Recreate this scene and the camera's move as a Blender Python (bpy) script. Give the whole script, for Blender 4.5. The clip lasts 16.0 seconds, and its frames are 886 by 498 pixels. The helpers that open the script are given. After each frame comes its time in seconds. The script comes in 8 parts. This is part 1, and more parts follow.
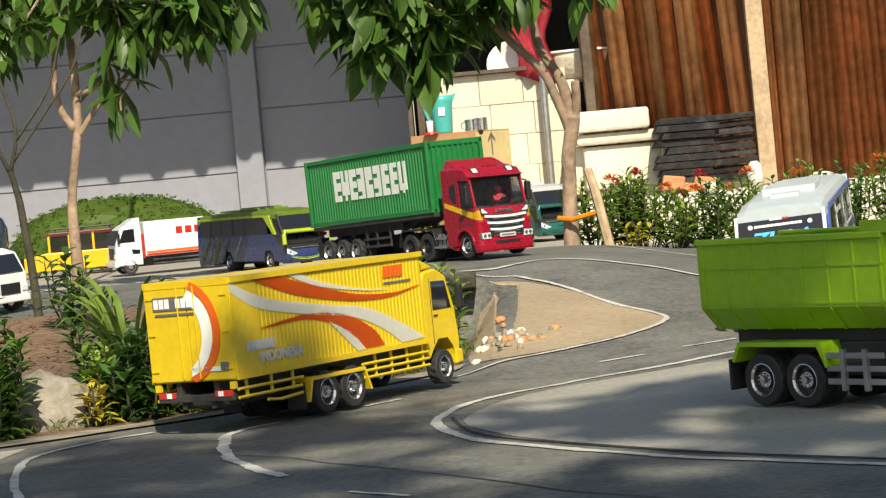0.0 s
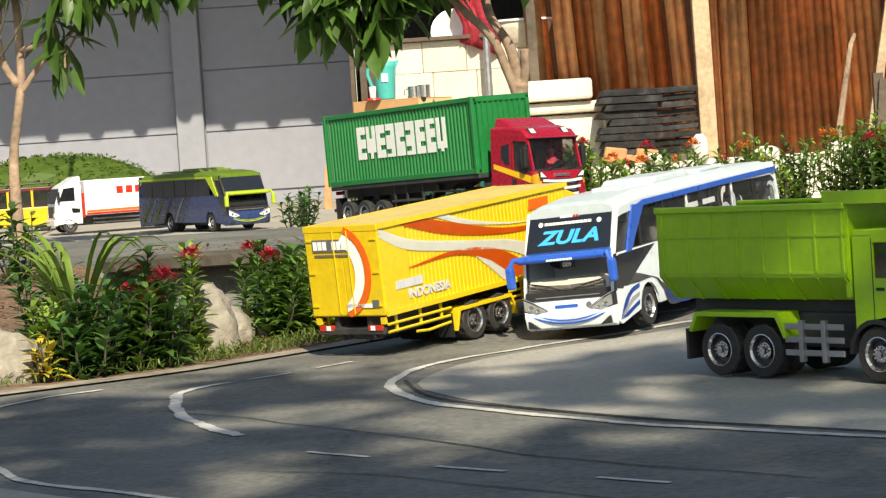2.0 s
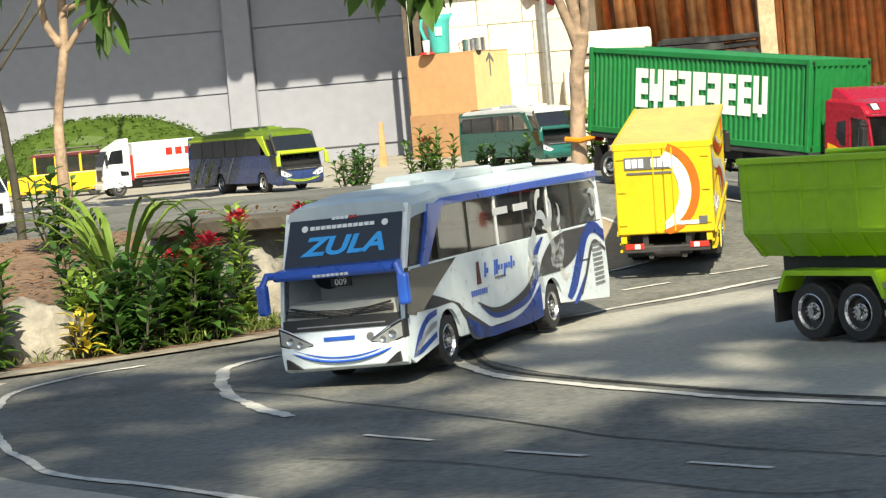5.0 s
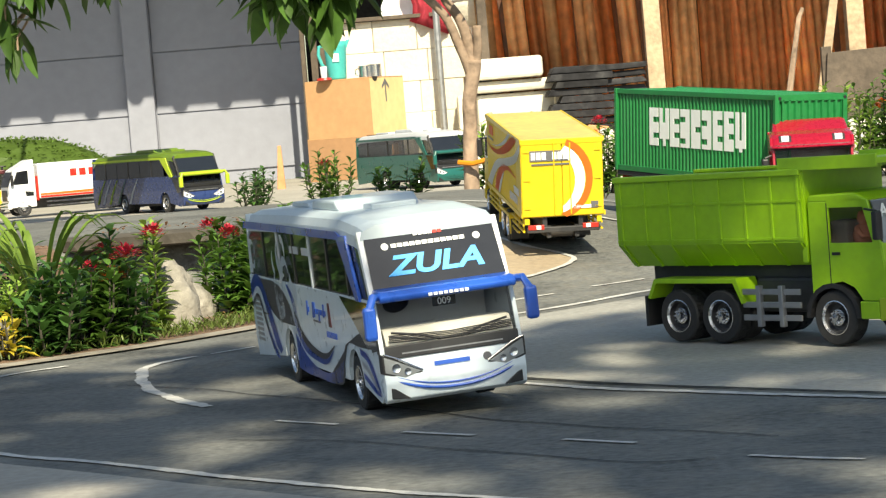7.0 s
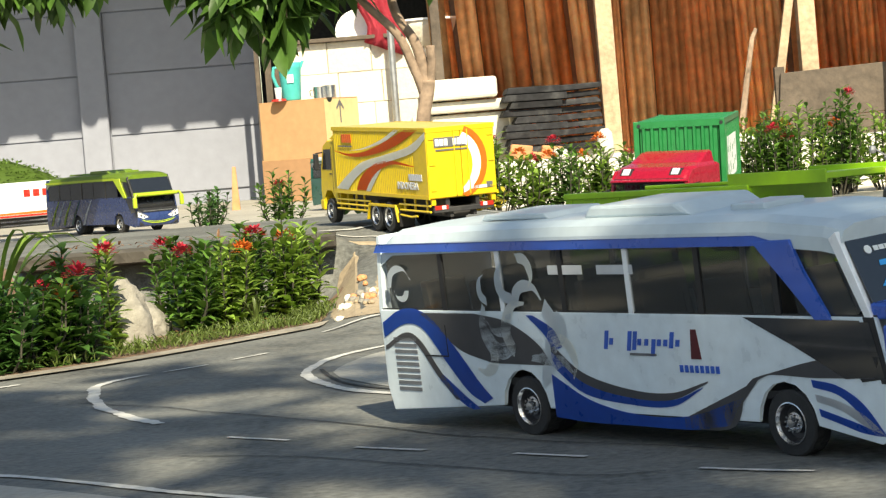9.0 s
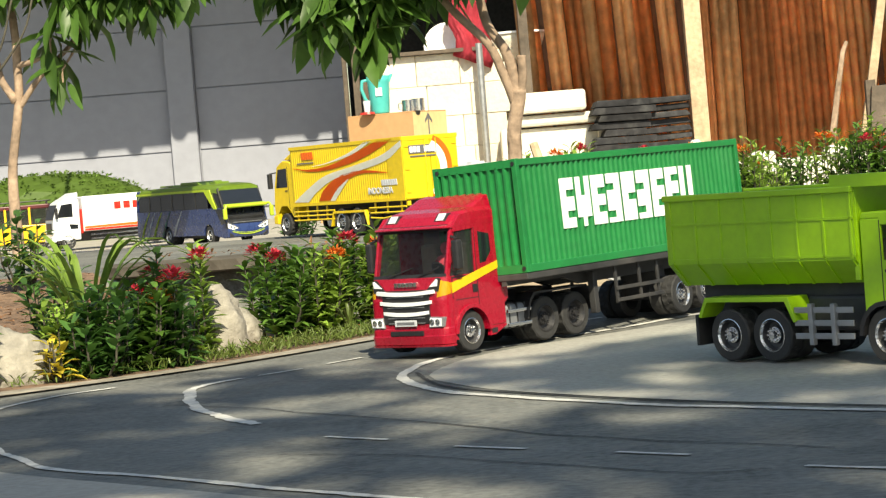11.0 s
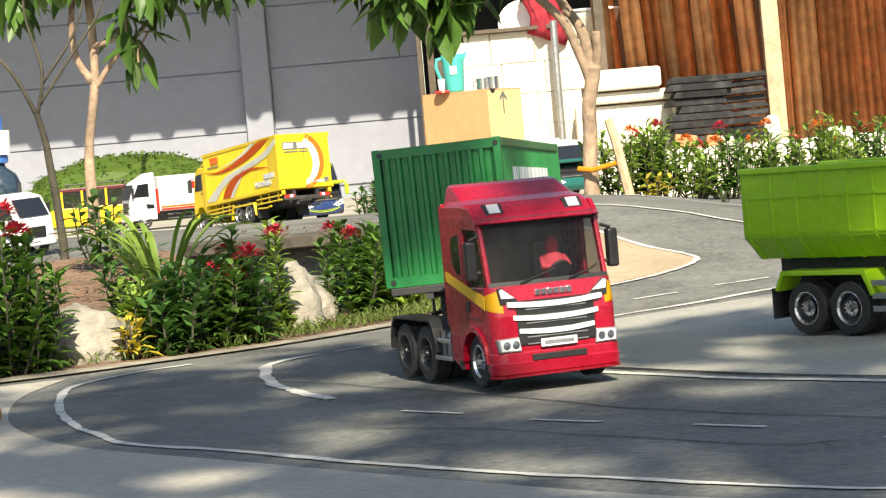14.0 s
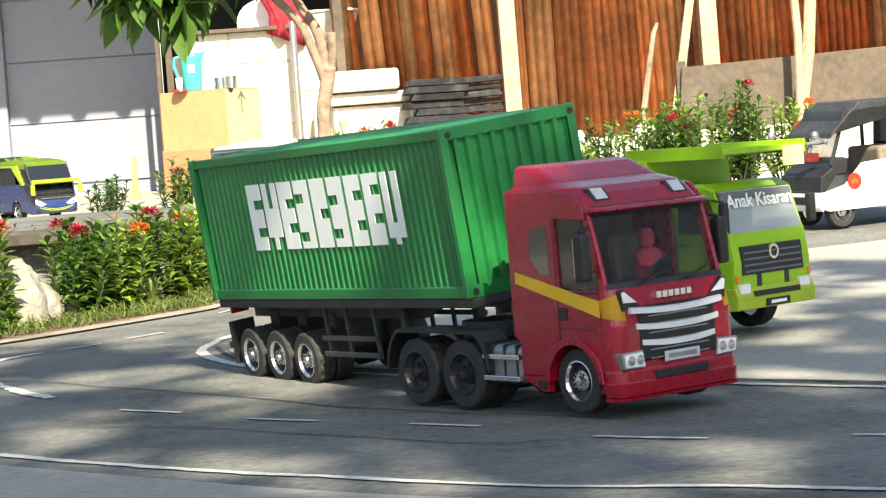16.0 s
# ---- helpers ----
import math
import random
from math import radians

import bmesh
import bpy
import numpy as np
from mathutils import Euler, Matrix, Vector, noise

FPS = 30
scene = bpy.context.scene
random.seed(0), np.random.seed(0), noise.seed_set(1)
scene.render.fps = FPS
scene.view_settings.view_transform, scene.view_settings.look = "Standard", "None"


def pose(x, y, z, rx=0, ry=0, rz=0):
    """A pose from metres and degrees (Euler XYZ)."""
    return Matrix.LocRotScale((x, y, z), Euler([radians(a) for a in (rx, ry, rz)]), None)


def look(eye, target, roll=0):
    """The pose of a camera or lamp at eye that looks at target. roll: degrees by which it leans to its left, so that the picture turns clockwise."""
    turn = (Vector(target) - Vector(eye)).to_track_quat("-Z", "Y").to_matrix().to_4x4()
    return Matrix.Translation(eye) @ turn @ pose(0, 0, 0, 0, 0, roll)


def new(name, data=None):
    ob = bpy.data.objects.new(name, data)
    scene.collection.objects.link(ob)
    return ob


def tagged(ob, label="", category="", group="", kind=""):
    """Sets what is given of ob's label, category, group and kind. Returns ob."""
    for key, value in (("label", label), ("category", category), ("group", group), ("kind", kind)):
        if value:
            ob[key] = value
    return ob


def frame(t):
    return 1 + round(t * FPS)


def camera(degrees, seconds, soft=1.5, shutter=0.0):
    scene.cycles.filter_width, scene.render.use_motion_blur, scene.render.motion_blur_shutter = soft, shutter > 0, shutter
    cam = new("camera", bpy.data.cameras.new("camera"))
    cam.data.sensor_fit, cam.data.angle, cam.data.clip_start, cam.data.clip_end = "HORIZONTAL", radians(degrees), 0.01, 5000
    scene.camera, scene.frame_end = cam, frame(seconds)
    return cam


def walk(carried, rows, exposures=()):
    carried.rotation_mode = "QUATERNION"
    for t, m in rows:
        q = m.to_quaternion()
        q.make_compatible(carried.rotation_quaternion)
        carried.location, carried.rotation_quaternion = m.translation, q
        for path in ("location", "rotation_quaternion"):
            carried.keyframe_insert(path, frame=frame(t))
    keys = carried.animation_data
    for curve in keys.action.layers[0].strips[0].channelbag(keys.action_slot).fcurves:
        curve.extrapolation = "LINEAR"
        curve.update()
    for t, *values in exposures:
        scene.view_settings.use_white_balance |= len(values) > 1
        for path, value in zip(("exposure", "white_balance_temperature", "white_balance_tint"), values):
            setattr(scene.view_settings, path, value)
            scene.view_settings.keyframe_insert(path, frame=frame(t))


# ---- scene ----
cam = camera(20.666, 16.0, soft=1.3)


def aim(x, y, z, yaw, pitch, roll):
    """A camera pose: yaw to the left of +y, pitch upwards, roll, in degrees."""
    a, b = radians(yaw), radians(pitch)
    way = Vector((-math.sin(a) * math.cos(b), math.cos(a) * math.cos(b), math.sin(b)))
    eye = Vector((x, y, z))
    return look(eye, eye + way, roll)


walk(cam, [(t, aim(*v)) for t, *v in (
    (0.0, 0.065, -0.026, 0.444, 2.23, -1.60, -5.12),
    (0.5, 0.061, -0.019, 0.440, 1.48, -1.64, -5.01),
    (1.0, 0.042, -0.011, 0.439, 0.96, -2.34, -4.55),
    (1.5, 0.029, -0.004, 0.439, 0.63, -2.50, -4.29),
    (2.0, 0.017, 0.000, 0.435, 0.69, -2.45, -3.74),
    (2.5, 0.006, 0.007, 0.433, 0.47, -2.49, -3.22),
    (3.0, 0.002, 0.199, 0.422, 1.52, -3.17, -3.93),
    (5.5, 0.000, 0.336, 0.430, 1.91, -3.39, -5.12),
    (6.0, -0.000, 0.227, 0.432, 0.60, -3.26, -4.77),
    (6.5, -0.005, -0.053, 0.425, 0.00, -2.92, -4.46),
    (7.0, -0.005, -0.054, 0.422, -0.46, -2.98, -4.48),
    (7.5, 0.001, -0.055, 0.419, -1.02, -3.03, -4.62),
    (8.0, 0.002, -0.058, 0.421, -1.53, -3.02, -4.58),
    (10.5, -0.009, -0.047, 0.388, -1.30, -1.82, -4.66),
    (11.0, -0.022, -0.036, 0.385, 0.43, -1.96, -4.56),
    (11.5, -0.027, -0.031, 0.384, 1.86, -1.90, -4.61),
    (12.0, -0.027, -0.033, 0.382, 2.38, -1.89, -4.82),
    (12.5, -0.029, -0.035, 0.380, 2.79, -1.95, -4.84),
    (13.0, -0.029, -0.035, 0.379, 2.97, -2.06, -4.94),
    (13.5, -0.026, -0.035, 0.379, 2.71, -2.18, -4.93),
    (14.0, -0.021, -0.031, 0.376, 2.25, -2.29, -4.94),
    (14.5, -0.008, -0.038, 0.378, -0.08, -2.50, -4.76),
    (15.0, -0.003, -0.037, 0.376, -1.41, -2.63, -4.85),
    (15.5, 0.001, -0.037, 0.375, -2.61, -2.71, -4.56),
    (16.0, 0.009, -0.038, 0.372, -3.82, -2.75, -4.17),
)], exposures=((0, 0.28, 7600, 5), (2.0, 0.52, 7600, 5), (3.0, 0.78, 7500, 2), (7.0, 0.76, 7500, 2), (8.0, 0.9, 7500, 2), (10.5, 0.7, 7700, 2), (11.5, 0.9, 7600, 1), (13.5, 0.95, 7500, 4), (15.0, 1.2, 7500, 5), (16.0, 1.42, 7500, 5)))

# ---- light ----
SUN_AZ, SUN_EL = -80.0, 42.0   # degrees: heading of the sun from +x, height above the horizon
world = bpy.data.worlds.new("sky")
scene.world = world
world.use_nodes = True
wn = world.node_tree.nodes
sky = wn.new("ShaderNodeTexSky")
sky.sky_type = "NISHITA"
sky.sun_disc = False
sky.sun_elevation = radians(SUN_EL)
sky.sun_rotation = radians(90.0 - SUN_AZ)
wn["Background"].inputs["Strength"].default_value = 0.1
world.node_tree.links.new(sky.outputs[0], wn["Background"].inputs[0])
sun = new("sun", bpy.data.lights.new("sun", "SUN"))
sun.data.energy, sun.data.angle, sun.data.color = 4.9, radians(0.53), (1.0, 0.93, 0.82)
sun_way = Vector((math.cos(radians(SUN_AZ)) * math.cos(radians(SUN_EL)), math.sin(radians(SUN_AZ)) * math.cos(radians(SUN_EL)), math.sin(radians(SUN_EL))))
sun.matrix_world = look(sun_way * 30, (0, 0, 0))


# ---- materials ----
def mat(name, col, rough=0.6, metal=0.0, var=0.12, scale=40.0, bump=0.0, big=3.0, spec=0.5, coat=0.0, dirt=0.0, dirt_col=(0.25, 0.2, 0.15)):
    m = bpy.data.materials.new(name)
    m.use_nodes = True
    nt = m.node_tree
    b = nt.nodes["Principled BSDF"]
    b.inputs["Roughness"].default_value, b.inputs["Metallic"].default_value = rough, metal
    b.inputs["Specular IOR Level"].default_value = spec
    b.inputs["Coat Weight"].default_value = coat
    co = nt.nodes.new("ShaderNodeTexCoord")
    def noise_node(s, detail=4.0):
        n = nt.nodes.new("ShaderNodeTexNoise")
        n.inputs["Scale"].default_value, n.inputs["Detail"].default_value = s, detail
        nt.links.new(co.outputs["Object"], n.inputs["Vector"])
        return n
    fine, broad = noise_node(scale), noise_node(big)
    mixf = nt.nodes.new("ShaderNodeMath")
    mixf.operation = "MULTIPLY_ADD"
    nt.links.new(fine.outputs[0], mixf.inputs[0])
    mixf.inputs[1].default_value = 0.5
    half = nt.nodes.new("ShaderNodeMath")
    half.operation = "MULTIPLY"
    half.inputs[1].default_value = 0.5
    nt.links.new(broad.outputs[0], half.inputs[0])
    nt.links.new(half.outputs[0], mixf.inputs[2])
    ramp = nt.nodes.new("ShaderNodeValToRGB")
    lo = [c * (1 - 2.2 * var) for c in col]
    hi = [min(1, c * (1 + 2.2 * var)) for c in col]
    ramp.color_ramp.elements[0].position, ramp.color_ramp.elements[1].position = 0.3, 0.7
    ramp.color_ramp.elements[0].color = (*[max(0, c) for c in lo], 1)
    ramp.color_ramp.elements[1].color = (*hi, 1)
    nt.links.new(mixf.outputs[0], ramp.inputs[0])
    out = ramp.outputs[0]
    if dirt > 0:
        dn = noise_node(big * 4, 8.0)
        dr = nt.nodes.new("ShaderNodeValToRGB")
        dr.color_ramp.elements[0].position, dr.color_ramp.elements[1].position = 0.5, 0.72
        dr.color_ramp.elements[0].color, dr.color_ramp.elements[1].color = (0, 0, 0, 1), (dirt, dirt, dirt, 1)
        nt.links.new(dn.outputs[0], dr.inputs[0])
        mx = nt.nodes.new("ShaderNodeMixRGB")
        mx.inputs[2].default_value = (*dirt_col, 1)
        nt.links.new(dr.outputs[0], mx.inputs[0])
        nt.links.new(out, mx.inputs[1])
        out = mx.outputs[0]
    nt.links.new(out, b.inputs["Base Color"])
    rr = nt.nodes.new("ShaderNodeMapRange")
    rr.inputs[3].default_value, rr.inputs[4].default_value = max(0.02, rough - 0.1), min(1, rough + 0.1)
    nt.links.new(fine.outputs[0], rr.inputs[0])
    nt.links.new(rr.outputs[0], b.inputs["Roughness"])
    if bump > 0:
        bp = nt.nodes.new("ShaderNodeBump")
        bp.inputs["Strength"].default_value, bp.inputs["Distance"].default_value = bump, 0.01
        nt.links.new(fine.outputs[0], bp.inputs["Height"])
        nt.links.new(bp.outputs[0], b.inputs["Normal"])
    return m


def leaf_mat(name, col, spread=0.35):
    m = mat(name, col, 0.42, var=0.1, scale=25, spec=0.35)
    nt = m.node_tree
    b = nt.nodes["Principled BSDF"]
    src = b.inputs["Base Color"].links[0].from_socket
    geo = nt.nodes.new("ShaderNodeNewGeometry")
    hsv = nt.nodes.new("ShaderNodeHueSaturation")
    mr = nt.nodes.new("ShaderNodeMapRange")
    mr.inputs[3].default_value, mr.inputs[4].default_value = 1 - spread, 1 + spread
    nt.links.new(geo.outputs["Random Per Island"], mr.inputs[0])
    nt.links.new(mr.outputs[0], hsv.inputs["Value"])
    nt.links.new(src, hsv.inputs["Color"])
    nt.links.new(hsv.outputs[0], b.inputs["Base Color"])
    tr = nt.nodes.new("ShaderNodeBsdfTranslucent")
    nt.links.new(hsv.outputs[0], tr.inputs[0])
    mix = nt.nodes.new("ShaderNodeMixShader")
    mix.inputs[0].default_value = 0.3
    nt.links.new(b.outputs[0], mix.inputs[1])
    nt.links.new(tr.outputs[0], mix.inputs[2])
    nt.links.new(mix.outputs[0], nt.nodes["Material Output"].inputs[0])
    return m


def glass_mat(name, tint=(0.75, 0.8, 0.82), rough=0.03, alpha=0.35):
    """Thin clear sheet: part see-through, part mirror."""
    m = bpy.data.materials.new(name)
    m.use_nodes = True
    nt = m.node_tree
    b = nt.nodes["Principled BSDF"]
    b.inputs["Base Color"].default_value = (*tint, 1)
    b.inputs["Roughness"].default_value = rough
    b.inputs["Alpha"].default_value = alpha
    b.inputs["Coat Weight"].default_value = 0.6
    return m


ASPHALT = mat("asphalt", (0.135, 0.138, 0.13), 0.85, var=0.3, scale=70, bump=0.5, big=3.4, dirt=0.5, dirt_col=(0.19, 0.18, 0.155))
CONCRETE = mat("concrete", (0.32, 0.313, 0.285), 0.85, var=0.14, scale=70, bump=0.3, big=1.7, dirt=0.35, dirt_col=(0.24, 0.232, 0.21))
PALE_CONCRETE = mat("pale_concrete", (0.36, 0.34, 0.3), 0.9, var=0.12, scale=60, bump=0.35, big=2, dirt=0.4, dirt_col=(0.24, 0.21, 0.17))
SAND = mat("sand_cement", (0.36, 0.285, 0.195), 0.92, var=0.12, scale=60, bump=0.4, big=3, dirt=0.3, dirt_col=(0.27, 0.21, 0.14))
DUSTY = mat("dusty_edge", (0.26, 0.235, 0.195), 0.95, var=0.3, scale=22, bump=0.5, big=5, dirt=0.7, dirt_col=(0.14, 0.115, 0.085))
SOIL = mat("soil", (0.16, 0.1, 0.065), 0.95, var=0.3, scale=50, bump=0.8, big=5)
LINE = mat("line_paint", (0.56, 0.55, 0.52), 0.8, var=0.1, scale=90, bump=0.3, dirt=0.85, dirt_col=(0.25, 0.25, 0.25), big=6)
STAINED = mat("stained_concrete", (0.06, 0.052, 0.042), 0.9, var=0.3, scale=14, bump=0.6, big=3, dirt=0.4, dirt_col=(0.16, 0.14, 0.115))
STONE = mat("stone", (0.27, 0.25, 0.215), 0.9, var=0.28, scale=30, bump=1.0, big=7, dirt=0.75, dirt_col=(0.15, 0.14, 0.12))
WALL = mat("painted_wall", (0.27, 0.283, 0.34), 0.85, var=0.05, scale=14, bump=0.15, big=0.8, dirt=0.25, dirt_col=(0.22, 0.232, 0.28))
WHITEWALL = mat("white_plaster", (0.72, 0.69, 0.62), 0.9, var=0.08, scale=20, bump=0.4, big=2, dirt=0.3, dirt_col=(0.5, 0.46, 0.4))
BLOCK = mat("aerated_block", (0.74, 0.69, 0.58), 0.92, var=0.06, scale=40, bump=0.4, big=3, dirt=0.25, dirt_col=(0.62, 0.54, 0.42))
RUST = mat("rusty_sheet", (0.66, 0.3, 0.125), 0.8, var=0.2, scale=16, bump=0.3, big=2.5, dirt=0.3, dirt_col=(0.58, 0.24, 0.09))
RUST_PALE = mat("rusty_sheet_pale", (0.8, 0.46, 0.24), 0.8, var=0.2, scale=16, bump=0.3, big=2.5, dirt=0.35, dirt_col=(0.52, 0.22, 0.08))
TIMBER = mat("timber", (0.47, 0.35, 0.23), 0.85, var=0.2, scale=30, bump=0.4, big=5, dirt=0.3, dirt_col=(0.3, 0.22, 0.15))
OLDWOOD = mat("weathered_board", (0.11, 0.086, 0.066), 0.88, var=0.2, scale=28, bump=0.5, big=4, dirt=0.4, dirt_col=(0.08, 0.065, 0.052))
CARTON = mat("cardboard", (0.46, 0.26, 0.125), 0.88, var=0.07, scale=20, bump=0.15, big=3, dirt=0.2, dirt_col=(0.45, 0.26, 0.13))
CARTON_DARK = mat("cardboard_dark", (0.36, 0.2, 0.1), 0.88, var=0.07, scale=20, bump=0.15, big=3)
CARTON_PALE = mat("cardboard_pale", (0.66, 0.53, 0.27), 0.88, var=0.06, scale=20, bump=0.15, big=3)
SHEETS = mat("dark_roof_sheet", (0.03, 0.03, 0.033), 0.9, spec=0.15, var=0.25, scale=22, bump=0.4, big=4, dirt=0.4, dirt_col=(0.12, 0.12, 0.12))
TERRACOTTA = mat("terracotta", (0.55, 0.26, 0.12), 0.85, var=0.15, scale=20, bump=0.3)
BARK = mat("bark", (0.3, 0.215, 0.155), 0.9, var=0.25, scale=30, bump=0.8, big=6)
BARK_DARK = mat("bark_dark", (0.055, 0.05, 0.036), 0.9, var=0.25, scale=30, bump=0.8, big=6)
LEAF = leaf_mat("shrub_leaf", (0.1, 0.2, 0.035))
LEAF_DARK = leaf_mat("dark_leaf", (0.065, 0.15, 0.035))
LEAF_LIGHT = leaf_mat("light_leaf", (0.22, 0.34, 0.06))
LEAF_YELLOW = leaf_mat("yellow_leaf", (0.55, 0.45, 0.06))
MANGO = leaf_mat("mango_leaf", (0.066, 0.138, 0.026), 0.5)
GRASS = leaf_mat("grass_blade", (0.13, 0.18, 0.045))
LITTER = leaf_mat("dry_leaf", (0.26, 0.13, 0.06))
BLOSSOM = leaf_mat("red_blossom", (0.52, 0.035, 0.06))
BLOSSOM_ORANGE = leaf_mat("orange_blossom", (0.75, 0.2, 0.04))
MOSS = leaf_mat("green_mound", (0.12, 0.2, 0.04), 0.5)
RUBBER = mat("rubber", (0.025, 0.025, 0.026), 0.75, var=0.2, scale=60, bump=0.2)
CHROME = mat("chrome", (0.75, 0.75, 0.76), 0.22, 1.0, var=0.04)
STEEL = mat("grey_steel", (0.35, 0.36, 0.38), 0.45, 0.7, var=0.1)
BLACK = mat("black_plastic", (0.018, 0.018, 0.02), 0.45, var=0.2)
CHASSIS = mat("chassis_black", (0.03, 0.03, 0.032), 0.6, var=0.25, dirt=0.4, dirt_col=(0.09, 0.08, 0.07))
DARKGLASS = mat("dark_glass", (0.012, 0.014, 0.018), 0.05, var=0.1, spec=0.8, coat=0.5)
GLASS = glass_mat("clear_glass", (0.02, 0.022, 0.025), 0.04, 0.12)
# pale tint paints in the sky's reflection on a windscreen
REFLECTGLASS = glass_mat("painted_reflection_glass", (0.5, 0.55, 0.58), 0.06, 0.45)
SCREENGLASS = glass_mat("screen_glass", (0.04, 0.045, 0.05), 0.03, 0.08)
TINTGLASS = glass_mat("tinted_glass", (0.03, 0.032, 0.032), 0.04, 0.5)
SMOKELENS = mat("smoky_lamp_lens", (0.3, 0.32, 0.33), 0.15, 0.3, var=0.15, coat=0.7)
LENS = mat("lamp_lens", (0.75, 0.77, 0.8), 0.12, var=0.05, coat=0.6)
TAIL = mat("tail_lens", (0.45, 0.03, 0.02), 0.25, var=0.05, coat=0.4)
AMBER = mat("amber_lens", (0.7, 0.25, 0.02), 0.25, var=0.05)
RED = mat("red_paint", (0.3, 0.004, 0.02), 0.28, var=0.06, coat=0.3, scale=80)
YSTRIPE = mat("yellow_stripe", (0.78, 0.46, 0.02), 0.4, var=0.05)
CGREEN = mat("container_green", (0.009, 0.175, 0.044), 0.42, var=0.1, scale=60, bump=0.05, dirt=0.25, dirt_col=(0.035, 0.15, 0.06))
CWHITE = mat("white_lettering", (0.84, 0.86, 0.84), 0.6, var=0.03, dirt=0.1, dirt_col=(0.55, 0.6, 0.55))
YELLOW = mat("yellow_paint", (0.7, 0.5, 0.02), 0.42, var=0.06, scale=70, coat=0.2, dirt=0.2, dirt_col=(0.55, 0.33, 0.02))
YTOP = mat("yellow_roof", (0.55, 0.43, 0.13), 0.7, var=0.1, dirt=0.5, dirt_col=(0.4, 0.3, 0.12))
ORANGE = mat("orange_decal", (0.75, 0.13, 0.012), 0.45, var=0.05)
WHITEP = mat("white_paint", (0.87, 0.89, 0.91), 0.3, var=0.04, coat=0.35)
DUSTWHITE = mat("dusty_white_roof", (0.52, 0.6, 0.64), 0.4, var=0.05, coat=0.15, dirt=0.15, dirt_col=(0.66, 0.7, 0.74))
BUSWHITE = mat("pale_blue_white_paint", (0.68, 0.765, 0.82), 0.3, var=0.06, coat=0.35, dirt=0.18, dirt_col=(0.6, 0.65, 0.68))
BLUE = mat("blue_paint", (0.02, 0.1, 0.5), 0.3, var=0.06, coat=0.4)
BRIGHTBAR = mat("bright_silver", (0.76, 0.78, 0.81), 0.25, var=0.04, coat=0.4)
OLIVE = mat("olive_roof_paint", (0.13, 0.21, 0.02), 0.35, var=0.1, coat=0.4)
GREYP = mat("grey_decal", (0.13, 0.13, 0.14), 0.45, var=0.08)
SILVERP = mat("silver_decal", (0.55, 0.57, 0.6), 0.35, var=0.05)
PALEDECAL = mat("pale_silver_decal", (0.68, 0.74, 0.79), 0.35, var=0.04)
CYAN = mat("cyan_lettering", (0.04, 0.42, 0.92), 0.4, var=0.04)
LIME = mat("lime_paint", (0.29, 0.53, 0.016), 0.42, var=0.06, scale=60, coat=0.2, dirt=0.15, dirt_col=(0.24, 0.38, 0.03))
LIMETOP = mat("lime_trim", (0.36, 0.48, 0.03), 0.42, var=0.06)
NAVY = mat("navy_paint", (0.018, 0.035, 0.12), 0.28, var=0.08, coat=0.5)
TEAL = mat("teal_paint", (0.008, 0.1, 0.085), 0.3, var=0.08, coat=0.4)
TEALPLASTIC = mat("teal_plastic", (0.06, 0.42, 0.4), 0.35, var=0.05)
CREAM = mat("cream_dash", (0.7, 0.68, 0.59), 0.6, var=0.05)
SEAT = mat("seat_cloth", (0.2, 0.16, 0.12), 0.9, var=0.2)
SKIN = mat("figure_plastic", (0.5, 0.3, 0.2), 0.6, var=0.05)
CLOTHRED = mat("red_cloth", (0.5, 0.05, 0.08), 0.9, var=0.15, scale=25, bump=0.3)
BOTTLE = mat("bottle_plastic", (0.025, 0.045, 0.07), 0.12, var=0.2, coat=0.6)
BOTTLECAP = mat("bottle_blue", (0.04, 0.13, 0.4), 0.4, var=0.08)
def vary(m, low, high):
    """Each object of this material a little lighter or darker than the next."""
    nt = m.node_tree
    b = nt.nodes["Principled BSDF"]
    src = b.inputs["Base Color"].links[0].from_socket
    info, hsv, mr = nt.nodes.new("ShaderNodeObjectInfo"), nt.nodes.new("ShaderNodeHueSaturation"), nt.nodes.new("ShaderNodeMapRange")
    mr.inputs[3].default_value, mr.inputs[4].default_value = low, high
    nt.links.new(info.outputs["Random"], mr.inputs[0])
    nt.links.new(mr.outputs[0], hsv.inputs["Value"])
    nt.links.new(src, hsv.inputs["Color"])
    nt.links.new(hsv.outputs[0], b.inputs["Base Color"])


for rusty in (RUST, RUST_PALE):
    vary(rusty, 0.85, 1.5)
vary(BLOCK, 0.85, 1.08)
vary(SHEETS, 0.6, 1.5)
# near-black colour paints in the shade inside the open shed
SHED_SHADE = mat("shed_shade", (0.03, 0.028, 0.026), 0.95, var=0.3)


# ---- building helpers ----
def part(name, bm, material, parent=None, label="", smooth=False, kind=""):
    """Links a bmesh as one mesh object under a thing or a part."""
    me = bpy.data.meshes.new(name)
    bmesh.ops.recalc_face_normals(bm, faces=bm.faces)
    bm.to_mesh(me)
    bm.free()
    if smooth:
        for p in me.polygons:
            p.use_smooth = True
    me.materials.append(material)
    ob = new(name, me)
    ob.parent = parent
    return tagged(ob, label=label, kind=kind)


def thing(name, label, category, group="", m=None):
    ob = new(name)
    ob.empty_display_size = 0.05
    if m is not None:
        ob.matrix_world = m
    return tagged(ob, label, category, group)


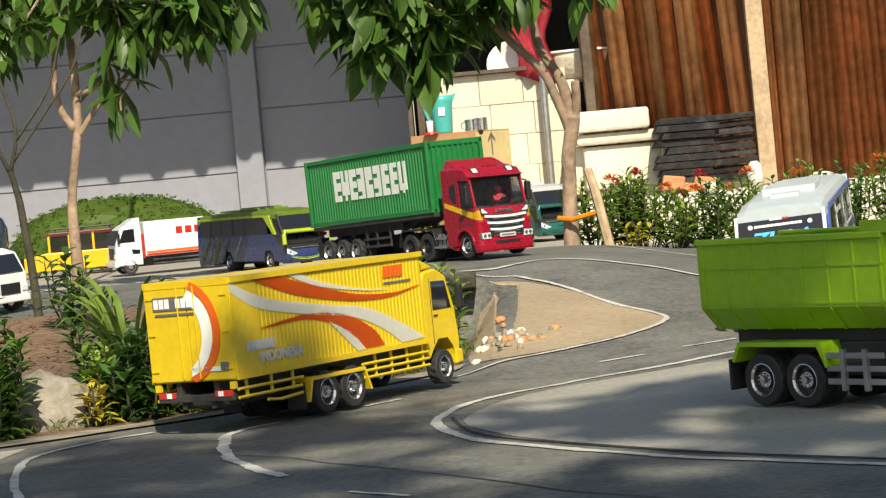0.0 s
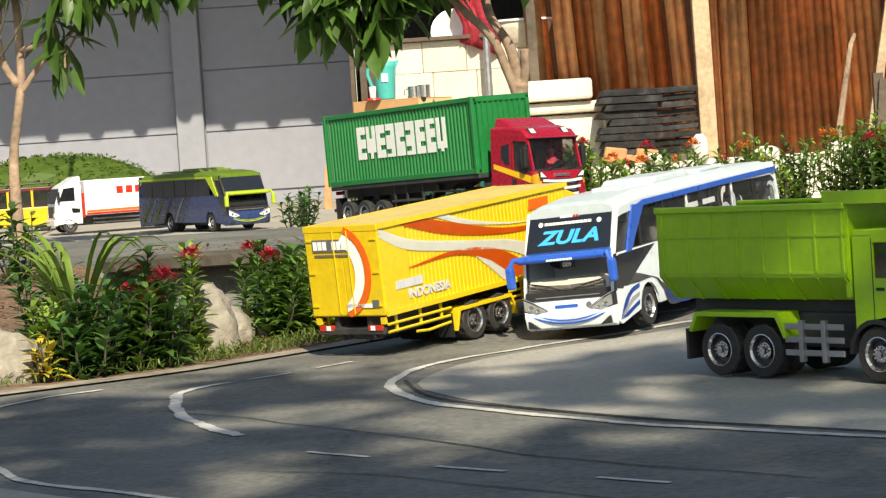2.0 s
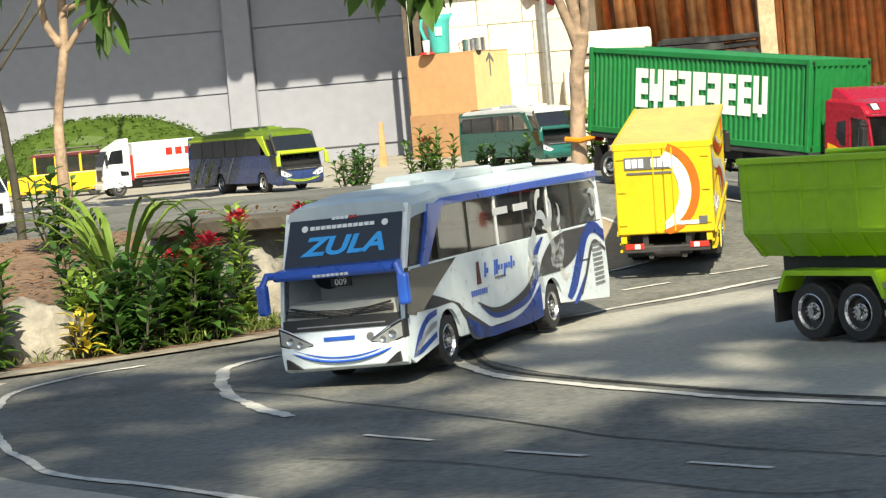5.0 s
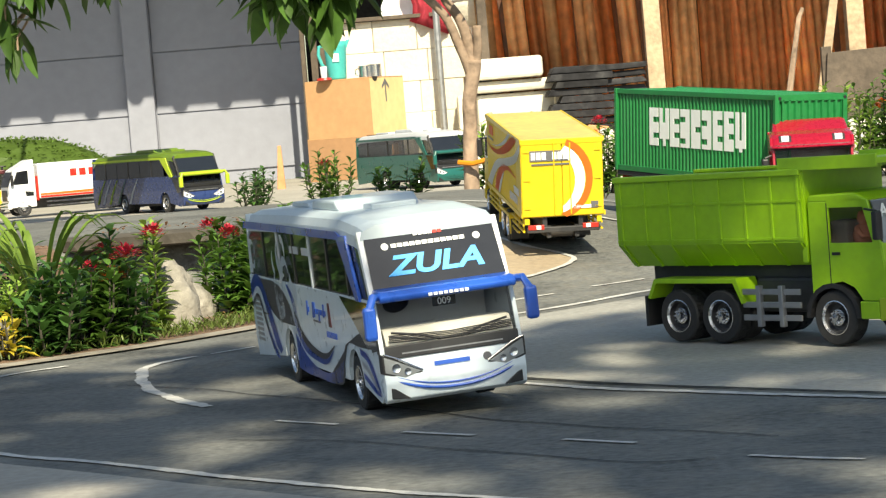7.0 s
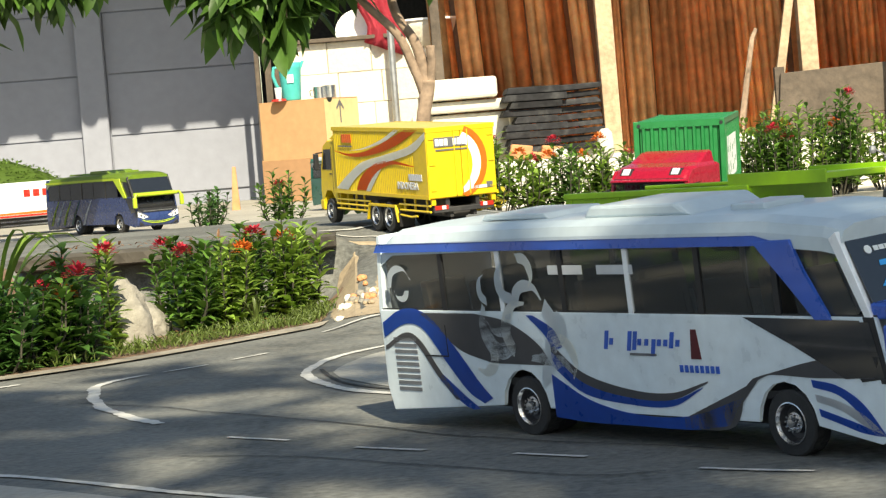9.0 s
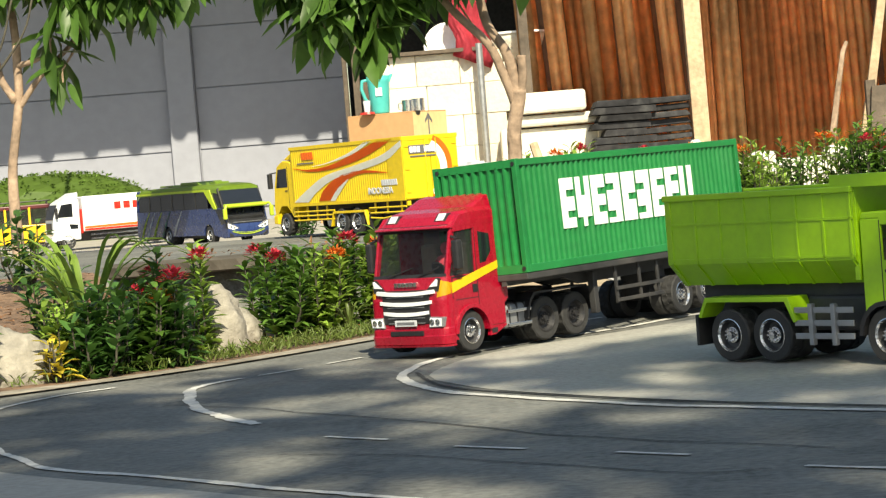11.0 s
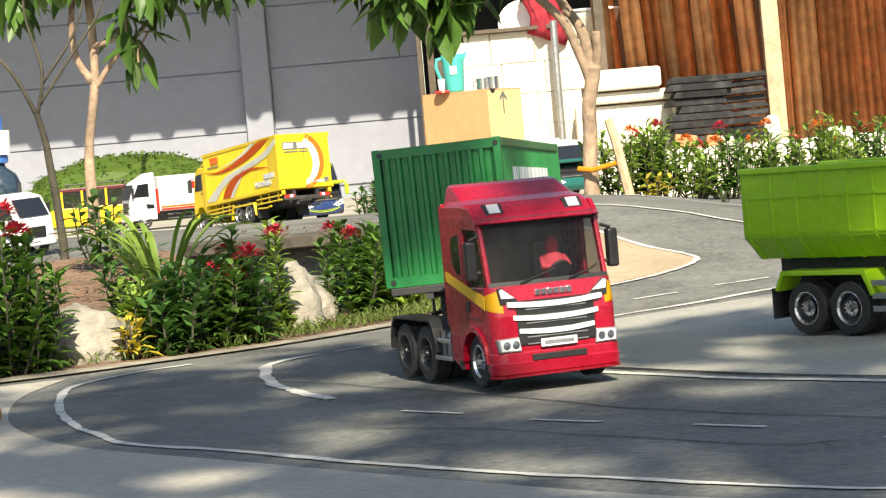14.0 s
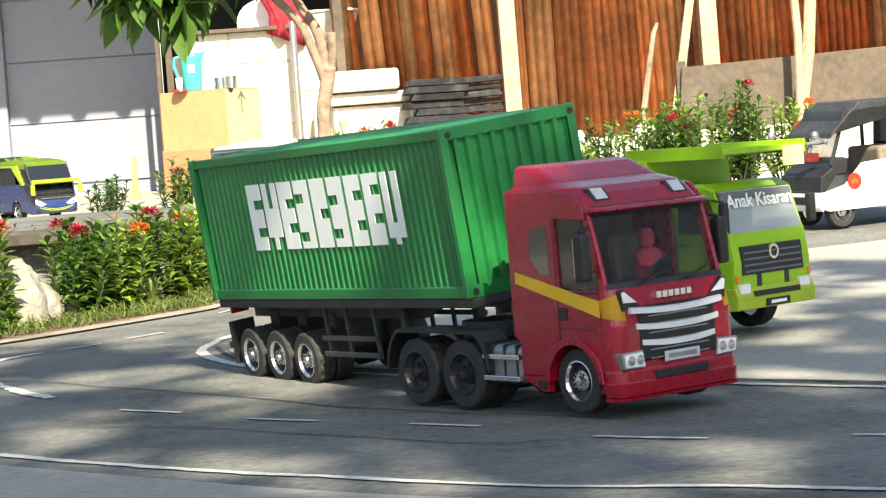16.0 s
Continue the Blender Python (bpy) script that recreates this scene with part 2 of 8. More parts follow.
def box(bm, x0, x1, y0, y1, z0, z1, bevel=0.0):
    vs = bmesh.ops.create_cube(bm, size=1.0, matrix=Matrix.Translation(((x0 + x1) / 2, (y0 + y1) / 2, (z0 + z1) / 2)) @ Matrix.Diagonal((abs(x1 - x0), abs(y1 - y0), abs(z1 - z0), 1)))["verts"]
    if bevel:
        es = list({e for v in vs for e in v.link_edges})
        bmesh.ops.bevel(bm, geom=es, offset=bevel, segments=2, profile=0.5, affect="EDGES")
    return bm


def B(*dims, bevel=0.0):
    return box(bmesh.new(), *dims, bevel=bevel)


def prism(poly, y0, y1, bevel=0.0, axis="y", bm=None):
    """A polygon of (x, z) swept from y0 to y1; axis x: (y, z) swept in x; axis z: (x, y) swept in z."""
    bm = bm or bmesh.new()
    put = {"y": lambda a, b, c: (a, c, b), "x": lambda a, b, c: (c, a, b), "z": lambda a, b, c: (a, b, c)}[axis]
    lo = [bm.verts.new(put(a, b, y0)) for a, b in poly]
    hi = [bm.verts.new(put(a, b, y1)) for a, b in poly]
    fs = [bm.faces.new(lo), bm.faces.new(hi)]
    n = len(poly)
    for i in range(n):
        fs.append(bm.faces.new((lo[i], lo[(i + 1) % n], hi[(i + 1) % n], hi[i])))
    if bevel:
        bmesh.ops.bevel(bm, geom=list({e for f in fs for e in f.edges}), offset=bevel, segments=2, profile=0.5, affect="EDGES")
    return bm


def loft(rings, bm=None, close=True):
    """Joins rings of equally many points, ends capped."""
    bm = bm or bmesh.new()
    rows = [[bm.verts.new(p) for p in r] for r in rings]
    n = len(rows[0])
    for a, b in zip(rows, rows[1:]):
        for i in range(n):
            bm.faces.new((a[i], a[(i + 1) % n], b[(i + 1) % n], b[i]))
    if close:
        bm.faces.new(rows[0]), bm.faces.new(rows[-1])
    return bm


def tube(points, radii, seg=7, bm=None):
    """A round bar through the points."""
    bm = bm or bmesh.new()
    pts = [Vector(p) for p in points]
    rings = []
    for i, p in enumerate(pts):
        d = (pts[min(i + 1, len(pts) - 1)] - pts[max(i - 1, 0)]).normalized()
        q = d.to_track_quat("Z", "Y") if i == 0 else last.rotation_difference(d) @ q
        last = d
        r = radii[i] if isinstance(radii, (list, tuple)) else radii
        rings.append([p + q @ Vector((r * math.cos(2 * math.pi * k / seg), r * math.sin(2 * math.pi * k / seg), 0)) for k in range(seg)])
    return loft(rings, bm)


def lathe(profile, seg=24, axis="z", at=(0, 0, 0), bm=None, hollow=False):
    """A profile of (radius, height) turned round an axis; hollow: the profile is a closed loop, with no end caps."""
    bm = bm or bmesh.new()
    turn = {"z": lambda r, h, a: (r * math.cos(a), r * math.sin(a), h), "y": lambda r, h, a: (r * math.cos(a), h, r * math.sin(a)), "x": lambda r, h, a: (h, r * math.cos(a), r * math.sin(a))}[axis]
    rings = [[Vector(turn(r, h, 2 * math.pi * k / seg)) + Vector(at) for k in range(seg)] for r, h in (list(profile) + [profile[0]] if hollow else profile)]
    bm = loft(rings, bm, close=not hollow)
    if hollow:
        bmesh.ops.remove_doubles(bm, verts=bm.verts, dist=1e-6)
    return bm


def writing(name, body, size, parent, m, material, label="", extrude=0.0006, shear=0.0, bold=0.0):
    cu = bpy.data.curves.new(name, "FONT")
    cu.body, cu.size, cu.extrude, cu.align_x, cu.align_y, cu.shear = body, size, extrude, "CENTER", "CENTER", shear
    cu.offset = bold
    cu.materials.append(material)
    ob = new(name, cu)
    ob.parent = parent
    ob.matrix_basis = m
    return tagged(ob, label=label)


def sm(u):
    u = min(1.0, max(0.0, u))
    return u * u * (3 - 2 * u)


def ground_z(x, y):
    """Height of the ground: low road in front, raised road behind with a step at the planter."""
    a = 0.07 + 0.115 * (1 - sm((x - 0.1) / 1.0))
    soft, steep = sm((y - 5.0) / 2.3), sm((y - 6.5) / 0.09)
    w = (1 - sm((x + 0.16) / 0.14)) * sm((x + 1.05) / 0.2)
    z = a * (soft * (1 - w) + steep * w)
    return z - max(0.0, a - 0.1) * 0.9 * sm((y - 8.3) / 1.4)


def spline(rows, t):
    """Smooth value between rows of (t, values...)."""
    i = max(1, min(len(rows) - 1, next((k for k, r in enumerate(rows) if r[0] >= t), len(rows) - 1)))
    p0, p1 = rows[i - 1], rows[i]
    pa, pb = rows[max(0, i - 2)], rows[min(len(rows) - 1, i + 1)]
    h = p1[0] - p0[0]
    u = (t - p0[0]) / h
    out = []
    for k in range(1, len(p0)):
        m0 = (p1[k] - pa[k]) / (p1[0] - pa[0]) * h if p1[0] > pa[0] else 0
        m1 = (pb[k] - p0[k]) / (pb[0] - p0[0]) * h if pb[0] > p0[0] else 0
        out.append((2 * u**3 - 3 * u**2 + 1) * p0[k] + (u**3 - 2 * u**2 + u) * m0 + (3 * u**2 - 2 * u**3) * p1[k] + (u**3 - u**2) * m1)
    return out


def on_ground(x, y, yaw, lean, front, rear, half=0.085):
    """The pose of a vehicle whose axles lie front and rear of its origin, resting on the ground."""
    a = radians(yaw)
    d, l = Vector((math.cos(a), math.sin(a), 0)), Vector((-math.sin(a), math.cos(a), 0))
    o = Vector((x, y, 0))
    def h(s, side):
        p = o + d * s + l * side
        return ground_z(p.x, p.y)
    zf, zr = (h(front, half) + h(front, -half)) / 2, (h(rear, half) + h(rear, -half)) / 2
    zl, zrt = (h(front, half) + h(rear, half)) / 2, (h(front, -half) + h(rear, -half)) / 2
    pit, rol = math.atan2(zf - zr, front - rear), math.atan2(zl - zrt, 2 * half) * 0.6 + radians(lean)
    z = zr + (zf - zr) * (0 - rear) / (front - rear) + 0.004
    return Matrix.Translation((x, y, z)) @ Matrix.Rotation(a, 4, "Z") @ Matrix.Rotation(-pit, 4, "Y") @ Matrix.Rotation(rol, 4, "X")


# ---- ground ----
def ground():
    xs = [-60, -25, -12, -7, -5] + [-4 + 0.1 * i for i in range(20)] + [-2 + 0.05 * i for i in range(80)] + [2 + 0.15 * i for i in range(14)] + [5, 8, 14, 30, 60]
    ys = [-60, -20, -8, -3, 0, 1] + [1.5 + 0.1 * i for i in range(30)] + [4.5 + 0.05 * i for i in range(38)] + [6.42 + 0.015 * i for i in range(14)] + [6.65 + 0.05 * i for i in range(70)] + [10.2 + 0.3 * i for i in range(20)] + [17, 20, 30, 60, 200]
    verts = [(x, y, ground_z(x, y)) for y in ys for x in xs]
    n = len(xs)
    faces = [(j * n + i, j * n + i + 1, (j + 1) * n + i + 1, (j + 1) * n + i) for j in range(len(ys) - 1) for i in range(n - 1)]
    me = bpy.data.meshes.new("ground")
    me.from_pydata(verts, [], faces)
    me.materials.append(ASPHALT)
    for p in me.polygons:
        p.use_smooth = True
    tagged(new("ground", me), "grey asphalt model roadway with stains and dust", "ground", kind="structure")


def smooth_line(pts, step=0.05):
    rows = [(i, *p) for i, p in enumerate(pts)]
    out = []
    for i in range(len(pts) - 1):
        n = max(2, int(math.dist(pts[i], pts[i + 1]) / step))
        out += [spline(rows, i + k / n) for k in range(n)]
    return out + [list(pts[-1])]


def patch(name, outline, material, lift, label, category):
    """An area of ground laid over the sheet, following its height."""
    line = smooth_line(list(outline) + [outline[0]], 0.08)[:-1]
    bm = bmesh.new()
    bm.faces.new([bm.verts.new((x, y, 0)) for x, y in line])
    x0, x1, y0, y1 = min(p[0] for p in line), max(p[0] for p in line), min(p[1] for p in line), max(p[1] for p in line)
    def cut(co, no):
        bmesh.ops.bisect_plane(bm, geom=list(bm.verts) + list(bm.edges) + list(bm.faces), plane_co=co, plane_no=no)
    s = 0.07
    for i in range(1, int((x1 - x0) / s) + 1):
        cut((x0 + i * s, 0, 0), (1, 0, 0))
    for i in range(1, int((y1 - y0) / s) + 1):
        cut((0, y0 + i * s, 0), (0, 1, 0))
    for v in bm.verts:
        v.co.z = ground_z(v.co.x, v.co.y) + lift
    ob = part(name, bm, material)
    tagged(ob, label, category, kind="structure")
    return ob


def stripe(name, pts, width, label, lift=0.0036, material=None, category="road marking"):
    """A painted line along the ground, its edges a little uneven."""
    line = smooth_line(pts, 0.012)
    bm = bmesh.new()
    prev = None
    for i, (x, y) in enumerate(line):
        a, b = line[max(0, i - 1)], line[min(len(line) - 1, i + 1)]
        d = Vector((b[0] - a[0], b[1] - a[1], 0)).normalized()
        nrm = Vector((-d.y, d.x, 0))
        w = width * (0.48 + 0.16 * noise.noise((x * 9, y * 9, 1)))
        row = []
        for s in (-1, 1):
            p = Vector((x, y, 0)) + nrm * (s * (w + width * 0.2 * noise.noise((x * 45, y * 45, s * 5))) + 0.01 * noise.noise((x * 6, y * 6, 7)))
            row.append(bm.verts.new((p.x, p.y, ground_z(p.x, p.y) + lift)))
        if prev:
            bm.faces.new((prev[0], prev[1], row[1], row[0]))
        prev = row
    tagged(part(name, bm, material or LINE), label, category, kind="structure")


ground()
INNER = ((1.3, 2.5), (0.77, 3.06), (0.42, 3.43), (0.24, 3.63), (0.0, 3.97), (-0.1, 4.19), (-0.15, 4.49), (-0.08, 4.81), (0.06, 5.0), (0.2, 5.13), (0.36, 5.25), (0.5, 5.37), (0.8, 5.6), (1.3, 5.9))
patch("pavement", tuple((x + (0.05 if y < 4.9 else 0.03), y + (0.03 if y < 4.2 else -0.05)) for x, y in INNER) + ((3.2, 6.2), (4.2, 3.5), (2.6, 1.2)), CONCRETE, 0.0012, "smooth grey concrete yard inside the bend of the road", "pavement")
patch("pavement", ((-0.95, 4.62), (-0.97, 4.3), (-0.92, 3.95), (-0.84, 3.68), (-0.7, 3.4), (-0.45, 3.1), (-0.2, 2.8), (0.1, 2.47), (0.4, 2.25), (0.8, 2.0), (0.5, 1.2), (-1.5, 1.6), (-2.6, 3.2), (-2.3, 4.3), (-1.4, 4.45)), PALE_CONCRETE, 0.0012, "pale dusty concrete apron beside the road", "pavement")
patch("sand_slope", ((-0.12, 6.5), (-0.02, 6.66), (0.13, 6.44), (0.26, 6.13), (0.36, 5.95), (0.31, 5.8), (0.2, 5.68), (0.06, 5.58), (-0.06, 5.56), (-0.13, 5.8)), SAND, 0.0022, "sandy cement slope between the two levels of the road", "ground")
patch("pavement", ((-3.2, 9.4), (-1.6, 8.75), (-1.0, 9.3), (-0.6, 10.3), (0.2, 9.9), (1.2, 10.0), (2.4, 9.6), (3.2, 10.5), (3.4, 16.0), (-5.5, 16.6), (-5, 11)), PALE_CONCRETE, 0.0012, "pale sunlit concrete yard by the back wall", "pavement")
stripe("inner_line", INNER, 0.021, "worn white line along the inner bend of the road", 0.0019)
stripe("outer_line", ((-0.72, 4.72), (-0.83, 4.62), (-0.9, 4.4), (-0.87, 4.12), (-0.79, 3.81), (-0.71, 3.57), (-0.6, 3.36), (-0.41, 3.15), (-0.25, 2.94), (-0.04, 2.72), (0.21, 2.48), (0.39, 2.36), (0.56, 2.24), (1.0, 1.9), (1.6, 1.4)), 0.016, "worn white line along the outer edge of the road", 0.0019)
stripe("lane_line", ((-0.47, 4.71), (-0.52, 4.64), (-0.55, 4.52), (-0.54, 4.38), (-0.49, 4.11), (-0.43, 3.94), (-0.365, 3.79)), 0.022, "white hooked lane marking in the bend", 0.0019)
for a, b in (((-0.24, 3.53), (-0.15, 3.42)), ((-0.05, 3.28), (0.04, 3.18)), ((0.155, 3.07), (0.243, 2.985)), ((0.36, 2.8), (0.48, 2.7)), ((0.63, 2.63), (0.75, 2.53)), ((-0.44, 4.74), (-0.36, 4.83)), ((-0.31, 4.9), (-0.25, 5.0)), ((0.18, 5.36), (0.28, 5.42)), ((0.37, 5.5), (0.5, 5.57))):
    stripe("lane_dash", (a, ((a[0] + b[0]) / 2, (a[1] + b[1]) / 2), b), 0.012, "short white dash of the lane marking", 0.0019)
stripe("kerb_line", ((-0.11, 6.66), (-0.02, 6.76), (0.05, 6.64), (0.13, 6.46), (0.26, 6.15), (0.36, 5.97), (0.35, 5.88), (0.31, 5.79), (0.22, 5.68), (0.1, 5.58), (-0.03, 5.5), (-0.14, 5.42)), 0.015, "white edge line round the sandy slope")
stripe("upper_line", ((-0.16, 6.75), (-0.02, 7.05), (0.1, 7.15), (0.3, 6.95), (0.42, 6.82), (0.55, 6.64), (0.8, 6.4)), 0.018, "thin white line on the raised road")
stripe("back_line", ((0.3, 8.3), (0.45, 7.9), (0.6, 7.65), (0.9, 7.3)), 0.018, "thin white line at the back of the raised road")
CRACK = mat("road_crack", (0.03, 0.031, 0.032), 0.9, var=0.3, scale=60, bump=0.6)
stripe("road_crack", tuple((x + 0.03 + 0.008 * math.sin(5 * x), y + 0.03) for x, y in INNER[1:7]), 0.009, "dark crumbled edge where concrete yard meets asphalt", 0.0017, CRACK, "crack")
stripe("road_crack", ((-0.55, 4.25), (-0.35, 4.0), (-0.05, 3.55), (0.1, 3.3), (0.42, 2.95)), 0.004, "fine dark crack in the asphalt", 0.0014, CRACK, "crack")
stripe("road_crack", ((-0.3, 3.35), (-0.1, 3.2), (0.2, 2.85), (0.32, 2.8)), 0.0035, "fine dark crack in the asphalt", 0.0014, CRACK, "crack")


# ---- vehicles ----
WHEELS = {}
SHADED_DISH = mat("shaded_dish", (0.07, 0.07, 0.075), 0.4, 0.5, var=0.2)


def wheel(parent, x, y, r=0.043, w=0.03, twin=False, rim=CHROME):
    """A wheel whose outer face looks to the side that y lies on."""
    s = 1 if y > 0 else -1
    key = (r, w, s, twin, rim.name)
    if key not in WHEELS:
        ww = w * 2.1 if twin else w
        bm = bmesh.new()
        prof = [(0.6, 0), (0.93, 0), (0.985, 0.08), (1.0, 0.1), (1.0, 0.48), (1.0, 0.52), (1.0, 0.9), (0.985, 0.92), (0.93, 1.0), (0.6, 1.0)]
        rings = []
        for j, (q, u) in enumerate(prof):   # blocks of the tread, staggered between the two halves
            ring = []
            for k in range(56):
                cut = 0.955 if 3 <= j <= 6 and ((k + (1 if j > 4 else 0)) // 2) % 2 else 1.0
                a = 2 * math.pi * k / 56
                ring.append((r * q * cut * math.cos(a), -w * u * s, r * q * cut * math.sin(a)))
            rings.append(ring)
        loft(rings, bm, close=False)
        if twin:
            lathe([(r * 0.6, -w * 1.1 * s), (r * 0.93, -w * 1.1 * s), (r, -(w * 1.1 + 0.003) * s), (r, -(ww - 0.003) * s), (r * 0.93, -ww * s), (r * 0.6, -ww * s)], 28, "y", bm=bm, hollow=True)
        bmesh.ops.recalc_face_normals(bm, faces=bm.faces)
        t = bpy.data.meshes.new("tyre")
        bm.to_mesh(t), bm.free()
        t.materials.append(RUBBER)
        bm = lathe([(r * 0.63, 0.001 * s), (r * 0.6, 0.0015 * s), (r * 0.55, -0.003 * s), (r * 0.5, -0.02 * s), (r * 0.34, -0.021 * s), (r * 0.3, -0.006 * s), (r * 0.17, -0.005 * s), (r * 0.13, 0.002 * s), (0.0005, 0.0025 * s), (0.0005, -0.024 * s), (r * 0.63, -0.024 * s)], 24, "y", hollow=True)
        for k in range(10):
            a = 2 * math.pi * k / 10
            lathe([(r * 0.035, 0), (r * 0.035, 0.004 * s)], 6, "y", (r * 0.24 * math.cos(a), -0.0035 * s, r * 0.24 * math.sin(a)), bm)
        bmesh.ops.recalc_face_normals(bm, faces=bm.faces)
        h = bpy.data.meshes.new("rim")
        bm.to_mesh(h), bm.free()
        h.materials.append(rim)
        # dish between the bright outer ring and the hub, its dark tone painting the recess's shade
        bm = lathe([(r * 0.29, -0.006 * s), (r * 0.34, -0.0125 * s), (r * 0.48, -0.0118 * s), (r * 0.555, -0.0025 * s), (r * 0.555, -0.0035 * s), (r * 0.48, -0.0128 * s), (r * 0.34, -0.0135 * s), (r * 0.29, -0.007 * s)], 24, "y", hollow=True)
        bmesh.ops.recalc_face_normals(bm, faces=bm.faces)
        g = bpy.data.meshes.new("rim_dish")
        bm.to_mesh(g), bm.free()
        g.materials.append(SHADED_DISH)
        WHEELS[key] = (t, h, g)
    t, h, g = WHEELS[key]
    ob = new("wheel", t)
    ob.parent = parent
    ob.matrix_basis = pose(x, y, r)
    c = new("rim", h)
    c.parent = ob
    c = new("rim_dish", g)
    c.parent = ob
    return ob


def wave_panel(length, height, n, depth, y, z0, x0, bm=None, axis="x", thick=0.002):
    """A ribbed steel wall from x0 on, ribs upright; depth towards the outside (sign gives the side)."""
    bm = bm or bmesh.new()
    prof = []
    p = length / n
    for i in range(n):
        a = x0 + i * p
        prof += [(a, 0), (a + p * 0.28, 0), (a + p * 0.42, depth), (a + p * 0.86, depth)]
    prof.append((x0 + length, 0))
    s = math.copysign(thick, depth)
    rows = []
    for zz in (z0, z0 + height):
        for dy in (0, -s):
            rows.append([bm.verts.new((a, y + b + dy, zz) if axis == "x" else (y + b + dy, a, zz)) for a, b in prof])
    for r0, r1 in ((0, 2), (1, 3), (0, 1), (2, 3)):
        for i in range(len(prof) - 1):
            bm.faces.new((rows[r0][i], rows[r0][i + 1], rows[r1][i + 1], rows[r1][i]))
    return bm


def block_row(name, parent, x0, x1, z0, z1, y, side, material, n, label, gap=0.12, lean=0.0):
    """A row of plain upright blocks in place of lettering."""
    w = (x1 - x0) / n
    for i in range(n):
        a, b = x0 + i * w + w * gap / 2, x0 + (i + 1) * w - w * gap / 2
        bm = prism([(a, z0), (b, z0), (b + lean, z1), (a + lean, z1)], y, y + side * 0.0012)
        part(name, bm, material, parent, label if i == 0 else "")


def ribbon(top, bottom, y, side, material, name, parent, label="", n=24):
    """A curved band on a vehicle's flank between two curves of (x, z)."""
    ra, rb = [(i, *p) for i, p in enumerate(top)], [(i, *p) for i, p in enumerate(bottom)]
    pa = [spline(ra, (len(top) - 1) * k / n) for k in range(n + 1)]
    pb = [spline(rb, (len(bottom) - 1) * k / n) for k in range(n + 1)]
    bm = bmesh.new()
    o = [[bm.verts.new((p[0], y, p[1])) for p in row] for row in (pa, pb)]
    for i in range(n):
        bm.faces.new((o[0][i], o[0][i + 1], o[1][i + 1], o[1][i]))
    bmesh.ops.solidify(bm, geom=list(bm.faces), thickness=0.0008)
    for v in bm.verts:
        v.co.y = y + (side * 0.0008 if abs(v.co.y - y) < 1e-6 else 0)
    return part(name, bm, material, parent, label)


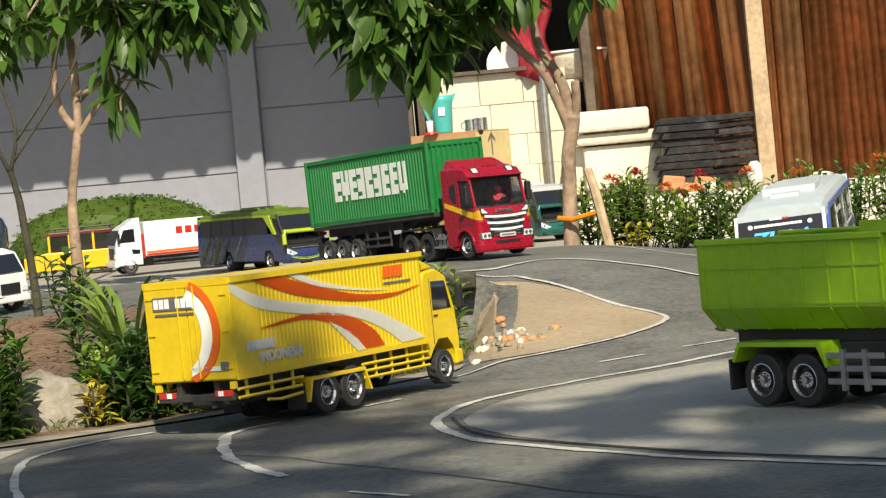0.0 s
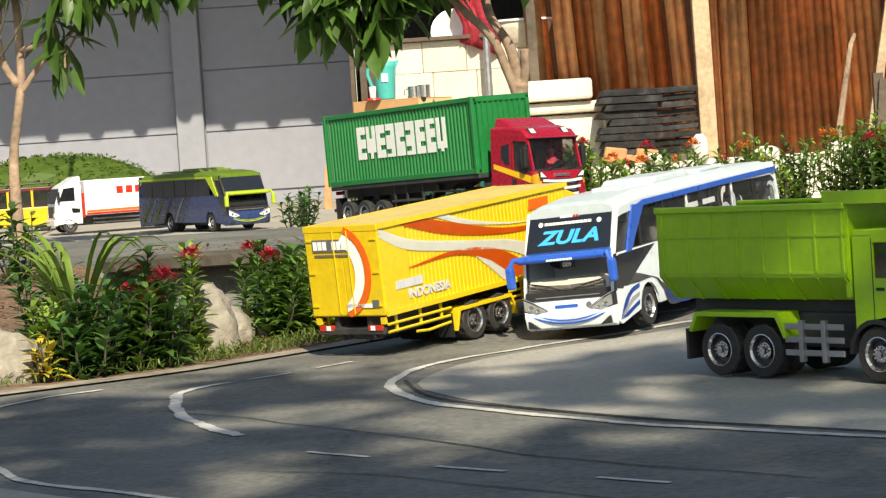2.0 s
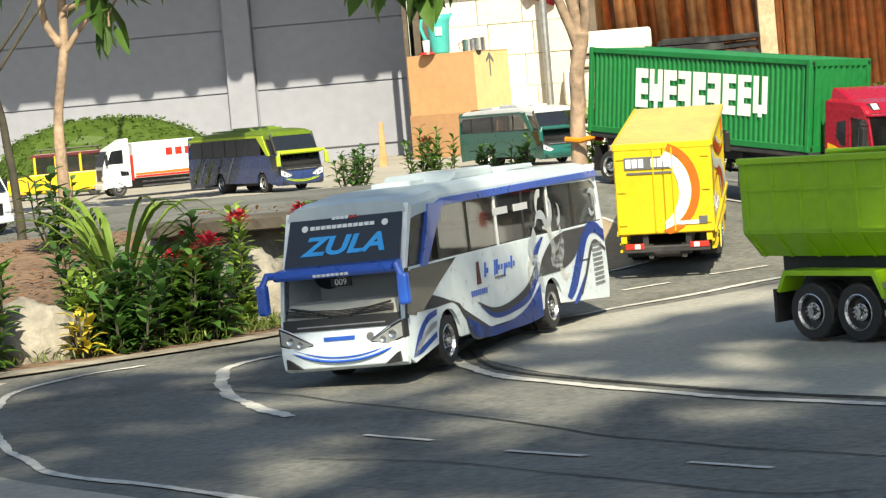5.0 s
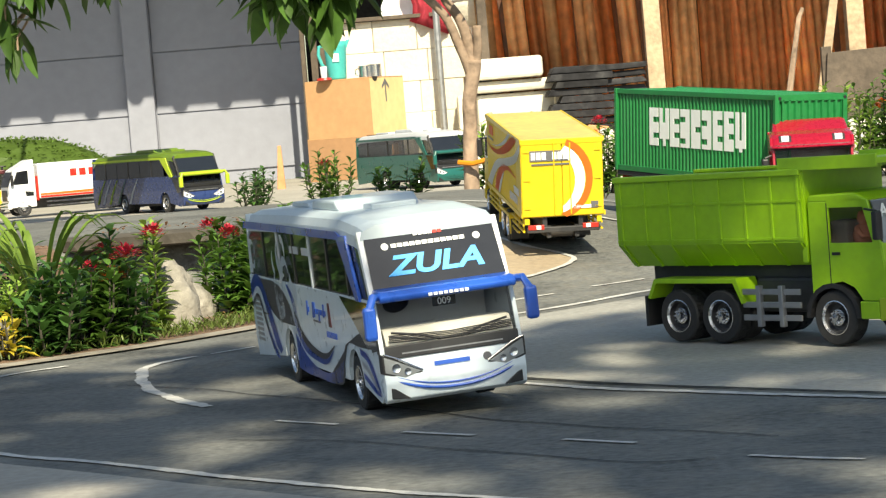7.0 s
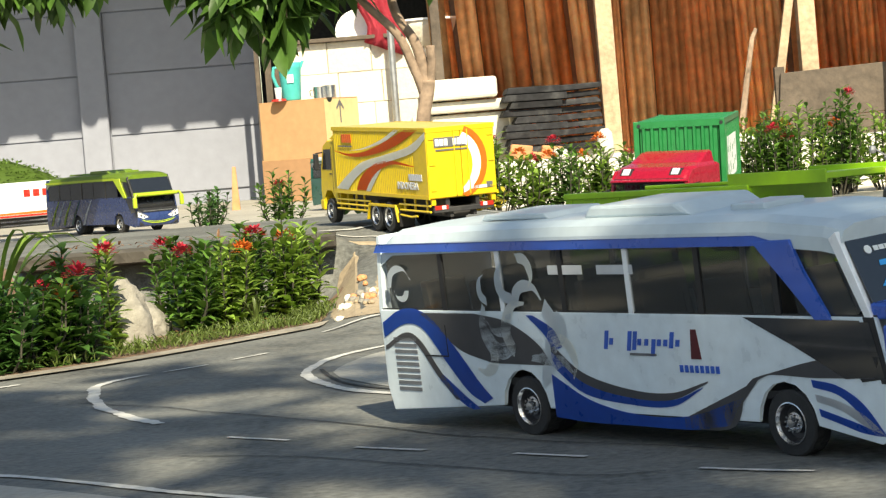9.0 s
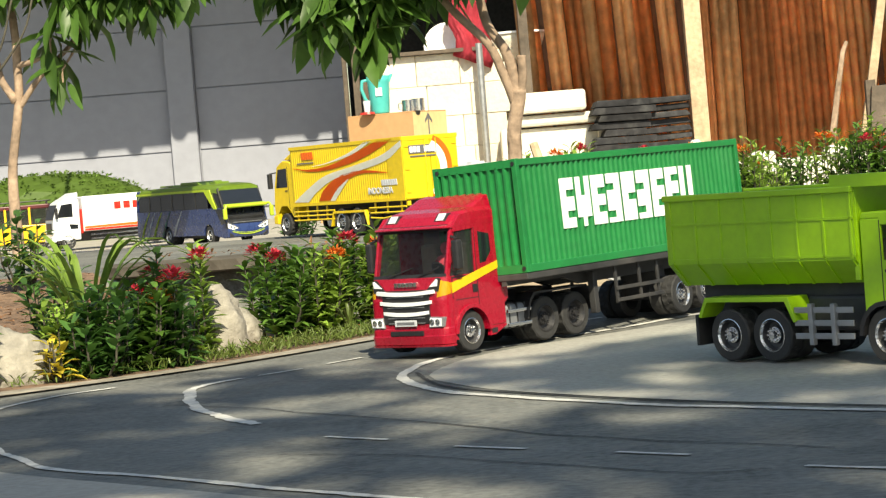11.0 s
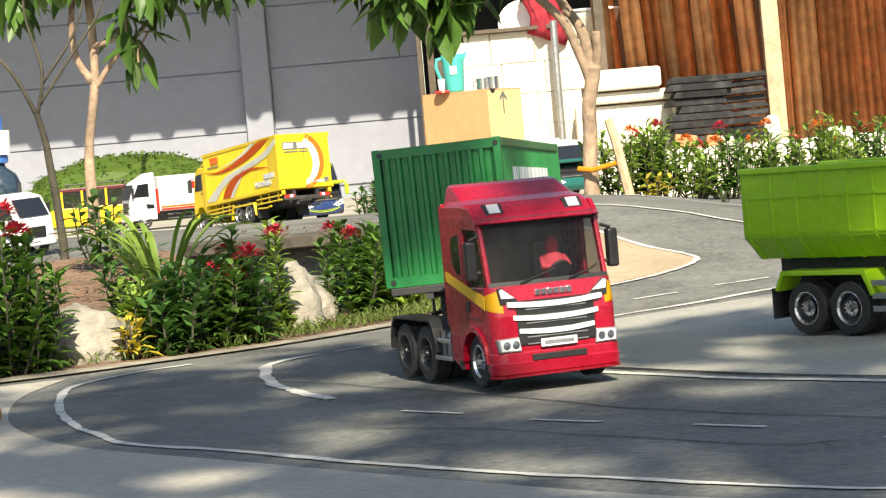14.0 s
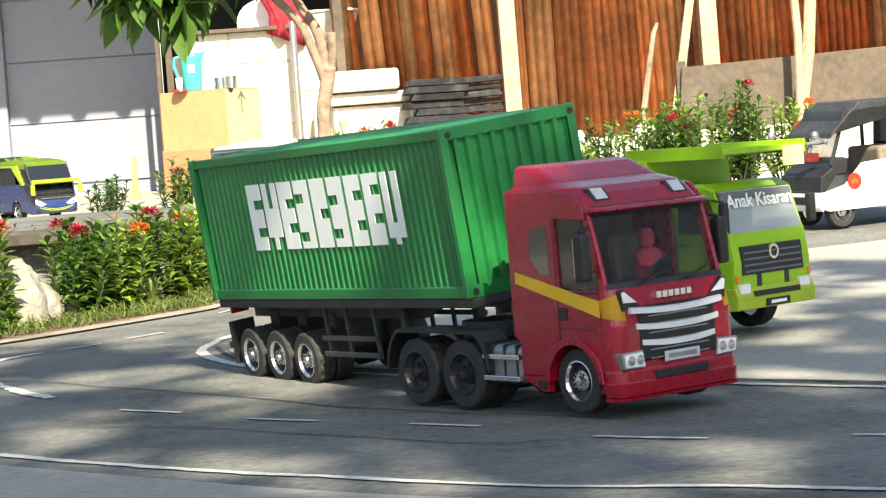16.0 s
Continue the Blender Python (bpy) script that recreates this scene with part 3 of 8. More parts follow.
def container_trailer():
    t = thing("container_trailer", "green corrugated container with white painted blocks on a black trailer", "trailer")
    L, W, z0, z1 = 0.836, 0.204, 0.138, 0.3685
    hx, hy = L / 2, W / 2
    box_ob = part("container", B(-hx + 0.006, hx - 0.006, -hy + 0.006, hy - 0.006, z0 + 0.004, z1 - 0.003), CGREEN, t, "green painted steel container with corrugated walls")
    for s in (-1, 1):
        part("side_wall", wave_panel(L - 0.024, z1 - z0 - 0.03, 44, -0.0045 * s, s * hy - 0.0005 * s, z0 + 0.016, -hx + 0.012), CGREEN, box_ob)
        part("top_rail", B(-hx, hx, s * hy - 0.005, s * hy + 0.0035, z1 - 0.014, z1, bevel=0.0015), CGREEN, box_ob)
        part("bottom_rail", B(-hx, hx, s * hy - 0.005, s * hy + 0.0035, z0, z0 + 0.016, bevel=0.0015), CGREEN, box_ob)
        for e in (-1, 1):
            part("corner_post", B(e * hx - 0.009, e * hx + 0.003, s * hy - 0.009, s * hy + 0.004, z0, z1 + 0.001, bevel=0.0015), CGREEN, box_ob)
            for zz in (z0 + 0.009, z1 - 0.009):
                part("corner_casting", lathe([(0.003, 0), (0.0045, 0), (0.0045, 0.002), (0.003, 0.002)], 10, "x", (e * hx + (0.0025 if e > 0 else -0.0045), s * (hy - 0.004), zz)), BLACK, box_ob)
    part("front_wall", wave_panel(W - 0.024, z1 - z0 - 0.03, 9, -0.006, hx, z0 + 0.016, -hy + 0.012, axis="y"), CGREEN, box_ob)
    part("front_header", B(hx - 0.004, hx + 0.002, -hy, hy, z1 - 0.016, z1), CGREEN, box_ob)
    part("front_sill", B(hx - 0.004, hx + 0.002, -hy, hy, z0, z0 + 0.017), CGREEN, box_ob)
    for s in (-1, 1):
        part("door", B(-hx - 0.003, -hx + 0.004, min(0.002 * s, s * (hy - 0.008)), max(0.002 * s, s * (hy - 0.008)), z0 + 0.012, z1 - 0.012, bevel=0.001), CGREEN, box_ob)
        for yy in (0.03, 0.07):
            part("lock_rod", tube([(-hx - 0.006, s * yy, z0 + 0.006), (-hx - 0.006, s * yy, z1 - 0.006)], 0.0022, 6), STEEL, box_ob)
    part("roof", wave_panel(L - 0.02, W - 0.012, 30, 0.002, 0, -hy + 0.006, -hx + 0.01), CGREEN, box_ob).matrix_basis = Matrix.Translation((0, 0, z1 - 0.003)) @ Matrix.Rotation(radians(-90), 4, "X") @ Matrix.Diagonal((1, -1, 1, 1))
    # white painted blocks in place of the shipping line's name, each with a notch or two
    for s in (-1, 1):
        a0, a1, b0, b1 = -0.24, 0.27, z0 + 0.078, z0 + 0.182
        w, h = (a1 - a0) / 9, b1 - b0
        y = s * (hy + 0.0004)
        for i, (side, u, v) in enumerate(((1, 0.2, 0.62), (0, 0.62, 0.62), (1, 0.24, 0.6), (-1, 0.1, 0.66), (1, 0.42, 0.42), (-1, 0.12, 0.6), (1, 0.22, 0.64), (1, 0.3, 0.7), (0, 0.3, 0.3))):
            x = a0 + i * w
            bm = bmesh.new()
            pieces = ((0.04, 0.42, 0, 1), (0.42, 0.9, 0, u), (0.42, 0.9, u + 0.14, v), (0.42, 0.9, v + 0.14, 1)) if side else ((0.04, 0.36, u * 0.3, 1), (0.36, 0.6, 0, u), (0.6, 0.92, u * 0.3, 1))
            for u0, u1, lo, hi in pieces:
                if hi - lo < 0.04:
                    continue
                if side < 0:
                    u0, u1 = 0.94 - u1, 0.94 - u0
                p, q = x + w * u0, x + w * u1
                if s > 0:
                    p, q = 0.04 - q, 0.04 - p
                box(bm, p, q, min(y, y + s * 0.0012), max(y, y + s * 0.0012), b0 + h * lo, b0 + h * hi)
            part("painted_block", bm, CWHITE, box_ob, "white painted block" if i == 0 else "")
    # trailer frame
    part("deck", B(-hx - 0.004, hx + 0.002, -hy - 0.002, hy + 0.002, z0 - 0.014, z0 - 0.0005, bevel=0.002), CHASSIS, t)
    for s in (-1, 1):
        part("frame_beam", prism([(-hx, z0 - 0.014), (-hx, z0 - 0.04), (0.16, z0 - 0.042), (0.22, z0 - 0.024), (hx, z0 - 0.024), (hx, z0 - 0.014)], s * 0.04 - 0.006, s * 0.04 + 0.006), CHASSIS, t)
        part("side_guard", B(-0.08, 0.1, s * 0.094 - 0.002, s * 0.094 + 0.002, 0.072, 0.08, bevel=0.001), CHASSIS, t)
        part("side_guard", B(-0.08, 0.1, s * 0.094 - 0.002, s * 0.094 + 0.002, 0.047, 0.055, bevel=0.001), CHASSIS, t)
        for xx in (-0.07, 0.0, 0.09):
            part("guard_post", B(xx, xx + 0.008, s * 0.09 - 0.002, s * 0.09 + 0.002, 0.045, z0 - 0.012), CHASSIS, t)
        part("landing_leg", B(0.13, 0.145, s * 0.06 - 0.008, s * 0.06 + 0.008, 0.03, z0 - 0.02, bevel=0.002), CHASSIS, t)
        part("mud_flap", B(-0.405, -0.401, s * 0.08 - 0.022, s * 0.08 + 0.022, 0.03, 0.1), BLACK, t)
        part("tail_lamp", B(-hx - 0.007, -hx - 0.003, s * 0.07 - 0.016, s * 0.07 + 0.016, z0 - 0.028, z0 - 0.016, bevel=0.001), TAIL, t)
    part("rear_bumper", B(-hx - 0.004, -hx + 0.008, -0.1, 0.1, 0.055, 0.066, bevel=0.001), CHASSIS, t)
    for xx in (-0.14, -0.24, -0.34):
        part("axle", tube([(xx, -0.09, 0.043), (xx, 0.09, 0.043)], 0.007, 8), CHASSIS, t)
        part("suspension_box", B(xx - 0.016, xx + 0.016, -0.05, 0.05, 0.045, z0 - 0.03, bevel=0.003), CHASSIS, t)
        for s in (-1, 1):
            wheel(t, xx, s * 0.1, twin=True)
    # the deck rides nose-up on its coupling, pivoting over the axles
    ride = Matrix.Translation((-0.24, 0, 0.1)) @ Matrix.Rotation(radians(-1.5), 4, "Y") @ Matrix.Translation((0.24, 0, -0.1))
    for c in t.children:
        if c.name.split(".")[0] not in ("wheel", "axle", "suspension_box"):
            c.matrix_basis = ride @ c.matrix_basis
    return t


def driver(parent, x, y, z, shirt, scale=1.0):
    bm = lathe([(0.001, 0), (0.016, 0.002), (0.019, 0.02), (0.014, 0.036), (0.006, 0.04)], 10)
    lathe([(0.005, 0.038), (0.0095, 0.044), (0.0105, 0.052), (0.007, 0.06), (0.001, 0.062)], 10, bm=bm)
    for s in (-1, 1):
        tube([(0.0, s * 0.016, 0.032), (0.012, s * 0.019, 0.02), (0.026, s * 0.01, 0.02)], [0.005, 0.0045, 0.0035], 7, bm)
    bmesh.ops.scale(bm, vec=(scale, scale, scale), verts=bm.verts)
    ob = part("driver_doll", bm, shirt, parent, "small plain plastic doll at the wheel", smooth=True)
    ob.matrix_basis = pose(x, y, z)


def plan(xf, xb, hw, r, z, n=6):
    """Outline of a cab slice at height z: flat front at xf with rounded corners, open back at xb."""
    right = [(xf - r + r * math.sin(a), -hw + r - r * math.cos(a), z) for a in [math.pi / 2 * k / n for k in range(n + 1)]]
    return [(xb, -hw, z)] + right + [(x, -y, zz) for x, y, zz in reversed(right)] + [(xb, hw, z)]


def tractor():
    """Red three-axle tractor unit; origin on the ground under the middle of its front."""
    t = thing("tractor_truck", "glossy red toy tractor unit with yellow stripe and silver grille", "truck")
    hw, wx = 0.104, -0.076
    front_x = lambda z: 0.004 if z < 0.115 else 0.004 - 0.010 * (z - 0.115) / 0.05
    for s in (-1, 1):
        y0, y1 = sorted((s * hw, s * (hw - 0.007)))
        rim = [(wx + 0.051 * math.cos(a), 0.043 + 0.054 * math.sin(a)) for a in [math.pi * k / 12 for k in range(13)]]
        low = [(-0.0215, 0.043)] + [p for p in rim if p[0] < -0.0215 and p[1] > 0.05] + [(-0.128, 0.05), (-0.18, 0.05), (-0.18, 0.16), (-0.0215, 0.16)]
        flank = part("side_panel", prism(low, y0, y1, 0.0012), RED, t)
        part("windscreen_pillar", prism([(-0.012, 0.158), (-0.024, 0.158), (-0.052, 0.262), (-0.038, 0.262)], y0 - 0.0 + (0.004 if s < 0 else -0.004), y1 + (0.004 if s < 0 else -0.004), 0.002), RED, t)
        part("door_pillar", prism([(-0.096, 0.158), (-0.18, 0.158), (-0.18, 0.285), (-0.1, 0.285)], y0, y1, 0.0015), RED, t)
        part("door_header", prism([(-0.04, 0.247), (-0.1, 0.25), (-0.1, 0.285), (-0.06, 0.28), (-0.042, 0.262)], y0, y1, 0.0012), RED, t)
        part("window_seal", prism([(-0.0225, 0.158), (-0.0965, 0.158), (-0.0965, 0.1555), (-0.0225, 0.1555)], s * (hw + 0.0003) - 0.0008, s * (hw + 0.0003) + 0.0008), BLACK, t)
        part("side_window", quad_mesh([(-0.024, s * (hw - 0.004), 0.158), (-0.097, s * (hw - 0.004), 0.158), (-0.099, s * (hw - 0.004), 0.25), (-0.048, s * (hw - 0.004), 0.25)], 0.001), TINTGLASS, t)
        part("rear_side_window", prism([(-0.112, 0.178), (-0.13, 0.18), (-0.148, 0.2), (-0.146, 0.236), (-0.112, 0.243)], s * (hw + 0.0002) - 0.0006, s * (hw + 0.0002) + 0.0006, 0.0004), DARKGLASS, t)
        part("window_frame", prism([(-0.108, 0.174), (-0.131, 0.175), (-0.152, 0.198), (-0.15, 0.24), (-0.108, 0.247)], s * (hw - 0.0002) - 0.0006, s * (hw - 0.0002) + 0.0006, 0.0004), RED, t)
        # seams round the door, drawn as thin dark gaskets
        for poly in ([(-0.1015, 0.09), (-0.1, 0.09), (-0.1, 0.252), (-0.1015, 0.252)], [(-0.03, 0.112), (-0.1, 0.112), (-0.1, 0.1105), (-0.03, 0.1105)], [(-0.0225, 0.115), (-0.024, 0.115), (-0.024, 0.156), (-0.0225, 0.156)]):
            part("door_seam", prism(poly, s * hw - 0.0003 * s, s * (hw + 0.0005)), BLACK, t)
        part("flank_stripe", prism([(-0.0215, 0.147), (-0.05, 0.153), (-0.18, 0.183), (-0.18, 0.168), (-0.05, 0.134), (-0.0215, 0.126)], s * (hw + 0.0004), s * (hw + 0.0012)), YSTRIPE, t, "yellow stripe")
        # the stripe goes on round the rounded corner
        bm = bmesh.new()
        prev = None
        for k in range(9):
            a = math.pi / 2 * k / 8
            row = []
            for zz in (0.126 - 0.006 * k / 8, 0.147 + 0.009 * k / 8):
                r = 0.0205
                row.append(bm.verts.new((front_x(zz) - 0.02 + r * math.sin(a), s * (hw - 0.02 + r * math.cos(a)), zz)))
            if prev:
                bm.faces.new((prev[0], prev[1], row[1], row[0]))
            prev = row
        bmesh.ops.solidify(bm, geom=list(bm.faces), thickness=0.0006)
        part("corner_stripe", bm, YSTRIPE, t, "yellow stripe")
        lamp = part("headlamp", prism([(s * (hw - 0.043), 0.06), (s * (hw - 0.007), 0.061), (s * (hw - 0.004), 0.081), (s * (hw - 0.04), 0.0825)], -0.008, 0.0075, 0.0012, axis="x"), STEEL, t)
        part("headlamp_lens", prism([(s * (hw - 0.0415), 0.062), (s * (hw - 0.01), 0.063), (s * (hw - 0.008), 0.079), (s * (hw - 0.039), 0.0805)], 0.0072, 0.0088, 0.0005, axis="x"), LENS, lamp)
        for yy in (0.018, 0.033):
            part("headlamp_bulb", lathe([(0.001, 0), (0.0062, 0), (0.0062, 0.0012), (0.001, 0.0016)], 12, "x", (0.0088, s * (hw - yy), 0.0715)), CHROME, lamp)
        part("upper_lamp_hood", prism([(s * (hw - 0.046), 0.1365), (s * (hw - 0.016), 0.132), (s * (hw - 0.013), 0.157), (s * (hw - 0.02), 0.159)], -0.014, 0.0022, 0.0006, axis="x"), BLACK, t)
        part("upper_lamp", prism([(s * (hw - 0.04), 0.1415), (s * (hw - 0.0175), 0.1425), (s * (hw - 0.015), 0.155), (s * (hw - 0.0195), 0.157)], 0.001, 0.0034, 0.0005, axis="x"), LENS, t)
        bezel = part("roof_lamp_bezel", prism([(-0.043, 0.2695), (-0.058, 0.285), (-0.07, 0.2845), (-0.056, 0.2685)], s * 0.066 - 0.0155, s * 0.066 + 0.0155, 0.001), BLACK, t)
        part("roof_lamp", prism([(-0.0425, 0.2715), (-0.0555, 0.2852), (-0.06, 0.284), (-0.046, 0.2705)], s * 0.066 - 0.0095, s * 0.066 + 0.0095, 0.0006), SILVERP, bezel)
        m = part("mirror", B(-0.04, -0.022, s * (hw + 0.014) - 0.0085, s * (hw + 0.014) + 0.0085, 0.172, 0.232, bevel=0.004), BLACK, t)
        part("mirror_glass", B(-0.041, -0.0402, s * (hw + 0.014) - 0.006, s * (hw + 0.014) + 0.006, 0.178, 0.226), CHROME, m)
        for zz in (0.18, 0.235):
            part("mirror_arm", tube([(-0.034, s * (hw - 0.002), zz + 0.004), (-0.032, s * (hw + 0.014), zz - 0.002)], 0.0028, 6), BLACK, t)
        part("door_handle", B(-0.098, -0.084, s * (hw + 0.0008) - 0.001, s * (hw + 0.0008) + 0.001, 0.122, 0.138, bevel=0.0006), BLACK, t)
        arch = [(wx + 0.056 * math.cos(a), 0.043 + 0.0575 * math.sin(a)) for a in [math.pi * k / 12 for k in range(13)]] + [(wx + 0.048 * math.cos(a), 0.043 + 0.05 * math.sin(a)) for a in [math.pi * k / 12 for k in range(12, -1, -1)]]
        part("wheel_arch", prism(arch, s * (hw - 0.03), s * (hw + 0.0045), 0.001), RED, t)
        part("front_step", prism([(-0.0205, 0.032), (-0.0205, 0.046), (-0.022, 0.046), (-0.03, 0.032)], s * (hw - 0.02), s * (hw + 0.001)), RED, t)
        skirt = part("rear_skirt", prism([(-0.128, 0.03), (-0.143, 0.03), (-0.18, 0.046), (-0.18, 0.0495), (-0.13, 0.0495)], s * (hw - 0.008), s * hw), RED, t)
        part("step_tread", B(-0.15, -0.133, s * (hw + 0.0002) - 0.001, s * (hw + 0.0002) + 0.001, 0.034, 0.044, bevel=0.0004), BLACK, skirt)
        part("fuel_tank", B(-0.262, -0.19, s * 0.072 - 0.024, s * 0.072 + 0.024, 0.036, 0.086, bevel=0.008), STEEL, t, "brushed silver fuel tank")
        for xx in (-0.25, -0.225, -0.2):
            part("tank_strap", B(xx - 0.003, xx + 0.003, s * 0.072 - 0.0255, s * 0.072 + 0.0255, 0.0345, 0.0875, bevel=0.003), BLACK, t)
        for zz in (0.04, 0.068):
            part("tank_step", B(-0.262, -0.188, s * 0.0985, s * 0.104, zz, zz + 0.007, bevel=0.001), CHROME, t)
        fender = [(-0.358 + 0.112 * math.cos(a), 0.052 + 0.052 * min(1, 1.7 * math.sin(a))) for a in [math.pi * k / 14 for k in range(15)]]
        part("rear_fender", prism(fender + [(-0.358 + (x + 0.358) * 0.97, z - 0.004) for x, z in reversed(fender)], s * 0.062, s * 0.107, 0.0008), BLACK, t)
        part("frame_beam", B(-0.465, -0.1, s * 0.035 - 0.005, s * 0.035 + 0.005, 0.06, 0.085), CHASSIS, t)
        part("seat", B(-0.135, -0.09, s * 0.05 - 0.022, s * 0.05 + 0.022, 0.106, 0.16, bevel=0.005), SEAT, t)
        part("seat_back", B(-0.15, -0.13, s * 0.05 - 0.022, s * 0.05 + 0.022, 0.15, 0.22, bevel=0.005), SEAT, t)
        part("side_deflector", prism([(-0.178, 0.29), (-0.178, 0.09), (-0.192, 0.1), (-0.192, 0.285)], s * (hw - 0.006), s * hw, 0.0015), RED, t)
    # rounded nose below the windscreen
    part("front_panel", loft([plan(front_x(z), -0.021, hw, 0.02, z) for z in (0.056, 0.075, 0.1, 0.115, 0.13, 0.148, 0.16)]), RED, t)
    part("bumper", loft([plan(x, -0.02, hw + d, 0.02, z) for z, x, d in ((0.024, 0.002, -0.002), (0.027, 0.0065, 0.0015), (0.043, 0.0085, 0.002), (0.045, 0.007, 0.001), (0.057, 0.006, 0.001), (0.06, 0.0045, 0.0))]), RED, t)
    part("bumper_slot", B(0.006, 0.0095, -0.045, 0.045, 0.0445, 0.0545, bevel=0.001), BLACK, t)
    part("bumper_lip", loft([plan(x, -0.02, hw + 0.0025, 0.02, z) for z, x in ((0.0215, 0.008), (0.0255, 0.0095))]), RED, t)
    part("grille", prism([(0.003, 0.066), (0.006, 0.07), (0.0052, 0.134), (-0.002, 0.137)], -0.064, 0.064, 0.001), BLACK, t)
    for i in range(3):
        zz = 0.083 + i * 0.0205
        w = 0.062 + 0.008 * i
        bm = loft([[(x - 0.004 * (abs(yy) / w) ** 3, yy, z + 0.004 * (abs(yy) / w) ** 2) for x, z in ((0.004, zz), (0.0105, zz + 0.001), (0.0105, zz + 0.0075), (0.004, zz + 0.009))] for yy in [w * k / 6 for k in range(-6, 7)]])
        part("grille_bar", bm, BRIGHTBAR, t, "silver grille bar")
    for i in range(6):
        part("grille_mesh", B(0.0052, 0.0072, -0.05, 0.05, 0.0695 + i * 0.0105, 0.0712 + i * 0.0105), STEEL, t)
    plate = part("number_plate", B(0.009, 0.0102, -0.03, 0.03, 0.064, 0.0765, bevel=0.0006), SILVERP, t, "pale plate with a plain bar")
    part("plate_bar", B(0.0102, 0.0107, -0.024, 0.024, 0.0675, 0.073), STEEL, plate)
    block_row_front("name_block", t, -0.031, 0.031, 0.143, 0.1515, -0.0035, 6, CHROME, "chrome badge of plain blocks")
    # windscreen bowed forward, with a black border
    def pane(w0, w1, zb, zt, xb, xt, lift):
        return loft([[(xb + (xt - xb) * v + lift + d - 0.006 * (u ** 2), u * (w0 + (w1 - w0) * v), zb + (zt - zb) * v) for v, d in ((0, 0), (1, 0), (1, -0.0012), (0, -0.0012))] for u in [k / 5 for k in range(-5, 6)]])
    part("windscreen", pane(hw - 0.007, hw - 0.011, 0.161, 0.262, -0.008, -0.033, 0), GLASS, t)
    part("windscreen_foot", pane(hw - 0.005, hw - 0.0055, 0.157, 0.1665, -0.006, -0.0085, 0.0012), BLACK, t)
    part("windscreen_head", pane(hw - 0.0095, hw - 0.011, 0.25, 0.263, -0.0288, -0.0325, 0.0012), BLACK, t)
    part("sun_visor", loft([plan(x, -0.045, hw - 0.001, 0.022, z) for z, x in ((0.2555, -0.0185), (0.2575, -0.0165), (0.2605, -0.021), (0.262, -0.028))]), RED, t)
    for k in range(2):
        part("wiper", tube([(-0.003, -0.05 + 0.08 * k, 0.163), (-0.0085, -0.01 + 0.08 * k, 0.174), (-0.012, 0.012 + 0.07 * k, 0.18)], 0.0014, 5), BLACK, t)
    part("roof", loft([plan(x, -0.181, w, 0.026, z) for z, x, w in ((0.259, -0.0335, hw + 0.0004), (0.268, -0.042, hw + 0.0004), (0.279, -0.054, hw - 0.001), (0.287, -0.069, hw - 0.004), (0.293, -0.095, hw - 0.01), (0.2965, -0.125, hw - 0.02))]), RED, t)
    part("roof_fairing", loft([plan(x, -0.181, w, 0.014, z) for z, x, w in ((0.285, -0.098, hw - 0.008), (0.296, -0.112, hw - 0.01), (0.314, -0.15, hw - 0.014), (0.318, -0.166, hw - 0.02))]), RED, t)
    part("back_wall", B(-0.18, -0.174, -hw + 0.0075, hw - 0.0075, 0.06, 0.285), RED, t)
    part("back_lining", B(-0.1735, -0.17, -hw + 0.008, hw - 0.008, 0.107, 0.258), SEAT, t)
    part("dashboard", B(-0.06, -0.022, -hw + 0.012, hw - 0.012, 0.13, 0.164, bevel=0.005), BLACK, t)
    part("cab_floor", B(-0.172, -0.022, -hw + 0.008, hw - 0.008, 0.1, 0.106), BLACK, t)
    part("steering_wheel", lathe([(0.016, 0), (0.019, 0.002), (0.016, 0.004)], 16), BLACK, t).matrix_basis = pose(-0.058, 0.04, 0.172, 0, -60, 0)
    driver(t, -0.085, 0.04, 0.158, CLOTHRED, 1.1)
    part("engine_box", B(-0.2, -0.03, -0.04, 0.04, 0.05, 0.1, bevel=0.004), CHASSIS, t)
    part("air_lines", tube([(-0.182, -0.02, 0.13), (-0.215, -0.03, 0.11), (-0.25, -0.01, 0.12), (-0.3, 0.0, 0.11)], 0.003, 6), BLACK, t)
    part("air_lines", tube([(-0.182, 0.02, 0.13), (-0.21, 0.035, 0.1), (-0.25, 0.02, 0.118), (-0.3, 0.005, 0.11)], 0.003, 6), AMBER, t)
    part("fifth_wheel", lathe([(0.001, 0.0), (0.045, 0), (0.045, 0.022), (0.001, 0.026)], 18, "z", (-0.36, 0, 0.086)), CHASSIS, t)
    part("rear_crossmember", B(-0.475, -0.465, -0.09, 0.09, 0.062, 0.082), CHASSIS, t)
    for xx in (-0.308, -0.409):
        part("axle", tube([(xx, -0.09, 0.043), (xx, 0.09, 0.043)], 0.008, 8), CHASSIS, t)
        for s in (-1, 1):
            wheel(t, xx, s * 0.102, 0.046, twin=True, rim=CHASSIS_RIM)
    for s in (-1, 1):
        wheel(t, wx, s * 0.1, 0.045)
    return t


def quad_mesh(corners, thick):
    c = [Vector(p) for p in corners]
    nrm = (c[1] - c[0]).cross(c[-1] - c[0]).normalized() * thick
    return loft([c, [p + nrm for p in c]])


def block_row_front(name, parent, y0, y1, z0, z1, x, n, material, label):
    w = (y1 - y0) / n
    for i in range(n):
        part(name, B(x - 0.004, x + 0.0065, y0 + i * w + w * 0.1, y0 + (i + 1) * w - w * 0.1, z0, z1, bevel=0.0006), material, parent, label if i == 0 else "")


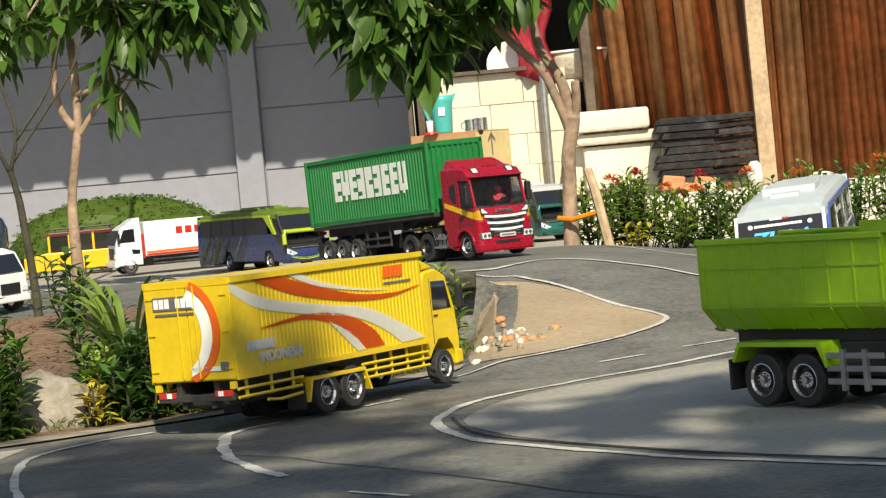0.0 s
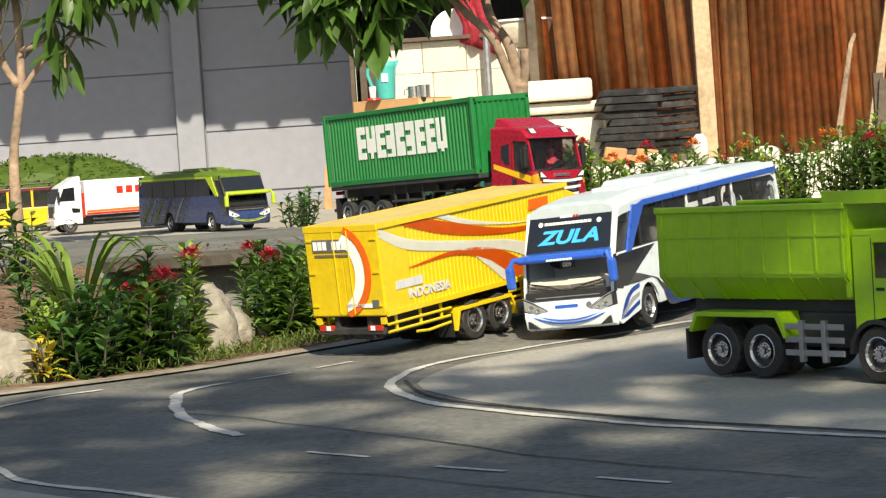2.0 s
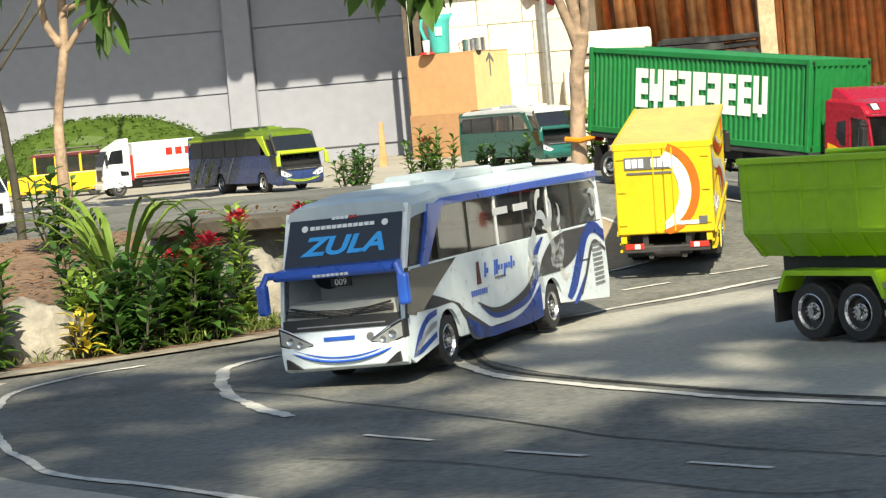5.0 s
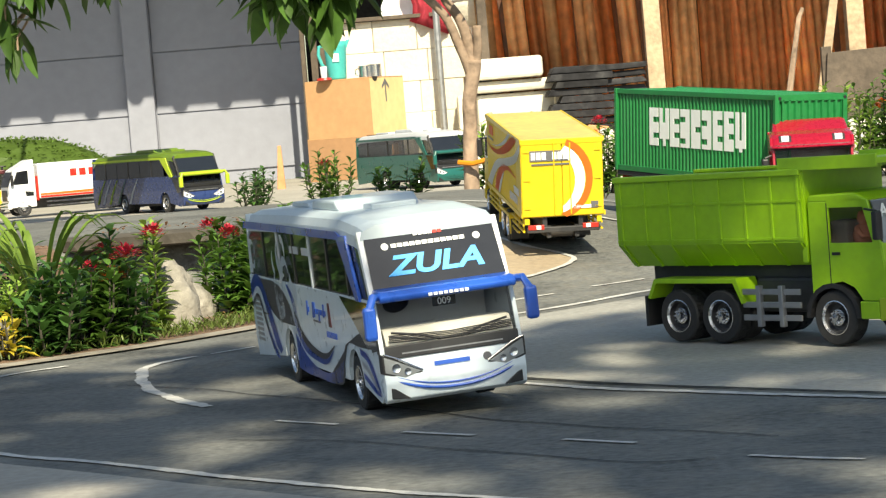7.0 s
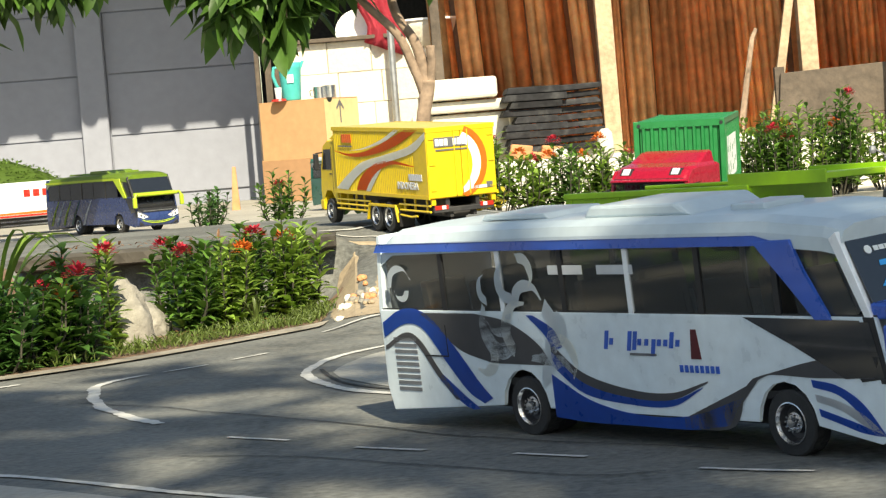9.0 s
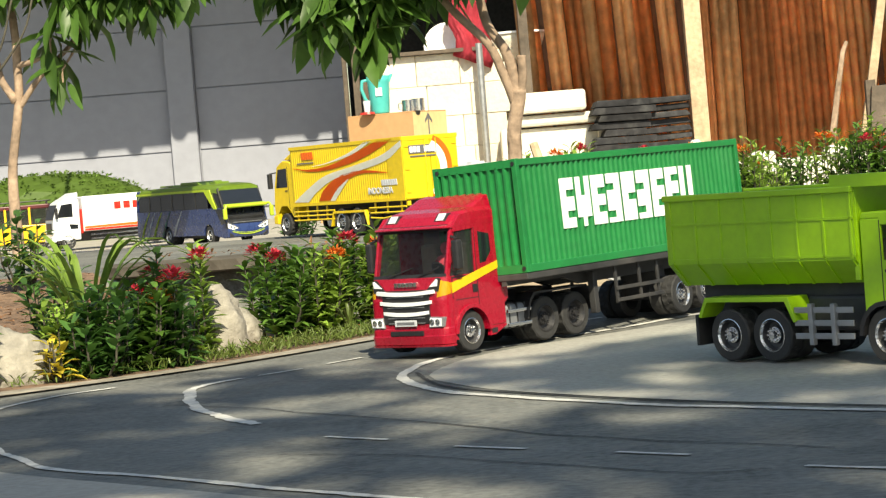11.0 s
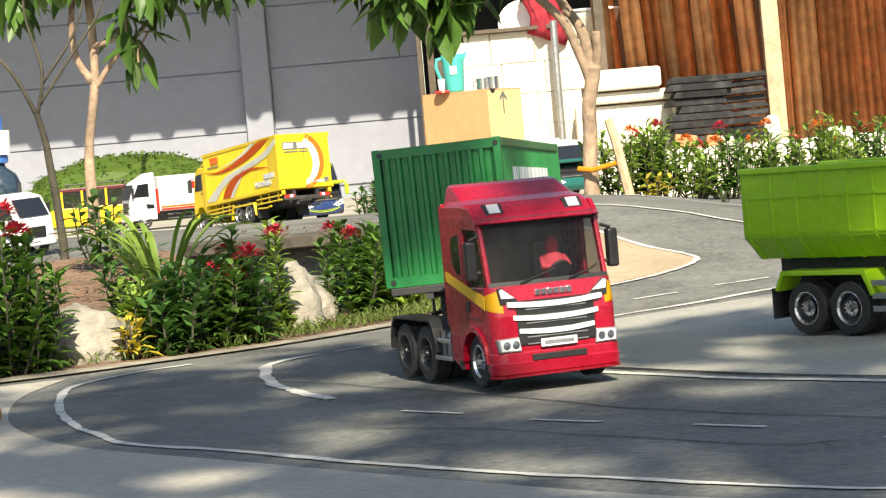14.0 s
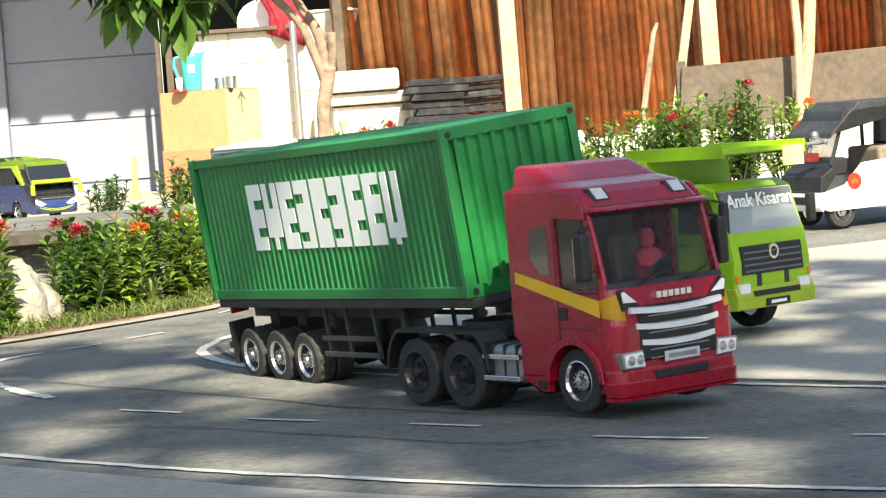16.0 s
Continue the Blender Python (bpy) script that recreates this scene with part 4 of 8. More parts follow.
CHASSIS_RIM = mat("dark_rim", (0.05, 0.05, 0.055), 0.35, 0.6, var=0.1)


def box_truck():
    """Yellow box truck; origin on the ground under the middle of its box."""
    t = thing("box_truck", "yellow toy box truck with ribbed sides and orange and white swooshes", "truck")
    L, W, z0, z1 = 0.673, 0.205, 0.078, 0.271
    hx, hy = L / 2, W / 2
    b = part("cargo_box", B(-hx + 0.003, hx, -hy + 0.003, hy - 0.003, z0, z1 - 0.002, bevel=0.002), YELLOW, t)
    part("box_roof", B(-hx, hx, -hy, hy, z1 - 0.003, z1 + 0.001, bevel=0.001), YTOP, b, "dusty dull yellow roof sheet")
    for s in (-1, 1):
        part("side_wall", wave_panel(L - 0.1, z1 - z0 - 0.018, 44, 0.0015 * s, s * hy - 0.0022 * s, z0 + 0.01, -hx + 0.092), YELLOW, b)
        part("rear_side_panel", B(-hx + 0.001, -hx + 0.088, s * (hy - 0.004), s * (hy - 0.0002), z0 + 0.004, z1 - 0.004, bevel=0.001), YELLOW, b)
        part("top_rail", B(-hx, hx, s * hy - 0.004, s * hy + 0.001, z1 - 0.009, z1 + 0.002), YELLOW, b)
        part("bottom_rail", B(-hx, hx, s * hy - 0.004, s * hy + 0.001, z0, z0 + 0.01), YELLOW, b)
        y = s * (hy + 0.0002)
        # swooshes: white, orange, white
        for k, (up, lo, m) in enumerate((
                (((-0.336, 0.262), (-0.22, 0.222), (-0.05, 0.196), (0.12, 0.172), (0.24, 0.13), (0.325, 0.092)), ((-0.336, 0.244), (-0.25, 0.206), (-0.08, 0.178), (0.07, 0.158), (0.17, 0.125), (0.235, 0.09)), CWHITE),
                (((-0.2, 0.268), (-0.08, 0.238), (0.08, 0.205), (0.22, 0.196), (0.32, 0.204)), ((-0.29, 0.268), (-0.12, 0.22), (0.06, 0.193), (0.2, 0.188), (0.32, 0.202)), ORANGE),
                (((-0.13, 0.268), (-0.03, 0.238), (0.1, 0.214), (0.2, 0.205)), ((-0.17, 0.268), (-0.05, 0.232), (0.1, 0.21), (0.2, 0.204)), CWHITE),
                (((-0.25, 0.168), (-0.1, 0.18), (0.03, 0.168), (0.13, 0.13), (0.17, 0.092)), ((-0.25, 0.166), (-0.1, 0.17), (0.0, 0.15), (0.07, 0.115), (0.1, 0.092)), ORANGE),
                (((-0.02, 0.158), (0.05, 0.13), (0.1, 0.09)), ((-0.02, 0.156), (0.03, 0.12), (0.07, 0.09)), CWHITE))):
            ribbon(up, lo, y, s, m, "swoosh", b, "orange decal band" if m is ORANGE else "white decal band")
        block_row("side_block", b, 0.185, 0.26, 0.228, 0.252, y, s, ORANGE, 5, "orange lettering as plain blocks", lean=0.003)
        block_row("side_block", b, 0.185, 0.29, 0.215, 0.219, y, s, GREYP, 8, "dark lettering as plain blocks")
        block_row("side_block", b, -0.3, -0.21, 0.128, 0.146, y, s, SILVERP, 7, "pale lettering as plain blocks", lean=0.003)
        writing("side_lettering", "INDONESIA", 0.027, b, Matrix.Translation((-0.19 if s < 0 else -0.2, y + s * 0.0008, 0.112)) @ Matrix.Rotation(0 if s < 0 else math.pi, 4, "Z") @ Matrix.Rotation(radians(90), 4, "X"), SILVERP, "pale lettering on the ribbed side", bold=0.0008)
        # yellow pipe side guards
        for z in (0.036, 0.05, 0.064):
            part("guard_rail", tube([(0.09, s * 0.097, z), (0.34, s * 0.097, z)], 0.0032, 6), YELLOW, t)
        for z in (0.048, 0.064):
            part("guard_rail", tube([(-0.33, s * 0.097, z), (-0.12, s * 0.097, z)], 0.0032, 6), YELLOW, t)
        part("guard_rail", tube([(-0.24, s * 0.097, 0.034), (-0.2, s * 0.097, 0.03), (-0.12, s * 0.097, 0.034)], 0.0032, 6), YELLOW, t)
        for x in (-0.3, -0.22, -0.15, 0.14, 0.2, 0.26, 0.32):
            part("guard_post", B(x - 0.003, x + 0.003, s * 0.094 - 0.002, s * 0.094 + 0.002, 0.032 if x > 0 else 0.044, z0 + 0.002), YELLOW, t)
        part("wheel_fender", prism([(-0.115, 0.03), (-0.1, 0.078), (0.09, 0.078), (0.11, 0.03), (0.104, 0.03), (0.086, 0.072), (-0.096, 0.072), (-0.109, 0.03)], s * 0.06, s * 0.104, 0.001), YELLOW, t)
        part("frame_beam", B(-0.33, 0.42, s * 0.035 - 0.005, s * 0.035 + 0.005, 0.048, z0 - 0.001), CHASSIS, t)
        part("tail_lamp", B(-0.34, -0.333, s * 0.068 - 0.02, s * 0.068 + 0.02, 0.052, 0.064, bevel=0.001), TAIL, t)
        part("tail_lamp_lens", B(-0.3415, -0.339, s * 0.062 - 0.006, s * 0.062 + 0.006, 0.053, 0.063, bevel=0.001), LENS, t)
        part("hinge_bracket", B(-0.338, -0.33, s * 0.09 - 0.006, s * 0.09 + 0.006, 0.066, 0.08), YELLOW, t)
        part("mud_flap", B(-0.125, -0.122, s * 0.08 - 0.022, s * 0.08 + 0.022, 0.018, 0.07), BLACK, t)
    # rear doors
    for s in (-1, 1):
        d = part("rear_door", B(-hx - 0.003, -hx + 0.003, min(0.001 * s, s * (hy - 0.002)), max(0.001 * s, s * (hy - 0.002)), z0 + 0.003, z1 - 0.004, bevel=0.001), YELLOW, b)
        for zz in (0.1, 0.17, 0.24):
            part("hinge", B(-hx - 0.0055, -hx - 0.003, s * (hy - 0.014) - 0.008, s * (hy - 0.014) + 0.008, zz, zz + 0.004), YELLOW, d)
        part("lock_rod", tube([(-hx - 0.005, s * 0.02, 0.085), (-hx - 0.005, s * 0.02, 0.262)], 0.0018, 6), YELLOW, d)
    part("rear_lintel", B(-hx - 0.004, -hx + 0.002, -hy, hy, z1 - 0.012, z1 + 0.002, bevel=0.001), YELLOW, b)
    x = -hx - 0.0045
    def rear_band(pts, m, label):
        bm = bmesh.new()
        vs = [bm.verts.new((x, y, z)) for y, z in pts]
        f = bm.faces.new(vs)
        r = bmesh.ops.extrude_face_region(bm, geom=[f])
        for v in r["geom"]:
            if isinstance(v, bmesh.types.BMVert):
                v.co.x -= 0.001
        part("rear_swoosh", bm, m, b, label)
    arc = lambda c, r, a0, a1, n=14: [(c[0] + r * math.cos(radians(a0 + (a1 - a0) * k / n)), c[1] + 1.15 * r * math.sin(radians(a0 + (a1 - a0) * k / n))) for k in range(n + 1)]
    rear_band([(-y, z) for y, z in arc((-0.01, 0.175), 0.086, 74, -78) + arc((-0.018, 0.174), 0.077, -80, 70)], ORANGE, "orange rear crescent")
    rear_band([(-y, z) for y, z in arc((-0.018, 0.173), 0.075, 70, -76) + arc((-0.034, 0.17), 0.066, -58, 64)], CWHITE, "white rear crescent")
    part("rear_plate", B(x - 0.0008, x + 0.001, -0.03, 0.08, 0.218, 0.244), GREYP, b, "dark panel behind the rear lettering")
    for i in range(8):
        if i != 3:
            part("rear_block", B(x - 0.0016, x + 0.001, 0.066 - i * 0.0132, 0.066 - i * 0.0132 + 0.0105, 0.222, 0.24), CWHITE, b, "white lettering as plain blocks" if i == 0 else "")
    part("rear_bar", B(x - 0.001, x + 0.001, -0.022, 0.076, 0.208, 0.212), GREYP, b)
    part("rear_bar", B(x - 0.001, x + 0.001, -0.07, 0.0, 0.098, 0.106), CWHITE, b)
    part("rear_bar", B(x - 0.001, x + 0.001, -0.088, -0.07, 0.098, 0.114), GREYP, b)
    part("rear_bumper", B(-hx - 0.002, -hx + 0.01, -hy + 0.012, hy - 0.012, 0.044, 0.058, bevel=0.002), CHASSIS, t)
    part("spare_carrier", B(-hx + 0.03, -hx + 0.1, -0.05, 0.05, 0.05, 0.074, bevel=0.006), CHASSIS, t)
    part("underframe", B(-0.3, -0.13, -0.03, 0.03, 0.045, 0.07, bevel=0.004), CHASSIS, t)
    for s in (-1, 1):
        part("subframe", B(-0.33, 0.33, s * 0.045 - 0.006, s * 0.045 + 0.006, 0.07, z0 + 0.022, bevel=0.001), CHASSIS, t)
    b.matrix_basis = Matrix.Translation((0, 0, 0.022))
    for c in t.children:
        if c.name.split(".")[0] in ("tail_lamp", "tail_lamp_lens", "hinge_bracket", "rear_bumper", "guard_rail", "guard_post"):
            c.matrix_basis = Matrix.Translation((0, 0, 0.018))
    # cab
    hw = 0.094
    cx = hx + 0.006
    prof = [(cx, 0.06), (cx, 0.215), (cx + 0.012, 0.235), (cx + 0.06, 0.24), (cx + 0.098, 0.222), (cx + 0.124, 0.15), (cx + 0.128, 0.09), (cx + 0.128, 0.042), (cx + 0.112, 0.04), (cx + 0.106, 0.072), (cx + 0.085, 0.094), (cx + 0.045, 0.094), (cx + 0.02, 0.072), (cx + 0.014, 0.05)]
    c = part("cab", prism(prof, -hw, hw, 0.004), YELLOW, t)
    c.matrix_basis = Matrix.Translation((0, 0, 0.014))
    part("wind_deflector", prism([(cx + 0.0, 0.238), (cx + 0.0, 0.262), (cx + 0.02, 0.262), (cx + 0.07, 0.242)], -hw + 0.01, hw - 0.01, 0.004), YELLOW, c)
    part("windscreen", quad_mesh([(cx + 0.1255, -hw + 0.01, 0.15), (cx + 0.1255, hw - 0.01, 0.15), (cx + 0.101, hw - 0.012, 0.217), (cx + 0.101, -hw + 0.012, 0.217)], 0.0015), DARKGLASS, c)
    part("bumper", prism([(cx + 0.11, 0.03), (cx + 0.137, 0.032), (cx + 0.137, 0.06), (cx + 0.11, 0.062)], -hw - 0.002, hw + 0.002, 0.003), YELLOW, c)
    part("grille", B(cx + 0.127, cx + 0.1305, -0.06, 0.06, 0.085, 0.125, bevel=0.001), BLACK, c)
    for s in (-1, 1):
        part("side_window", prism([(cx + 0.035, 0.152), (cx + 0.108, 0.152), (cx + 0.09, 0.212), (cx + 0.035, 0.214)], s * (hw - 0.002), s * (hw + 0.0008)), DARKGLASS, c)
        part("door_seam", B(cx + 0.029, cx + 0.0305, s * hw - 0.0004 * s, s * (hw + 0.0006), 0.08, 0.22), BLACK, c)
        part("mirror", B(cx + 0.118, cx + 0.134, s * (hw + 0.012) - 0.007, s * (hw + 0.012) + 0.007, 0.15, 0.2, bevel=0.003), BLACK, c)
        part("mirror_arm", tube([(cx + 0.1, s * hw, 0.203), (cx + 0.126, s * (hw + 0.012), 0.2)], 0.0022, 6), BLACK, c)
        part("headlamp", B(cx + 0.12, cx + 0.131, s * 0.075 - 0.016, s * 0.075 + 0.016, 0.066, 0.082, bevel=0.002), LENS, c)
        part("door_handle", B(cx + 0.036, cx + 0.05, s * (hw + 0.001) - 0.001, s * (hw + 0.001) + 0.001, 0.138, 0.142), BLACK, c)
        wheel(t, cx + 0.063, s * 0.094)
        for xx in (-0.045, 0.048):
            wheel(t, xx, s * 0.1, twin=True)
    return t


def coach(name, label, body, trim, roof, L=0.97, H=0.262, hw=0.104, deck=True, simple=False, glass=TINTGLASS, lower=None):
    """A long-distance coach with a two-part windscreen; origin on the ground under its middle."""
    t = thing(name, label, "bus")
    hx, z0, zt = L / 2, 0.024, 0.024 + H
    f = hx
    belt, eave = z0 + H * 0.55, z0 + H * 0.86
    # white lower body with wheel arches
    ax_f, ax_r, r = hx - 0.178, -hx + 0.323, 0.041
    def arch(cx):
        return [(cx + 0.05 * math.cos(a), 0.041 + 0.052 * math.sin(a)) for a in [math.pi * k / 8 for k in range(9)]]
    low = [(-hx, z0 + 0.035), (-hx + 0.01, z0)] + [(x, z) if z > z0 else (x, z0) for x, z in reversed(arch(ax_r))] + [(x, z) if z > z0 else (x, z0) for x, z in reversed(arch(ax_f))] + [(f - 0.03, z0), (f - 0.004, z0 + 0.012), (f, z0 + 0.05), (f - 0.006, belt - 0.06), (f - 0.02, belt), (-hx + 0.004, belt)]
    for s in (-1, 1):
        part("side_skirt", prism(low, s * (hw - 0.006), s * hw, 0.001), body, t)
    part("floor", B(-hx + 0.012, f - 0.04, -hw + 0.006, hw - 0.006, z0 + 0.045, z0 + 0.055), BLACK, t)
    part("underbody", B(-hx + 0.06, f - 0.06, -0.055, 0.055, z0 + 0.004, z0 + 0.046), CHASSIS, t)
    part("rear_panel", prism([(-hx, z0 + 0.02), (-hx + 0.008, z0 + 0.02), (-hx + 0.008, belt), (-hx + 0.02, zt - 0.012), (-hx + 0.012, zt - 0.014), (-hx - 0.002, belt)], -hw + 0.003, hw - 0.003, 0.001), body, t)
    # roof: a rounded shell
    def ring(x, drop, w):
        return [(x, y * w, zt - drop - dz) for y, dz in ((-1, 0.036), (-0.985, 0.02), (-0.93, 0.008), (-0.75, 0.0015), (0, 0), (0.75, 0.0015), (0.93, 0.008), (0.985, 0.02), (1, 0.036))] + [(x, w * 0.96, zt - drop - 0.036), (x, -w * 0.96, zt - drop - 0.036)]
    rings = [ring(-hx + 0.012, 0.022, hw * 0.96), ring(-hx + 0.05, 0.005, hw), ring(-0.1, 0, hw), ring(f - 0.2, 0.0, hw), ring(f - 0.09, 0.008, hw), ring(f - 0.062, 0.014, hw * 0.98)]
    part("roof", loft(rings), roof, t, smooth=False)
    part("rear_air_unit", prism([(-0.3, zt - 0.002), (-0.29, zt + 0.006), (-0.16, zt + 0.006), (-0.15, zt - 0.002)], -0.05, 0.05, 0.002), roof, t)
    part("roof_air_unit", prism([(-0.06, zt - 0.002), (-0.045, zt + 0.014), (0.12, zt + 0.014), (0.15, zt - 0.002)], -0.065, 0.065, 0.004), roof, t)
    part("roof_hatch", B(0.19, 0.25, -0.035, 0.035, zt - 0.003, zt + 0.007, bevel=0.002), roof, t)
    # flank windows
    n = 6
    xa, xb = -hx + 0.03, f - 0.175
    for s in (-1, 1):
        y = s * (hw - 0.004)
        for i in range(n):
            a, b = xa + (xb - xa) * i / n, xa + (xb - xa) * (i + 1) / n
            part("window", prism([(a, belt), (b - 0.004, belt), (b - 0.004, eave), (a, eave)], y - 0.0008, y + 0.0008), glass, t)
            if not simple or i % 2 == 0:
                part("window_post", B(b - 0.006, b + 0.003, y - 0.0025, y + 0.0016, belt, eave), WHITEP if i in (1, 3) and not simple else BLACK, t)
        part("window_sill", B(-hx + 0.006, f - 0.02, s * hw - 0.004 * s - 0.001, s * hw - 0.004 * s + 0.001, belt - 0.004, belt + 0.002), BLACK, t)
        part("cab_window", prism([(xb + 0.03, belt - 0.0), (f - 0.046, belt - 0.005), (f - 0.085, eave), (xb + 0.02, eave)], y - 0.0008, y + 0.0008), glass, t)
        part("entry_window", prism([(f - 0.1, belt - 0.004), (f - 0.03, belt - 0.006), (f - 0.014, belt - 0.07), (f - 0.05, belt - 0.075)], s * (hw + 0.0002), s * (hw + 0.001)), DARKGLASS, t)
        # coloured slanting pillar and eave rail
        part("slant_pillar", prism([(xb - 0.03, eave + 0.006), (xb + 0.034, eave + 0.008), (xb + 0.05, eave - 0.03), (xb + 0.088, belt - 0.004), (xb + 0.062, belt - 0.004), (xb + 0.012, eave - 0.034)], s * hw - 0.003, s * hw + 0.0025, 0.001), trim, t)
        part("eave_rail", prism([(-hx + 0.01, eave + 0.001), (-hx + 0.02, zt - 0.024), (f - 0.2, zt - 0.024), (f - 0.15, eave + 0.002), (f - 0.18, eave + 0.001)], s * hw - 0.002, s * (hw + 0.0022) , 0.001), trim, t)
        part("windscreen_pillar", prism([(f - 0.024, belt - 0.002), (f - 0.036, belt - 0.002), (f - 0.08, zt - 0.03), (f - 0.068, zt - 0.022)], s * (hw - 0.008), s * hw, 0.001), BLACK if simple else WHITEP, t)
        part("lower_pillar", prism([(f - 0.006, z0 + 0.07), (f - 0.021, z0 + 0.07), (f - 0.04, belt), (f - 0.022, belt)], s * (hw - 0.006), s * (hw + 0.0005), 0.001), BLACK, t)
        part("mirror_arm", tube([(f - 0.02, s * (hw - 0.02), belt + 0.006), (f + 0.016, s * (hw + 0.006), belt + 0.008), (f + 0.02, s * (hw + 0.013), belt - 0.008)], 0.006, 8), trim, t)
        part("mirror", B(f + 0.01, f + 0.026, s * (hw + 0.014) - 0.009, s * (hw + 0.014) + 0.009, belt - 0.052, belt - 0.004, bevel=0.005), trim, t)
        lamp = part("headlamp", prism([(s * (hw - 0.058), z0 + 0.041), (s * (hw - 0.03), z0 + 0.033), (s * (hw + 0.001), z0 + 0.044), (s * (hw + 0.001), z0 + 0.072), (s * (hw - 0.02), z0 + 0.063)], f - 0.014, f + 0.0055, 0.001, axis="x"), BLACK, t)
        part("headlamp_lens", prism([(s * (hw - 0.054), z0 + 0.0425), (s * (hw - 0.03), z0 + 0.036), (s * (hw - 0.002), z0 + 0.046), (s * (hw - 0.002), z0 + 0.068), (s * (hw - 0.02), z0 + 0.06)], f, f + 0.0065, 0.0008, axis="x"), LENS if simple else SMOKELENS, lamp)
        for yy, zz, rr in ((0.034, 0.0445, 0.005), (0.018, 0.051, 0.0065)):
            part("headlamp_bulb", lathe([(0.001, 0), (rr * 0.6, 0.0004), (rr, 0.0014), (rr, 0.0002), (0.001, -0.001)], 10, "x", (f + 0.0066, s * (hw - yy), z0 + zz)), CHROME, lamp)
        part("lamp_brow", tube([(f + 0.0062, s * (hw - 0.056), z0 + 0.044), (f + 0.0066, s * (hw - 0.02), z0 + 0.0645), (f + 0.006, s * (hw - 0.001), z0 + 0.0725)], 0.0012, 6), CHROME, lamp)
        part("fog_lamp", prism([(s * (hw - 0.035), z0 + 0.006), (s * (hw - 0.008), z0 + 0.008), (s * (hw - 0.008), z0 + 0.024), (s * (hw - 0.014), z0 + 0.022)], f - 0.01, f + 0.0085, 0.001, axis="x"), BLACK, t)
        part("tail_lamp", B(-hx - 0.004, -hx + 0.002, s * (hw - 0.012) - 0.008, s * (hw - 0.012) + 0.008, z0 + 0.06, z0 + 0.12, bevel=0.002), TAIL, t)
        for k in range(9):
            if not simple:
                part("vent_slat", B(-hx + 0.03, -hx + 0.085, s * hw - 0.001, s * hw + 0.0012, z0 + 0.03 + k * 0.009, z0 + 0.035 + k * 0.009), STEEL, t)
        wheel(t, ax_f, s * (hw - 0.004), r, 0.028)
        wheel(t, ax_r, s * (hw - 0.004), r, 0.028, twin=True)
    # front
    part("bumper", prism([(f - 0.012, z0), (f + 0.002, z0 + 0.006), (f + 0.007, z0 + 0.03), (f + 0.004, z0 + 0.05), (f - 0.001, z0 + 0.066), (f - 0.02, z0 + 0.07)], -hw + 0.0005, hw - 0.0005, 0.002), body, t)
    for dz, rr in ((0.0, 0.0022), (0.0062, 0.0012)):
        line = [(f + 0.0062 - 0.004 * abs(u) ** 6, u * (hw - 0.004), z0 + 0.015 + dz + 0.024 * abs(u) ** 2.2) for u in [k / 10 for k in range(-10, 11)]]
        part("bumper_line", tube(line, rr, 6), trim, t)
    part("front_grille", prism([(f - 0.012, z0 + 0.062), (f + 0.003, z0 + 0.064), (f + 0.001, z0 + 0.082), (f - 0.014, z0 + 0.082)], -hw + 0.006, hw - 0.006, 0.001), BLACK, t)
    for k in range(2):
        part("grille_strip", B(f - 0.002, f + 0.0025 - 0.003 * k, -hw + 0.03, hw - 0.03, z0 + 0.069 + k * 0.006, z0 + 0.071 + k * 0.006), STEEL, t)
    part("lower_windscreen", quad_mesh([(f - 0.001, -hw + 0.006, z0 + 0.08), (f - 0.001, hw - 0.006, z0 + 0.08), (f - 0.022, hw - 0.008, belt + 0.002), (f - 0.022, -hw + 0.008, belt + 0.002)], 0.001), GLASS if simple else SCREENGLASS, t)
    part("upper_windscreen", quad_mesh([(f - 0.026, -hw + 0.006, belt + 0.012), (f - 0.026, hw - 0.006, belt + 0.012), (f - 0.07, hw - 0.009, zt - 0.022), (f - 0.07, -hw + 0.009, zt - 0.022)], 0.0015), DARKGLASS, t)
    part("brow", prism([(f - 0.03, belt - 0.004), (f + 0.014, belt - 0.002), (f + 0.018, belt + 0.006), (f + 0.004, belt + 0.014), (f - 0.03, belt + 0.016)], -hw + 0.004, hw - 0.004, 0.003), trim, t)
    part("dashboard", prism([(f - 0.005, z0 + 0.08), (f - 0.012, z0 + 0.094), (f - 0.02, z0 + 0.1035), (f - 0.05, z0 + 0.106), (f - 0.085, z0 + 0.08)], -hw + 0.01, hw - 0.01, 0.002), BLACK if simple else CREAM, t)
    for s in (-1, 1):
        part("wiper", tube([(f - 0.0, s * 0.015, z0 + 0.083), (f - 0.001, s * 0.05, z0 + 0.094), (f - 0.004, s * 0.085, z0 + 0.1)], 0.0018, 5), BLACK, t)
    for k in range(5):
        part("cowl_slat", tube([(f - 0.0005, -hw + 0.014, z0 + 0.0875 + 0.0022 * k), (f + 0.0006, 0, z0 + 0.0835 + 0.0022 * k), (f - 0.0005, hw - 0.014, z0 + 0.0875 + 0.0022 * k)], 0.0009, 4), BLACK, t)
    if not simple:
        # pale panel added to brighten what shows through the lower windscreen
        part("bulkhead", B(f - 0.14, f - 0.136, -hw + 0.012, hw - 0.012, z0 + 0.056, z0 + 0.2), SILVERP, t)
